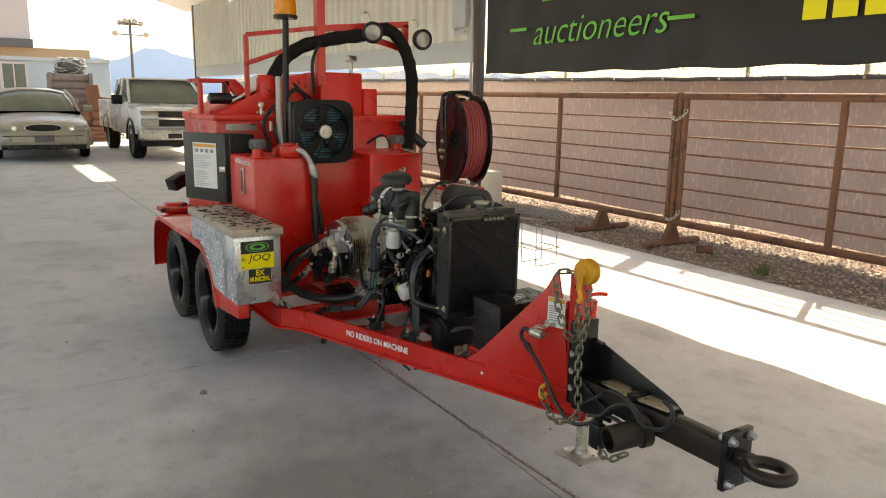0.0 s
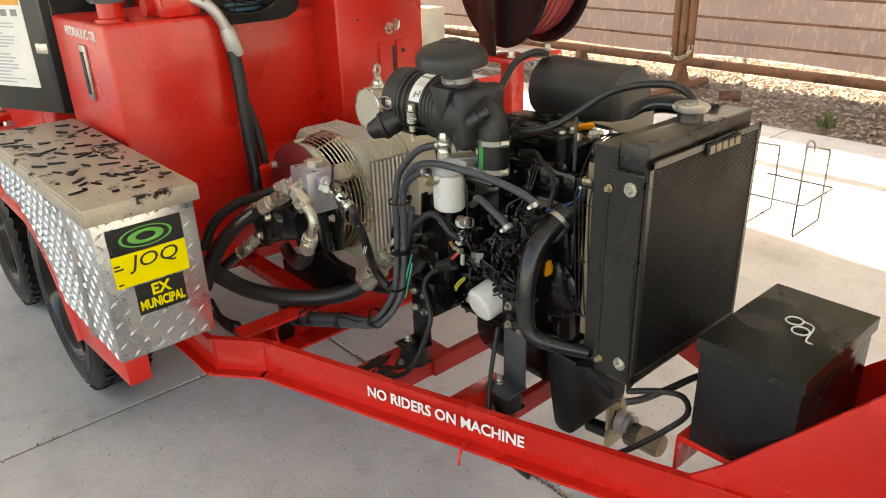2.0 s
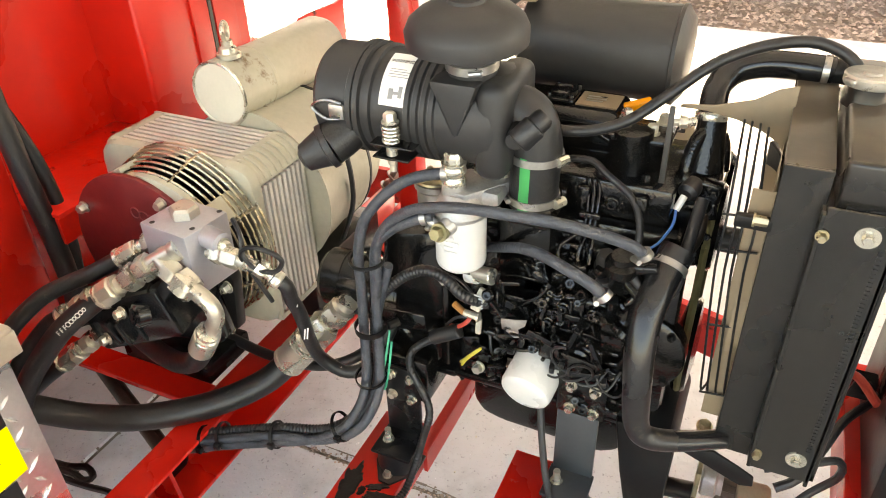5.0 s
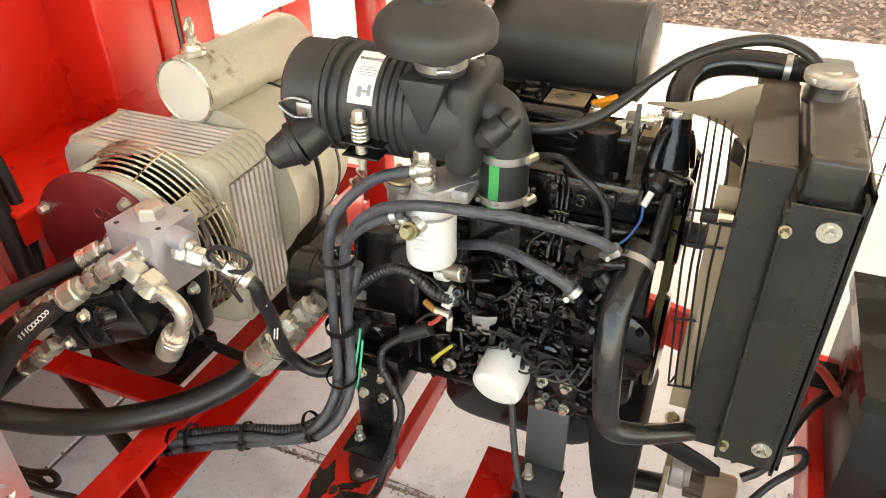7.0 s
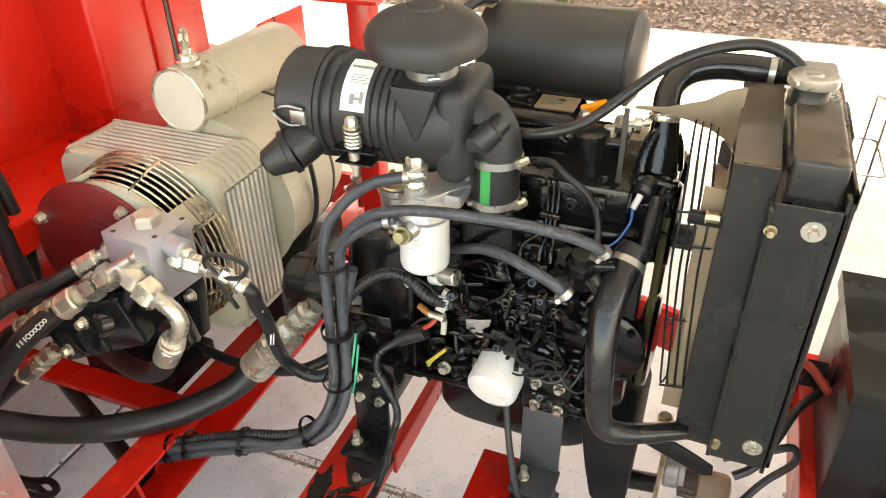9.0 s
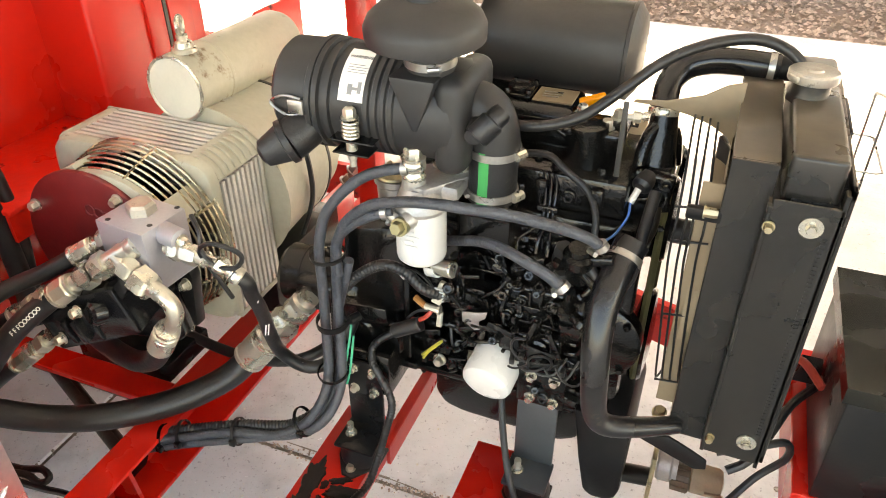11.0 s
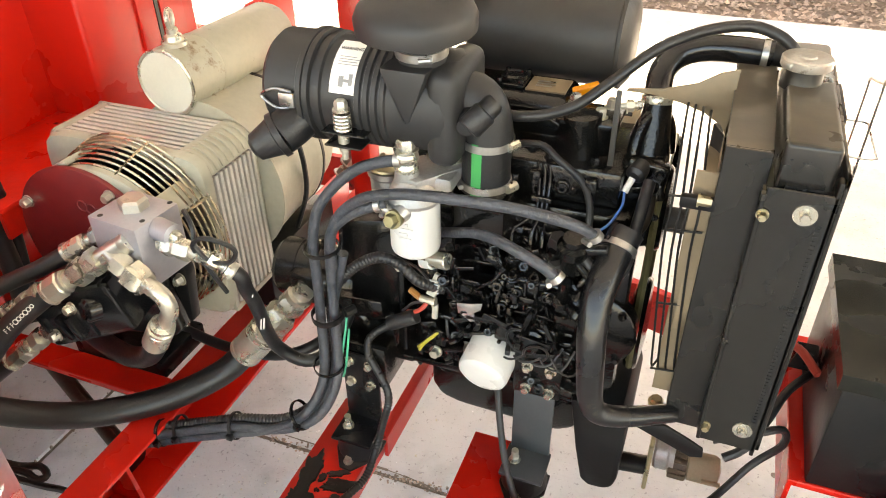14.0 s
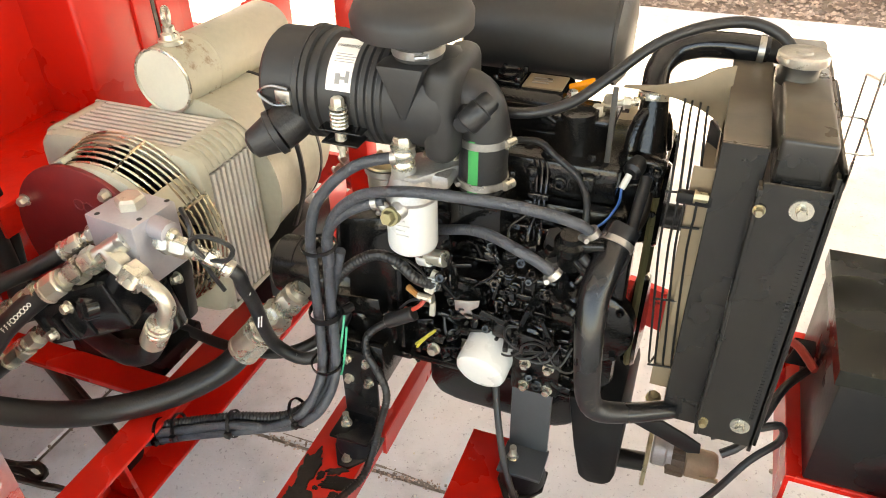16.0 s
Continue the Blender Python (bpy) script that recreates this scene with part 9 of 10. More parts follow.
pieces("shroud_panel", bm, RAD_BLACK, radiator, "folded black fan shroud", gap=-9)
# rear face of the shroud with its round opening; tan stands for light on it
bm = bmesh.new()
cy_, cz_, R_ = -0.04, 0.86, 0.172
outer = []
inner = []
for k in range(48):
    a = 2 * math.pi * k / 48
    c_, s_ = math.cos(a), math.sin(a)
    t_ = min(0.182 / max(abs(c_), 1e-6), 0.222 / max(abs(s_), 1e-6))
    outer.append((cy_ + c_ * t_, cz_ + s_ * t_))
    inner.append((cy_ + c_ * R_, cz_ + s_ * R_))
for x in (-0.108, -0.104):
    ov = [bm.verts.new((x, *p)) for p in outer]
    iv = [bm.verts.new((x, *p)) for p in inner]
    for k in range(48):
        j = (k + 1) % 48
        bm.faces.new((ov[k], ov[j], iv[j], iv[k]))
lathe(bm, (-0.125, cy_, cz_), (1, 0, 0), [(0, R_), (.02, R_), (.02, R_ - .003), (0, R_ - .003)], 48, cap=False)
part("shroud_ring", bm, TAN, radiator, "shroud opening coloured tan as if lit")
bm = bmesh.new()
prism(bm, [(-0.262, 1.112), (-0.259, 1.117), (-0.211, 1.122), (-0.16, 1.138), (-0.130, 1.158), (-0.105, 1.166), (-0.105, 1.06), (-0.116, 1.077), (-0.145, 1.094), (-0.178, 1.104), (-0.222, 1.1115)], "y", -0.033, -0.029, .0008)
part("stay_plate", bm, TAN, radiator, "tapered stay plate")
bm = bmesh.new()
for (x, y, z, d) in ((-0.048, -0.252, 1.062, (0, -1, 0)), (-0.046, -0.25, 0.672, (0, -1, 0))):
    hexagon(bm, (x, y, z), d, .007, .01)
pieces("shroud_bolt", bm, BRASS, radiator)
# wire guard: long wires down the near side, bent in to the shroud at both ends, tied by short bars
# added plate, tan in place of light on the black shroud
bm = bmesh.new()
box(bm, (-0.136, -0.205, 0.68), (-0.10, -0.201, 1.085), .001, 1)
part("shroud_cheek", bm, TAN, radiator, "side cheek of the shroud, coloured tan as if lit")
bm = bmesh.new()
box(bm, (-0.150, -0.226, 1.036), (-0.103, -0.212, 1.054), .003)
part("guard_clip", bm, BLACK_SATIN, radiator)
for xm, xb, bend, tip in ((-0.1605, -0.1440, (-0.164, -0.14, 1.114), (-0.168, -0.02, 1.104)), (-0.1480, -0.1340, (-0.154, -0.14, 1.115), (-0.157, -0.02, 1.102)), (-0.1390, -0.1220, (-0.143, -0.14, 1.117), (-0.145, -0.02, 1.100)), (-0.1230, -0.1090, (-0.132, -0.14, 1.118), (-0.133, -0.02, 1.095))):
    bm = bmesh.new()
    tube(bm, [(xb + .012, -0.165, 0.722), (xb + .004, -0.195, 0.722), (xb, -0.207, 0.733), (xb - .004, -0.212, 0.79), (xm, -0.212, 0.96), (xm + .001, -0.207, 1.03), bend, tip], .0019, 8, .02)
    part("guard_wire", bm, BLACK_SATIN, radiator, "black guard wire")
for z, x0, x1 in ((0.728, -.145, -.095), (0.86, -.152, -.113), (0.99, -.161, -.112), (1.045, -.166, -.112)):
    bm = bmesh.new()
    cyl(bm, (x0, -0.2125, z), (x1, -0.2095, z + .003), .0018, n=8)
    part("guard_bar", bm, BLACK_SATIN, radiator)
bm = bmesh.new()
hexagon(bm, (-0.128, -0.226, 1.052), (1, 0, 0), .008, .016)
hexagon(bm, (-0.125, -0.20, 0.645), (0, -.3, 1), .011, .012)
pieces("guard_bolt", bm, BRASS, radiator)
# wire rack on the far side
rack = thing("wire_rack", "thin bent-wire rack behind the radiator", "wire rack", (0.12, 0.42, 0.46))
for x, rise in ((0.127, 0.0), (0.012, -0.012)):
    bm = bmesh.new()
    sweep(bm, [Vector(p) for p in ((x, .345, .872), (x, .216, .868), (x, .212, .875), (x, .208, 1.072 + rise), (x, .213, 1.080 + rise), (x, .335, 1.046 + rise), (x, .341, 1.040 + rise), (x, .346, .880), (x, .345, .872))], .0024, 8)
    part("upright_frame", bm, STEEL, rack, "bent wire frame")
bm = bmesh.new()
tube(bm, [(.127, .209, 1.06), (.127, .207, 1.088), (.131, .215, 1.094), (.136, .224, 1.084), (.137, .224, 1.068)], .0024, 8, .006)
part("hook", bm, STEEL, rack)
bm = bmesh.new()
sweep(bm, [Vector(p) for p in ((-.01, .345, .957), (.14, .347, .957), (.148, .34, .957), (.150, .19, .957), (.14, .184, .957), (-.01, .180, .957), (-.012, .172, .957))], .0024, 8)
part("band", bm, STEEL, rack)

# ---- coolant hoses ----
def hose(name, pts, r, mat, label, n=14, ribs=0.0, step=.012, cat="hose"):
    h = thing(name, label, cat, pts[-1])
    bm = bmesh.new()
    tube(bm, pts, r, n, step, ribs)
    part("tube", bm, mat, h)
    return h


def end_clamp(h, p, d, r):
    hose_clamp(p, d, r, h, 1.2, .010)


upper = hose("upper_radiator_hose", [(-0.216, 0.01, 1.075), (-0.219, 0.03, 1.095), (-0.218, 0.055, 1.12), (-0.20, 0.08, 1.138), (-0.165, 0.09, 1.15), (-0.12, 0.095, 1.152), (-0.062, 0.10, 1.149)], .0215, RUBBER_GLOSS, "black moulded upper radiator hose", 24)
end_clamp(upper, (-0.072, 0.099, 1.149), (1, 0, 0), .022)
bm = bmesh.new()
cyl(bm, (-0.075, 0.10, 1.149), (-0.035, 0.10, 1.149), .019, n=18)
part("inlet_pipe", bm, BLACK_SATIN, radiator)
lower = hose("lower_radiator_hose", [(-0.216, -0.165, 0.945), (-0.226, -0.19, 0.922), (-0.234, -0.225, 0.895), (-0.238, -0.250, 0.865), (-0.236, -0.272, 0.825), (-0.231, -0.285, 0.777), (-0.226, -0.290, 0.725), (-0.222, -0.290, 0.700), (-0.212, -0.288, 0.679), (-0.190, -0.280, 0.668), (-0.150, -0.258, 0.660), (-0.095, -0.222, 0.652)], (.0265, .0155), RUBBER_GLOSS, "thick black lower radiator hose", 24)
end_clamp(lower, (-0.224, -0.185, 0.926), (-.3, -1, -.8), .0265)
overflow = hose("overflow_hose", [(-0.46, -0.06, 1.09), (-0.429, -0.12, 1.087), (-0.38, -0.12, 1.090), (-0.326, -0.10, 1.106), (-0.277, -0.07, 1.142), (-0.223, -0.04, 1.186), (-0.166, -0.01, 1.208), (-0.107, 0.02, 1.213), (-0.067, 0.02, 1.205), (-0.041, 0.012, 1.190), (-0.030, 0.0, 1.170)], .0085, RUBBER, "thin black overflow hose arching to the radiator", 14)
over2 = hose("breather_hose", [(-0.545, 0.13, 1.215), (-0.56, 0.10, 1.225), (-0.585, 0.05, 1.20), (-0.595, 0.0, 1.13), (-0.57, -0.03, 1.09), (-0.50, -0.05, 1.08), (-0.46, -0.06, 1.09)], .0095, RUBBER, "black breather hose looping to the muffler", 12)
h3 = hose("heater_hose", [(-0.672, -0.278, 0.84), (-0.668, -0.28, 0.90), (-0.645, -0.283, 0.952), (-0.60, -0.287, 0.993), (-0.55, -0.29, 1.012), (-0.504, -0.287, 1.018), (-0.44, -0.28, 1.018), (-0.371, -0.27, 1.014), (-0.31, -0.255, 1.000), (-0.272, -0.24, 0.983), (-0.253, -0.232, 0.966)], .0086, HOSE_GREY, "grey dusty heater hose crossing the engine")
end_clamp(h3, (-0.255, -0.233, 0.969), (.5, .2, -.8), .0102)
h4 = hose("heater_hose", [(-0.515, -0.18, 0.885), (-0.48, -0.20, 0.905), (-0.44, -0.235, 0.935), (-0.40, -0.258, 0.948), (-0.35, -0.278, 0.945), (-0.315, -0.28, 0.93), (-0.292, -0.276, 0.910)], .0086, HOSE_GREY, "grey dusty heater hose ending at the water pump")
end_clamp(h4, (-0.296, -0.277, 0.915), (.7, 0, -.7), .0102)
h5 = hose("corrugated_hose", [(-0.425, -0.10, 1.027), (-0.374, -0.10, 1.033), (-0.343, -0.11, 1.018), (-0.302, -0.12, 0.993), (-0.282, -0.14, 0.967), (-0.276, -0.16, 0.934), (-0.277, -0.17, 0.90)], .0050, RUBBER, "thin braided black hose", 12, .0012, .004)
h6 = hose("bypass_hose", [(-0.277, -0.205, 0.915), (-0.25, -0.215, 0.895), (-0.228, -0.21, 0.885), (-0.21, -0.195, 0.90), (-0.205, -0.15, 0.95), (-0.20, -0.10, 1.0)], .0095, RUBBER, "short black bypass hose", 12)
bm = bmesh.new()
lathe(bm, (-0.288, -0.195, 0.88), (0, -.2, 1), [(0, .02), (.03, .022), (.035, .026), (.05, .026), (.055, .018), (.065, .017)], 18)
cyl(bm, (-0.288, -0.203, 0.918), (-0.235, -0.21, 0.935), .0105, n=12)
cyl(bm, (-0.288, -0.203, 0.905), (-0.25, -0.225, 0.885), .0095, n=12)
part("water_tee", bm, ENGINE, engine, "black coolant tee")
# fuel lines and bundle running down and back
def run(k, dx, dy):
    return [(-0.704 + dx, -0.280 + dy, 0.82), (-0.706 + dx, -0.282 + dy, 0.73), (-0.700 + dx, -0.300 + dy, 0.63), (-0.706 + dx, -0.325 + dy, 0.575), (-0.735 + dx, -0.352 + dy, 0.528), (-0.79 + dx * .5, -0.37 + dy, 0.495), (-0.87, -0.388 + dy, 0.470 + dx * .6), (-0.97, -0.412 + dy, 0.442 + dx * .6), (-1.055, -0.445 + dy, 0.425 + dx * .6)]
h1 = hose("fuel_hose", [(-0.538, -0.245, 1.048), (-0.575, -0.252, 1.043), (-0.62, -0.258, 1.025), (-0.66, -0.266, 0.99), (-0.69, -0.275, 0.945), (-0.703, -0.28, 0.88)] + run(0, 0, 0), .0090, HOSE_GREY, "grey rubber fuel hose in the bundle")
end_clamp(h1, (-0.555, -0.248, 1.047), (-1, -.1, -.1), .0104)
h2 = hose("fuel_hose", [(-0.565, -0.275, 0.985), (-0.60, -0.28, 0.972), (-0.64, -0.28, 0.945), (-0.668, -0.28, 0.905)] + run(1, .026, .004)[0:], .0090, HOSE_GREY, "grey rubber fuel hose in the bundle")
end_clamp(h2, (-0.578, -0.277, 0.981), (-1, -.1, -.3), .0104)
h7 = hose("fuel_hose", [(-0.66, -0.26, 0.86)] + run(2, .012, .024)[1:], .0092, HOSE_GREY, "grey rubber fuel hose in the bundle")
h8 = hose("wiring_conduit", [(-0.50, -0.215, 0.795), (-0.532, -0.24, 0.820), (-0.568, -0.24, 0.848), (-0.610, -0.24, 0.850), (-0.663, -0.245, 0.810), (-0.698, -0.25, 0.75), (-0.700, -0.262, 0.65), (-0.70, -0.30, 0.57), (-0.76, -0.345, 0.515), (-0.87, -0.365, 0.488), (-0.97, -0.39, 0.462), (-1.055, -0.42, 0.445)], .0088, RUBBER, "black corrugated wiring conduit", 14, .0013, .0035)
for p, d, R in (((-0.690, -0.276, 0.875), (0, -.05, 1), .028), ((-0.691, -0.298, 0.632), (0, -.2, 1), .027), ((-0.738, -0.345, 0.528), (1, .3, .6), .027), ((-0.87, -0.376, 0.480), (1, .2, .2), .025), ((-0.985, -0.402, 0.454), (1, .25, .2), .025), ((-1.02, -0.417, 0.444), (1, .3, .2), .025)):
    bm = bmesh.new()
    d0, u, v = frame_of(d)
    lathe(bm, Vector(p) - d0 * .003, d, [(0, R), (0, R + .0025), (.006, R + .0025), (.006, R)], 24, cap=False)
    turned_box(bm, Vector(p) + u * (R + .004), (.012, .010, .012), (0, 0, 0), .001)
    solid("cable_tie", bm, BLACK, "black cable tie round the hose bundle", "cable tie", "cable ties")
bm = bmesh.new()
lathe(bm, (-0.692, -0.280, 0.729), (0, -.1, 1), [(0, .027), (0, .029), (.012, .029), (.012, .027)], 28, cap=False)
cyl(bm, (-0.665, -0.268, 0.735), (-0.655, -0.25, 0.735), .009, n=10)
solid("p_clamp", bm, BLACK_SATIN, "black cushioned clamp round the hose bundle", "clamp")
w1 = hose("ground_wire", [(-0.668, -0.255, 0.735), (-0.664, -0.27, 0.71), (-0.668, -0.285, 0.66), (-0.675, -0.292, 0.615), (-0.67, -0.29, 0.60), (-0.662, -0.285, 0.64), (-0.660, -0.268, 0.70)], .0022, WIRE_GREEN, "thin green ground wire", 6, cat="wire")
w2 = hose("sensor_wire", [(-0.236, -0.098, 0.974), (-0.235, -0.11, 0.956), (-0.241, -0.13, 0.946), (-0.249, -0.15, 0.939), (-0.261, -0.165, 0.935), (-0.275, -0.175, 0.932)], .0022, WIRE_BLUE, "thin blue sensor wire", 6, cat="wire")
w3 = hose("loose_wire", [(-0.553, -0.205, 0.640), (-0.549, -0.213, 0.648), (-0.53, -0.216, 0.672), (-0.514, -0.212, 0.688), (-0.518, -0.208, 0.680), (-0.54, -0.21, 0.654), (-0.550, -0.21, 0.636)], .0026, WIRE_YELLOW, "loop of yellow wire", 6, cat="wire")
w4 = hose("loose_wire", [(-0.57, -0.21, 0.722), (-0.552, -0.22, 0.733), (-0.536, -0.222, 0.748), (-0.53, -0.215, 0.757)], .0042, WIRE_RED, "short red wire with a crimp", 6, cat="wire")
w5 = hose("wiring_conduit", [(-0.552, -0.20, 0.703), (-0.604, -0.215, 0.684), (-0.640, -0.23, 0.655), (-0.637, -0.248, 0.631), (-0.618, -0.257, 0.606), (-0.597, -0.264, 0.574), (-0.590, -0.272, 0.545), (-0.598, -0.285, 0.50), (-0.607, -0.305, 0.445), (-0.612, -0.345, 0.408), (-0.622, -0.39, 0.408), (-0.645, -0.44, 0.405), (-0.66, -0.47, 0.38)], .0066, RUBBER, "black corrugated wiring conduit", 12, .0012, .0035)
w6 = hose("drain_hose", [(-0.40, -0.20, 0.58), (-0.385, -0.23, 0.53), (-0.36, -0.27, 0.47), (-0.325, -0.31, 0.42), (-0.28, -0.34, 0.375), (-0.22, -0.35, 0.345), (-0.15, -0.35, 0.335)], .0065, RUBBER, "thin black drain hose", 10)
for pts, r, mat, lab in (([(0.135, 0.02, 0.60), (0.09, -0.05, 0.60), (0.06, -0.12, 0.585), (0.03, -0.18, 0.57), (0.0, -0.2, 0.555)], .008, RUBBER, "black battery cable"), ([(0.135, -0.02, 0.63), (0.10, 0.03, 0.64), (0.06, 0.06, 0.62)], .008, WIRE_RED, "red battery cable"),
                         ([(-0.02, -0.17, 0.56), (0.05, -0.15, 0.585), (0.09, -0.12, 0.575), (0.10, -0.11, 0.53), (0.06, -0.12, 0.47), (0.0, -0.18, 0.41), (-0.08, -0.25, 0.36), (-0.14, -0.33, 0.34)], .007, RUBBER, "black battery cable")):
    hose("battery_cable", pts, r, mat, lab + " below the radiator", 10, cat="cable")
bm = bmesh.new()
turned_box(bm, (-0.510, -0.222, 0.806), (.017, .014, .040), (-20, 18, 0), .002)
turned_box(bm, (-0.515, -0.215, 0.742), (.010, .008, .032), (0, 4, 0), .002)
turned_box(bm, (-0.575, -0.235, 0.842), (.010, .012, .026), (0, -40, 0), .002)
pieces("wire_connector", bm, IVORY, engine, "off-white wire connectors")
bm = bmesh.new()
for k in range(5):
    box(bm, (-0.518, -0.231, 0.794 + k * .006), (-0.502, -0.228, 0.796 + k * .006))
part("connector_rib", bm, SIDING_GREY, engine)
bm = bmesh.new()
cyl(bm, (-0.562, -0.212, 0.775), (-0.54, -0.22, 0.768), .006, n=8)
part("wire_splice", bm, BURNT, engine)
bm = bmesh.new()
cyl(bm, (-0.54, -0.22, 0.768), (-0.515, -0.222, 0.768), .0065, n=10, edge=.001)
lathe(bm, (-0.515, -0.222, 0.768), (1, 0, 0), [(0, .009), (.004, .009), (.006, .004)], 10)
part("terminal", bm, ZINC, engine)
bm = bmesh.new()
cyl(bm, (-0.545, -0.195, 0.836), (-0.491, -0.21, 0.850), .0145, n=18, edge=.002)
part("stop_solenoid", bm, ZINC, engine, "small metal solenoid")
bm = bmesh.new()
cyl(bm, (-0.541, -0.197, 0.834), (-0.522, -0.202, 0.839), .0150, n=18)
part("solenoid_label", bm, WHITE_LABEL, engine)
bm = bmesh.new()
lathe(bm, (-0.535, -0.166, 0.60), (0, -1, .1), [(0, .013), (.003, .013)], 20)
hexagon(bm, (-0.535, -0.169, 0.60), (0, -1, .1), .0098, .012, False)
part("drain_plug", bm, ZINC, engine, "bright zinc plug bolt")
for pts in ([(-.51, -.222, .79), (-.52, -.215, .80), (-.55, -.205, .82), (-.58, -.21, .835)], [(-.512, -.21, .758), (-.53, -.205, .75), (-.56, -.205, .74), (-.58, -.21, .72)], [(-.50, -.20, .72), (-.49, -.215, .69), (-.47, -.22, .70), (-.45, -.215, .73)]):
    bm = bmesh.new()
    tube(bm, pts, .0028, 6, .01)
    part("harness_wire", bm, RUBBER, engine)
bm = bmesh.new()
cyl(bm, (-0.60, -0.226, 0.697), (-0.548, -0.222, 0.727), .0135, n=14, edge=.002)
part("conduit_tee", bm, RUBBER, engine)


# ---- air compressor ----
CREAM_PALE = material("chalky_cream_paint", (0.62, 0.60, 0.51), 0.45, vary=0.06, scale=12, dirt=(0.4, 0.35, 0.27), dirt_at=0.66, dirt_scale=14)
GUARD_WIRE = material("gold_zinc_wire", (0.48, 0.41, 0.28), 0.28, 0.9, vary=0.12, scale=30)
comp = thing("air_compressor", "cream hydraulic-driven air compressor with a wrap-around cooler", "air compressor", (-1.17, 0.05, 0.47))
CX, CZ = -1.165, 0.755
# cooler housing: a cream box with rounded corners round the fan
bm = bmesh.new()
def cowl(grow_, R=None):
    """The rounded outline of the cooler's front, or a circle in it."""
    out = []
    for k in range(72):
        a = 2 * math.pi * k / 72
        c_, s_ = math.cos(a), math.sin(a)
        hx, hz = (.171 if c_ > 0 else .223) + grow_, (.176 if s_ > 0 else .205) + grow_
        q = R or ((abs(c_) / hx) ** 9 + (abs(s_) / hz) ** 9) ** (-1 / 9)
        out.append((CX + q * c_, CZ + q * s_))
    return out
rows_ = [[bm.verts.new((x, y, z)) for x, z in line] for y, line in ((-0.150, cowl(0)), (-0.162, cowl(0)), (-0.170, cowl(-.004)), (-0.174, cowl(-.012)), (-0.174, cowl(0, .166)), (-0.166, cowl(0, .164)), (-0.150, cowl(0, .164)))]
for a, b in zip(rows_, rows_[1:]):
    for k in range(72):
        bm.faces.new((a[k], a[(k + 1) % 72], b[(k + 1) % 72], b[k]))
tmp = bmesh.new()
box(tmp, (-1.385, -0.157, 0.545), (-1.345, 0.0, 0.925), .015, 3)
merge(bm, tmp)
tmp = bmesh.new()
prism(tmp, [(-1.055, 0.930), (-1.038, 0.928), (-1.018, 0.919), (-1.003, 0.905), (-0.995, 0.884), (-1.003, 0.880), (-1.06, 0.905)], "y", -0.166, 0.0, .004)
merge(bm, tmp)
box(bm, (-1.385, -0.155, 0.555), (-0.997, 0.0, 0.57), .004)
box(bm, (-1.385, -0.01, 0.545), (-1.04, 0.0, 0.925), .004)
box(bm, (-1.05, -0.01, 0.555), (-0.997, 0.0, 0.89), .004)
box(bm, (-1.355, -0.160, 0.905), (-1.045, -0.145, 0.930), .004)
box(bm, (-1.014, -0.160, 0.57), (-0.995, -0.147, 0.886), .003)
box(bm, (-1.062, -0.160, 0.905), (-1.04, -0.003, 0.930), .004)
pieces("housing_panel", bm, CREAM, comp, gap=-9)
bm = bmesh.new()
for k in range(8):
    prism(bm, [(-1.048, 0.931), (-1.034, 0.931), (-1.014, 0.921), (-0.999, 0.905), (-0.993, 0.888), (-1.003, 0.888), (-1.009, 0.899), (-1.020, 0.909), (-1.038, 0.920)], "y", -0.150 + k * .0185, -0.1395 + k * .0185, .003)
pieces("corner_louvre", bm, CREAM, comp)
bm = bmesh.new()
for k in range(9):
    y = -0.142 + k * 0.0155
    box(bm, (-1.345, y, 0.905), (-1.06, y + 0.0100, 0.928), .001, 1)
pieces("top_core_tube", bm, FIN, comp, "aluminium cooler tubes")
# fins between the tubes, coloured much darker than the tubes
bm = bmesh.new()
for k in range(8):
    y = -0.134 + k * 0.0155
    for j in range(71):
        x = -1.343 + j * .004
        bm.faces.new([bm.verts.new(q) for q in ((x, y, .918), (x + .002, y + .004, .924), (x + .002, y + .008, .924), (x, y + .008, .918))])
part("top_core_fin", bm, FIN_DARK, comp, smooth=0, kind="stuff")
bm = bmesh.new()
for k in range(9):
    y = -0.142 + k * 0.0155
    box(bm, (-1.017, y, 0.575), (-0.994, y + 0.0090, 0.880), .001, 1)
pieces("side_core_tube", bm, FIN, comp, "aluminium cooler tubes")
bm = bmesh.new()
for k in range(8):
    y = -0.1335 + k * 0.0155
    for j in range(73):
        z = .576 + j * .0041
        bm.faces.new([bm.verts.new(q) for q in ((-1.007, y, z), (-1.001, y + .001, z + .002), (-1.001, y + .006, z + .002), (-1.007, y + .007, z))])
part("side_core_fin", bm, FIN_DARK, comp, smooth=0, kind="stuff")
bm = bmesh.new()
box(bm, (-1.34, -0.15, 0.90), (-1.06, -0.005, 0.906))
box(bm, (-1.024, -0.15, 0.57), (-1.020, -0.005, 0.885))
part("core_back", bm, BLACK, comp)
# fan cone, wire guard and drive end
bm = bmesh.new()
for k in range(9):
    ring(bm, (CX, -0.168 - .012 * k, CZ + .005), (0, 1, 0), 0.193 - 0.0010 * k - .0003 * k * k, .0024, 64, 6)
pieces("guard_ring", bm, GUARD_WIRE, comp, "gold-tinted wire guard", gap=-9)
bm = bmesh.new()
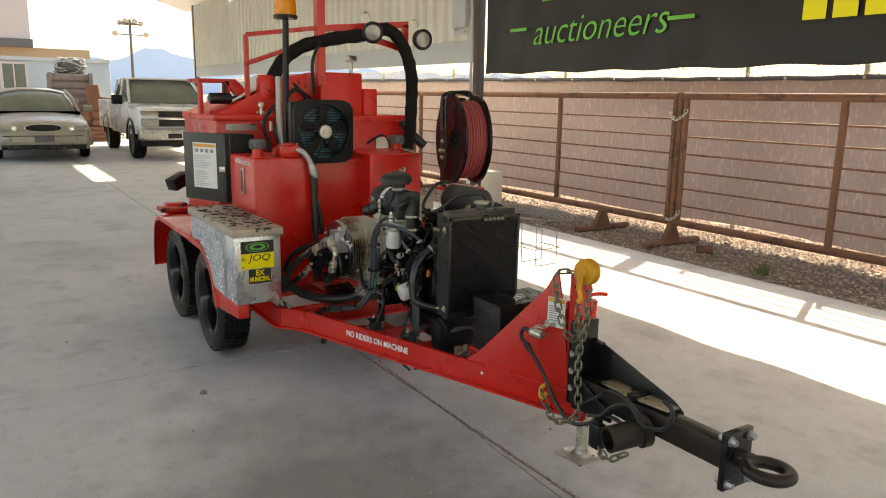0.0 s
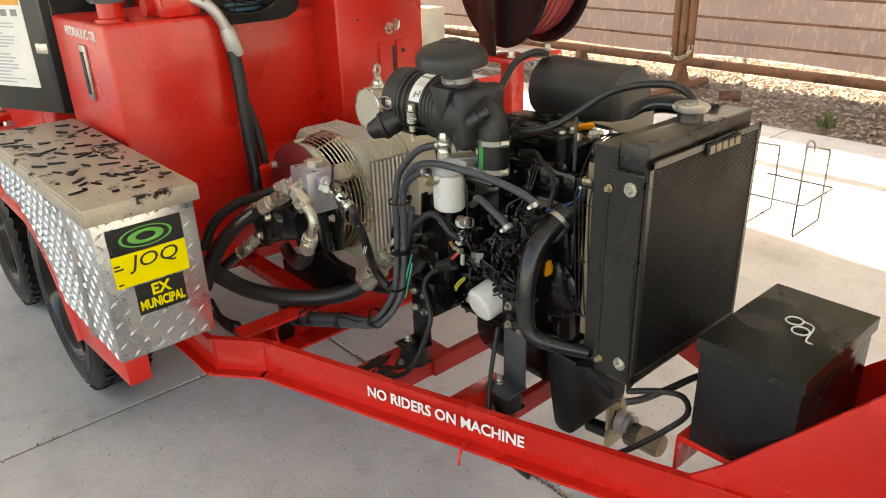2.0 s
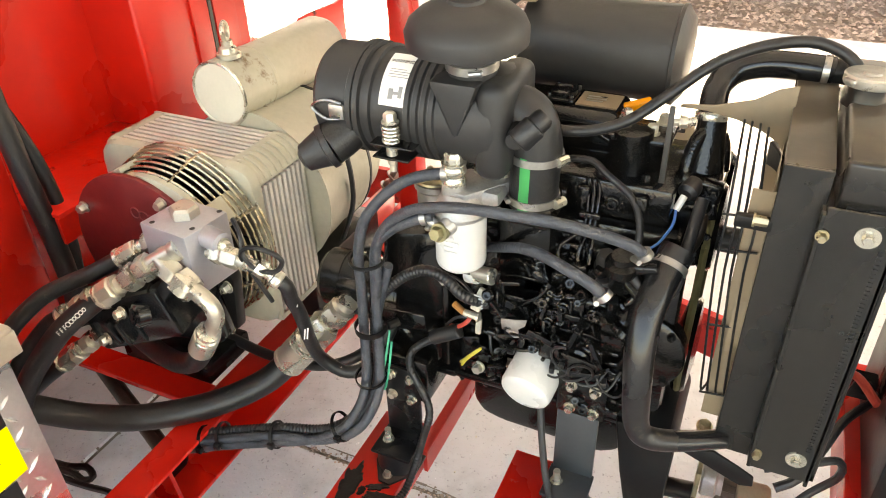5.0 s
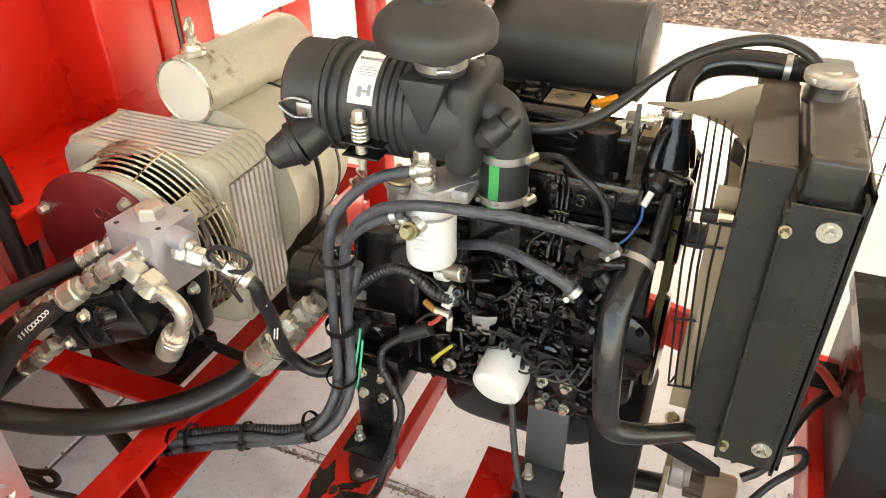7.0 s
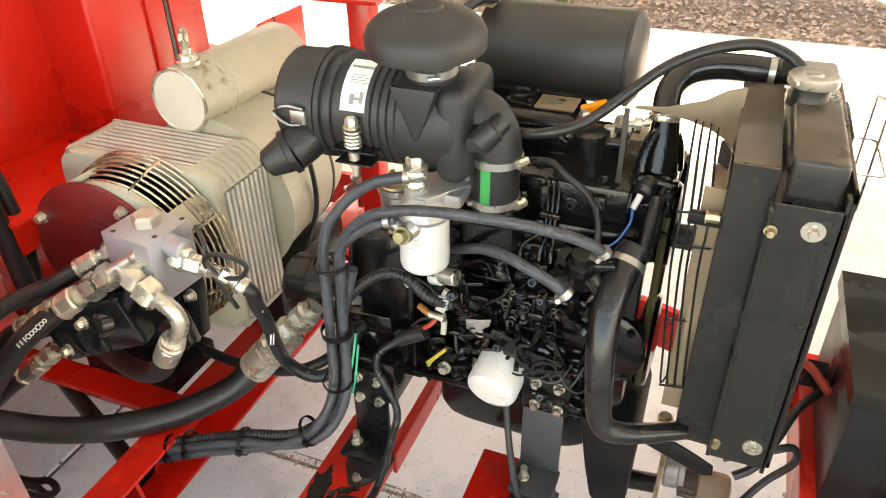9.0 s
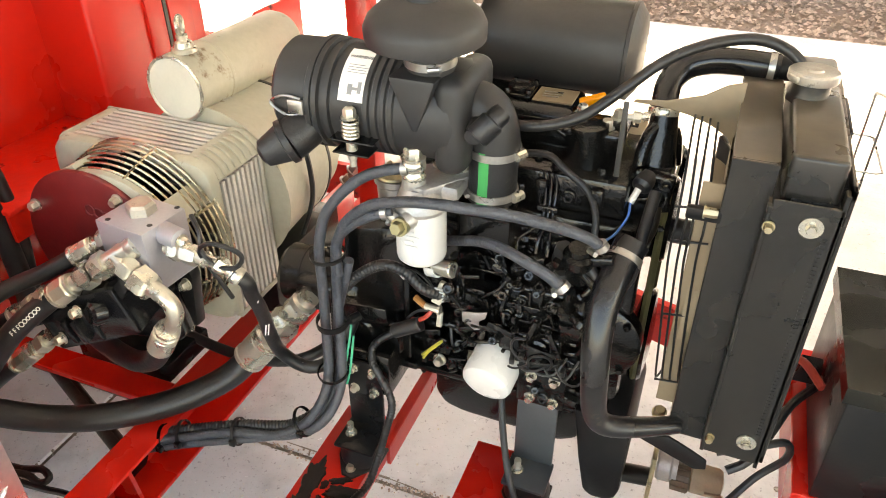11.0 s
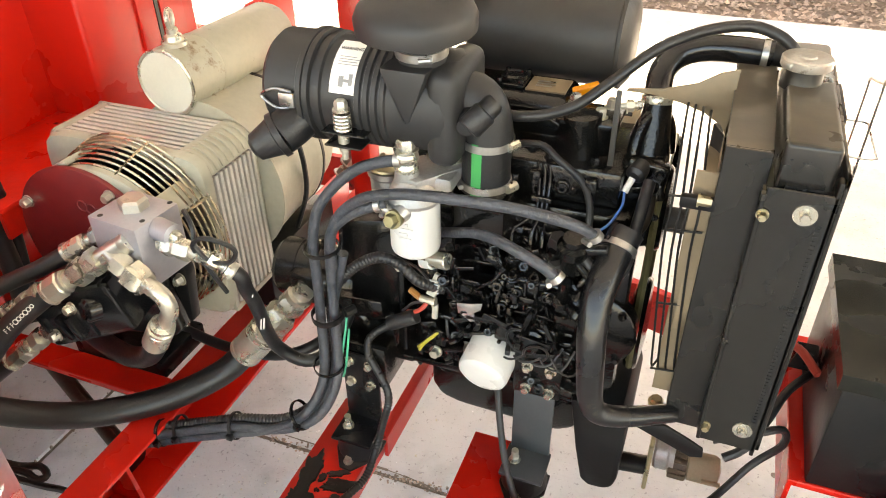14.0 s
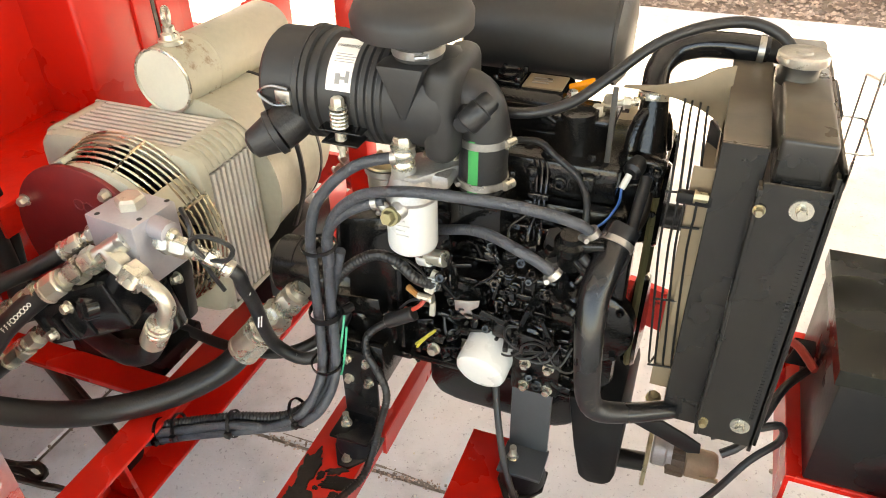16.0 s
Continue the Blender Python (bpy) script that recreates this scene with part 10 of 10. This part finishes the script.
for k in range(8):
    a = 2 * math.pi * k / 8 + .5
    sweep(bm, [(CX + (.193 - .0010 * j - .0003 * j * j) * math.cos(a), -0.168 - .012 * j, CZ + .005 + (.193 - .0010 * j - .0003 * j * j) * math.sin(a)) for j in range(9)], .003, 6)
pieces("guard_rib", bm, GUARD_WIRE, comp, gap=-9)
# hub and blades coloured black for the shade inside the guard
bm = bmesh.new()
lathe(bm, (CX, -0.165, CZ), (0, -1, 0), [(0, .10), (.05, .10), (.055, .09), (.11, .09)], 36)
part("fan_hub", bm, BLACK, comp)
bm = bmesh.new()
for k in range(9):
    a = 2 * math.pi * k / 9
    tmp = bmesh.new()
    box(tmp, (-.03, -.003, .08), (.03, .003, .185), .001, 1)
    bmesh.ops.transform(tmp, matrix=Matrix.Translation((CX, -0.20, CZ)) @ Matrix.Rotation(a, 4, 'Y') @ Matrix.Rotation(.6, 4, 'Z'), verts=tmp.verts)
    merge(bm, tmp)
pieces("fan_blade", bm, BLACK_SATIN, comp, gap=-9)
bm = bmesh.new()
for a in (38, 118):
    q_ = Vector((CX + .178 * math.cos(radians(a)), -0.215, CZ + .005 + .178 * math.sin(radians(a))))
    turned_box(bm, q_, (.012, .10, .05), (0, -a, 0), .003)
pieces("guard_bracket", bm, CREAM, comp, "cream bracket across the wire guard")
bm = bmesh.new()
pts = [(CX - .035 + .172 * math.cos(a), CZ + .005 + .172 * math.sin(a)) for a in [radians(d) for d in range(40, 262, 8)]]
pts += [(CX - .03, CZ - .06), (CX + .02, CZ + .02), (CX + .06, CZ + .06)]
prism(bm, pts, "y", -0.283, -0.272, .002)
fp = part("drive_cover", bm, MAROON, comp, "flat maroon cover plate")
bm = bmesh.new()
for k in range(3):
    ring(bm, (CX - .03 + .02 * k, -0.2835, CZ + .10 - .004 * k), (0, 1, 0), .011, .0015, 16, 4)
part("cast_mark", bm, MAROON, fp)
bm = bmesh.new()
lathe(bm, (CX, -0.268, CZ), (0, 1, 0), [(-.004, .168), (0, .175), (.012, .176), (.02, .166)], 56)
part("cover_rim", bm, CREAM, comp, "cream rim behind the cover")
bm = bmesh.new()
for a in (58, 150):
    hexagon(bm, (CX - .035 + .155 * math.cos(radians(a)), -0.283, CZ + .005 + .155 * math.sin(radians(a))), (0, -1, 0), .011, .014)
pieces("cover_bolt", bm, ZINC, comp)
bm = bmesh.new()
prism(bm, [(CX - .02, CZ - .17), (CX + .17, CZ - .12), (CX + .185, CZ + .0), (CX + .16, CZ + .09), (CX + .05, CZ + .09), (CX - .03, CZ - .04)], "y", -0.29, -0.262, .006)
part("drive_plate", bm, BLACK, comp, "black motor mounting plate")
# compressor barrel and air receiver
bm = bmesh.new()
lathe(bm, (CX + .03, 0.0, 0.77), (0, 1, 0), [(0, .19), (.03, .182), (.10, .178), (.16, .174), (.17, .178), (.19, .178), (.20, .168), (.27, .160), (.30, .13), (.31, .05)], 48)
part("barrel", bm, CREAM, comp)
bm = bmesh.new()
lathe(bm, (CX + .03, 0.19, 0.77), (0, 1, 0), [(0, .180), (.008, .180)], 48)
part("barrel_seam", bm, RUBBER, comp)
bm = bmesh.new()
tmp_d = Vector((0.03, 1, -0.01))
lathe(bm, (-1.185, -0.005, 0.992), tmp_d, [(0, .066), (.002, .070), (.10, .070), (.102, .0715), (.108, .0715), (.11, .070), (.36, .070), (.38, .062), (.385, .02)], 40)
part("receiver", bm, CREAM, comp, "cream cylindrical separator tank")
bm = bmesh.new()
lathe(bm, (-1.185, -0.009, 0.992), tmp_d, [(0, .01), (.002, .064), (.003, .064)], 40)
part("receiver_end", bm, CREAM_PALE, comp, "off-white end plate")
bm = bmesh.new()
ring(bm, (-1.185, -0.006, 0.992), tmp_d, .0675, .0035, 48, 8)
part("receiver_rim", bm, ZINC, comp)
bm = bmesh.new()
lathe(bm, (-1.177, 0.035, 1.060), (0, 0, 1), [(0, .026), (.008, .026), (.010, .02), (.02, .018), (.024, .012), (.034, .012)], 20)
ring(bm, (-1.177, 0.035, 1.113), (0.9, .4, 0), .017, .0055, 24, 8)
part("lifting_eye", bm, ZINC, comp, "zinc lifting eye bolt")
bm = bmesh.new()
box(bm, (-1.36, -0.02, 0.46), (-1.28, 0.28, 0.56), .004)
box(bm, (-1.08, -0.02, 0.46), (-1.0, 0.28, 0.60), .004)
box(bm, (-1.34, -0.30, 0.455), (-1.10, -0.16, 0.50), .004)
pieces("foot", bm, BLACK, comp)
hose("lead", [(-0.98, 0.10, 0.90), (-0.955, 0.09, 0.86), (-0.945, 0.09, 0.80), (-0.955, 0.10, 0.72), (-1.0, 0.12, 0.62), (-1.04, 0.14, 0.55)], .006, RUBBER, "thin black lead behind the compressor", 8, cat="cable")

# ---- hydraulic motor and fittings ----
motor = thing("hydraulic_motor", "black hydraulic motor with an aluminium valve block", "hydraulic motor", (-1.08, -0.36, 0.6))
bm = bmesh.new()
turned_box(bm, (-1.105, -0.375, 0.735), (.15, .12, .105), (0, -18, 14), .010)
turned_box(bm, (-1.14, -0.415, 0.715), (.10, .07, .085), (0, -18, 14), .006)
turned_box(bm, (-1.075, -0.325, 0.70), (.16, .05, .14), (0, -10, 0), .012)
for (x, z) in ((-1.165, .70), (-1.125, .715), (-1.10, .722)):
    turned_box(bm, (x, -0.452, z), (.012, .02, .05), (0, -18, 14), .003)
lathe(bm, (-1.06, -0.43, 0.76), (-.3, -.8, .2), [(0, .022), (.02, .022), (.024, .016), (.02, .010)], 18)
pieces("motor_casting", bm, BLACK_CHIPPED, motor, "chipped black motor casting", gap=-9)
bm = bmesh.new()
for (x, y, z) in ((-1.185, -.452, .735), (-1.15, -.455, .692), (-1.098, -.447, .762), (-1.108, -.335, .701), (-0.983, -.302, .752), (-1.0, -.302, .648)):
    hexagon(bm, (x, y, z), (-.15, -1, .1), .0105, .013)
pieces("body_bolt", bm, ZINC, motor)
bm = bmesh.new()
turned_box(bm, (-1.026, -0.325, 0.845), (.110, .10, .124), (0, 0, -6), .003)
block = part("valve_block", bm, ALU_MACHINED, motor, "machined aluminium valve block")
bm = bmesh.new()
hexagon(bm, (-1.028, -0.318, 0.907), (0, 0, 1), .026, .020, False)
part("block_plug", bm, ZINC, block)
bm = bmesh.new()
lathe(bm, (-0.975, -0.333, 0.886), (1, -.25, 0), [(0, .020), (.046, .020), (.049, .014)], 22)
part("solenoid", bm, ALU_MACHINED, block)
bm = bmesh.new()
hexagon(bm, (-0.927, -0.346, 0.886), (1, -.25, 0), .011, .012)
hexagon(bm, (-1.085, -0.33, 0.87), (-1, .1, 0), .016, .03, False)
pieces("block_nut", bm, ZINC, block)
bm = bmesh.new()
for (x, y) in ((-1.065, -.36), (-.985, -.35), (-1.06, -.29), (-.98, -.285)):
    lathe(bm, (x, y, .9068), (0, 0, 1), [(0, .005), (.0006, .005)], 10)
pieces("bolt_hole", bm, DARK_INK, block)


def nut(bm, p, d, r, h):
    hexagon(bm, p, d, r, h, False)


# tee on the block's near face with two branches
bm = bmesh.new()
TEE = Vector((-.106, -.054, -.074)).normalized()
SIDE = Vector((.068, -.010, -.032)).normalized()
cyl(bm, (-1.010, -0.376, 0.872), (-1.072, -0.402, 0.832), .0165, n=20, edge=.003)
lathe(bm, (-1.002, -0.372, 0.877), TEE, [(0, .019), (.012, .019), (.016, .0165)], 20)
cyl(bm, (-1.036, -0.389, 0.856), (-1.000, -0.399, 0.838), .0150, n=20)
cyl(bm, (-1.032, -0.36, 0.860), (-1.036, -0.389, 0.857), .016, n=18)
part("tee_fitting", bm, ZINC, motor, "zinc-plated tee fitting")
bm = bmesh.new()
nut(bm, (-1.056, -0.394, 0.843), TEE, .0245, .030)
nut(bm, (-1.018, -0.395, 0.846), SIDE, .0225, .026)
nut(bm, (-0.988, -0.401, 0.834), SIDE, .0275, .034)
pieces("pipe_nut", bm, ZINC, motor, gap=-.01)
bm = bmesh.new()
tube(bm, [(-0.956, -0.407, 0.824), (-0.936, -0.41, 0.818), (-0.921, -0.41, 0.804), (-0.916, -0.41, 0.782), (-0.927, -0.409, 0.760), (-0.945, -0.407, 0.738)], .0148, 24, .006)
part("elbow_pipe", bm, ZINC, motor, "bent zinc pipe")
bm = bmesh.new()
DOWN = Vector((-.046, .006, -.073)).normalized()
lathe(bm, (-0.943, -0.407, 0.741), DOWN, [(0, .016), (.003, .0215), (.009, .0220), (.011, .0200), (.014, .0200), (.016, .0235), (.021, .0235), (.023, .021)], 28)
lathe(bm, Vector((-0.943, -0.407, 0.741)) + DOWN * .022, DOWN, [(0, .021), (.003, .0235), (.048, .0240), (.053, .0205)], 18)
part("elbow_crimp", bm, ZINC, motor)
bm = bmesh.new()
cyl(bm, (-0.960, -0.348, 0.865), (-0.905, -0.357, 0.874), .012, n=14)
nut(bm, (-0.945, -0.351, 0.867), (1, -.12, .15), .0175, .020)
nut(bm, (-0.915, -0.356, 0.873), (1, -.1, 0), .0185, .030)
lathe(bm, (-0.886, -0.36, 0.874), (.95, 0, -.06), [(0, .011), (.010, .011), (.012, .0145), (.018, .0145), (.020, .011), (.040, .011)], 18)
part("side_fitting", bm, ZINC, motor)


def crimp(bm, p, d, r, L=.075):
    """A hose end: nut, neck and crimped sleeve from p along d."""
    d = Vector(d).normalized()
    p = Vector(p)
    hexagon(bm, p, d, r * 1.25, r * 1.5, False)
    lathe(bm, p + d * r * 1.4, d, [(0, r * .8), (r * .7, r * .8), (r * .75, r * 1.1), (r * .95, r * 1.1), (r, r * .9), (r * 1.2, r * .9)], 20)
    # the sleeve is squeezed flat all round in eight strips
    lathe(bm, p + d * r * 2.5, d, [(0, r * 1.1), (.003, r * 1.25), (L - r * 1.1 - .010, r * 1.25), (L - r * 1.1 - .007, r * 1.19)], 8)
    lathe(bm, p + d * (r * 1.4 + L - .010), d, [(0, r * 1.1), (.001, r * 1.27), (.007, r * 1.27), (.010, r * 1.1)], 20)


def hydraulic(name, start, d, pts, r, label, L=.075):
    h = thing(name, label, "hydraulic hose", pts[-1])
    bm = bmesh.new()
    crimp(bm, start, d, r, L)
    part("crimped_end", bm, ZINC, h, "crimped zinc hose end")
    bm = bmesh.new()
    e = Vector(start) + Vector(d).normalized() * (r * 1.4 + L - .02)
    tube(bm, [e, e + Vector(d).normalized() * .03] + pts, r, 18, .015)
    part("tube", bm, RUBBER, h)
    return h


hydraulic("hydraulic_hose", (-1.088, -0.345, 0.859), (-.058, -.040, -.034), [(-1.194, -0.42, 0.799), (-1.227, -0.445, 0.786), (-1.265, -0.48, 0.765), (-1.31, -0.53, 0.71), (-1.35, -0.56, 0.62)], .0155, "black hydraulic hose curving from the valve block", .060)
thick = hydraulic("hydraulic_hose", (-1.082, -0.407, 0.824), TEE, [(-1.190, -0.485, 0.742), (-1.220, -0.516, 0.704), (-1.27, -0.56, 0.62), (-1.32, -0.59, 0.50)], .0200, "thick black hydraulic hose with white print", .062)
bm = bmesh.new()
for k in range(9):
    m = facing((-1.150 - .0052 * k, -0.4795 - .0042 * k, 0.7765 - .0052 * k), (.64, .5, .58), (.416, -.863, .289))
    tmp = bmesh.new()
    if k > 5:
        box(tmp, (-.0020, -.0045, 0), (-.0008, .0045, .0008))
        box(tmp, (-.0020, .0032, 0), (.0018, .0045, .0008))
        box(tmp, (-.0008, -.0008, 0), (.0018, .0006, .0008))
    else:
        ring(tmp, (0, 0, .0006), (0, 0, 1), .0032 + .0006 * (k % 3), .0009, 10, 4)
    bmesh.ops.transform(tmp, matrix=m, verts=tmp.verts)
    merge(bm, tmp)
part("print", bm, WHITE_LABEL, thick, "worn white print")
hydraulic("hydraulic_hose", (-1.186, -0.455, 0.764), (-.080, -.025, -.055), [(-1.27, -0.482, 0.705), (-1.32, -0.52, 0.64), (-1.36, -0.56, 0.56)], .014, "thin black hydraulic hose", .045)
hydraulic("hydraulic_hose", (-1.212, -0.443, 0.659), (-.118, -.038, -.100), [(-1.34, -0.49, 0.55), (-1.41, -0.54, 0.48)], .0165, "black hydraulic hose with a long zinc end", .085)
bm = bmesh.new()
cyl(bm, (-1.16, -0.43, 0.70), (-1.215, -0.444, 0.657), .013, n=14)
nut(bm, (-1.180, -0.434, 0.686), (-.118, -.038, -.100), .021, .024)
cyl(bm, (-1.14, -0.44, 0.795), (-1.19, -0.457, 0.762), .012, n=14)
nut(bm, (-1.160, -0.446, 0.783), (-.080, -.025, -.055), .018, .022)
pieces("port_fitting", bm, ZINC, motor)
big = thing("suction_hose", "thick black suction hose sweeping back under the motor", "hydraulic hose", (-1.4, -0.5, 0.44))
bm = bmesh.new()
tube(bm, [(-0.900, -0.242, 0.570), (-0.921, -0.250, 0.544), (-0.952, -0.284, 0.513), (-1.004, -0.345, 0.496), (-1.068, -0.405, 0.491), (-1.143, -0.458, 0.492), (-1.225, -0.500, 0.500), (-1.290, -0.540, 0.530), (-1.38, -0.59, 0.575)], .0265, 24, .012)
part("tube", bm, RUBBER, big)
bm = bmesh.new()
bd = Vector((0.134, 0.05, 0.161)).normalized()
bp = Vector((-0.921, -0.250, 0.544))
lathe(bm, bp, bd, [(0, .028), (.002, .035), (.010, .035), (.012, .031)], 26)
lathe(bm, bp + bd * .011, bd, [(0, .031), (.002, .0345), (.050, .0345), (.053, .031)], 18)
lathe(bm, bp + bd * .063, bd, [(0, .031), (.001, .035), (.007, .035), (.009, .030), (.013, .030), (.015, .036), (.021, .036), (.025, .028), (.037, .024)], 26)
part("crimped_end", bm, ZINC, big, "crimped zinc hose end")
bm = bmesh.new()
hexagon(bm, bp + bd * .10, bd, .034, .046, False)
lathe(bm, bp + bd * .146, bd, [(0, .02), (.012, .02)], 18)
hexagon(bm, bp + bd * .158, bd, .028, .026, False)
lathe(bm, bp + bd * .184, bd, [(0, .026), (.012, .027), (.016, .020), (.03, .020)], 20)
part("swivel_nut", bm, ZINC, big)
pres = hydraulic("hydraulic_hose", (-0.850, -0.360, 0.873), (.035, .010, -.030), [(-0.809, -0.338, 0.80), (-0.809, -0.326, 0.770), (-0.814, -0.31, 0.725), (-0.822, -0.29, 0.665), (-0.819, -0.272, 0.612), (-0.785, -0.256, 0.575), (-0.750, -0.243, 0.578), (-0.722, -0.222, 0.61), (-0.70, -0.19, 0.67)], .0128, "black hydraulic hose with white stripe print", .030)
bm = bmesh.new()
for (p, xd, w) in (((-0.7995, -0.3405, 0.795), (0, .3, 1), .012), ((-0.805, -0.316, 0.722), (.03, .3, 1), .045), ((-0.783, -0.2625, 0.586), (1, .35, -.25), .05)):
    m = facing(p, xd, (.70, -.68, .20) if xd[2] > 0 else (.1, -.6, .8))
    bars(bm, m, w, .010, 2, seed=4)
part("print", bm, WHITE_LABEL, pres, "white print")
hose("hydraulic_hose", [(-1.25, -0.18, 0.52), (-1.12, -0.19, 0.495), (-1.02, -0.2, 0.49), (-0.92, -0.21, 0.505), (-0.84, -0.20, 0.525), (-0.78, -0.17, 0.56), (-0.74, -0.13, 0.62)], .0115, RUBBER, "black hose passing under the compressor", 12)
hose("hydraulic_hose", [(-0.980, -0.401, 0.680), (-0.989, -0.40, 0.665), (-1.017, -0.395, 0.632), (-1.066, -0.385, 0.603), (-1.12, -0.37, 0.587), (-1.176, -0.355, 0.585), (-1.22, -0.345, 0.595)], .0205, RUBBER, "thick black hose curling under the motor", 20)
hose("solenoid_wire", [(-0.845, -0.345, 0.79), (-0.86, -0.36, 0.85), (-0.872, -0.37, 0.895), (-0.845, -0.372, 0.918), (-0.808, -0.366, 0.912), (-0.796, -0.36, 0.895), (-0.812, -0.362, 0.872), (-0.845, -0.368, 0.872), (-0.868, -0.368, 0.895), (-0.872, -0.36, 0.925), (-0.90, -0.34, 0.94)], .0042, RUBBER, "black wire curled beside the valve block", 8, cat="wire")
# return hose from the tank's filter head down to the frame
rh = thing("return_hose", "black return hose with a grey crimped elbow", "hydraulic hose", (-1.42, -0.30, 0.6))
bm = bmesh.new()
tube(bm, [(-1.555, -0.40, 1.34), (-1.525, -0.385, 1.345), (-1.49, -0.36, 1.33), (-1.475, -0.335, 1.29), (-1.47, -0.315, 1.24)], .018, 14)
lathe(bm, (-1.472, -0.32, 1.26), (.05, .25, -1), [(0, .02), (.012, .025), (.08, .026), (.09, .023)], 20)
part("elbow", bm, ALU, rh, "grey metal elbow and crimp")
bm = bmesh.new()
tube(bm, [(-1.468, -0.31, 1.19), (-1.462, -0.305, 1.10), (-1.458, -0.305, 1.0), (-1.45, -0.305, 0.88), (-1.435, -0.305, 0.76), (-1.425, -0.31, 0.64), (-1.43, -0.32, 0.54)], .021, 16)
part("tube", bm, RUBBER, rh)
hose("return_hose", [(-1.472, -0.30, 1.06), (-1.462, -0.275, 0.96), (-1.452, -0.262, 0.86), (-1.445, -0.262, 0.74), (-1.44, -0.28, 0.62), (-1.44, -0.30, 0.52)], .014, RUBBER, "black hose beside the tank", 12)
bm = bmesh.new()
for (x, y, z) in ((-1.125, 0.545, 0.505), (-1.105, 0.555, 0.540), (-1.085, 0.565, 0.575)):
    hexagon(bm, (x, y, z), (.6, .2, .75), .020, .022)
    cyl(bm, (x, y, z), (x + .03, y + .01, z + .038), .012, n=10)
solid("air_fitting", bm, STEEL, "row of steel air fittings on the frame", "fitting")
bm = bmesh.new()
prism(bm, [(-1.17, 0.25), (-1.03, 0.25), (-1.03, 0.36), (-1.075, 0.50), (-1.13, 0.60), (-1.17, 0.60)], "z", 0.464, 0.472, .002)
solid("cross_plate", bm, RED, "red plate across the frame below the compressor", "plate")
hose("frame_cable", [(-1.42, -0.54, 0.40), (-1.346, -0.548, 0.375), (-1.29, -0.543, 0.372), (-1.25, -0.531, 0.375), (-1.222, -0.542, 0.372), (-1.235, -0.556, 0.370), (-1.27, -0.552, 0.374), (-1.33, -0.562, 0.37), (-1.40, -0.58, 0.39)], .0075, RUBBER, "black cable looped on the frame", 8, cat="cable")
hose("frame_cable", [(-1.38, -0.56, 0.38), (-1.29, -0.567, 0.368), (-1.22, -0.562, 0.366), (-1.157, -0.555, 0.366), (-1.10, -0.575, 0.368)], .007, RUBBER, "black cable lying along the frame", 8, cat="cable")
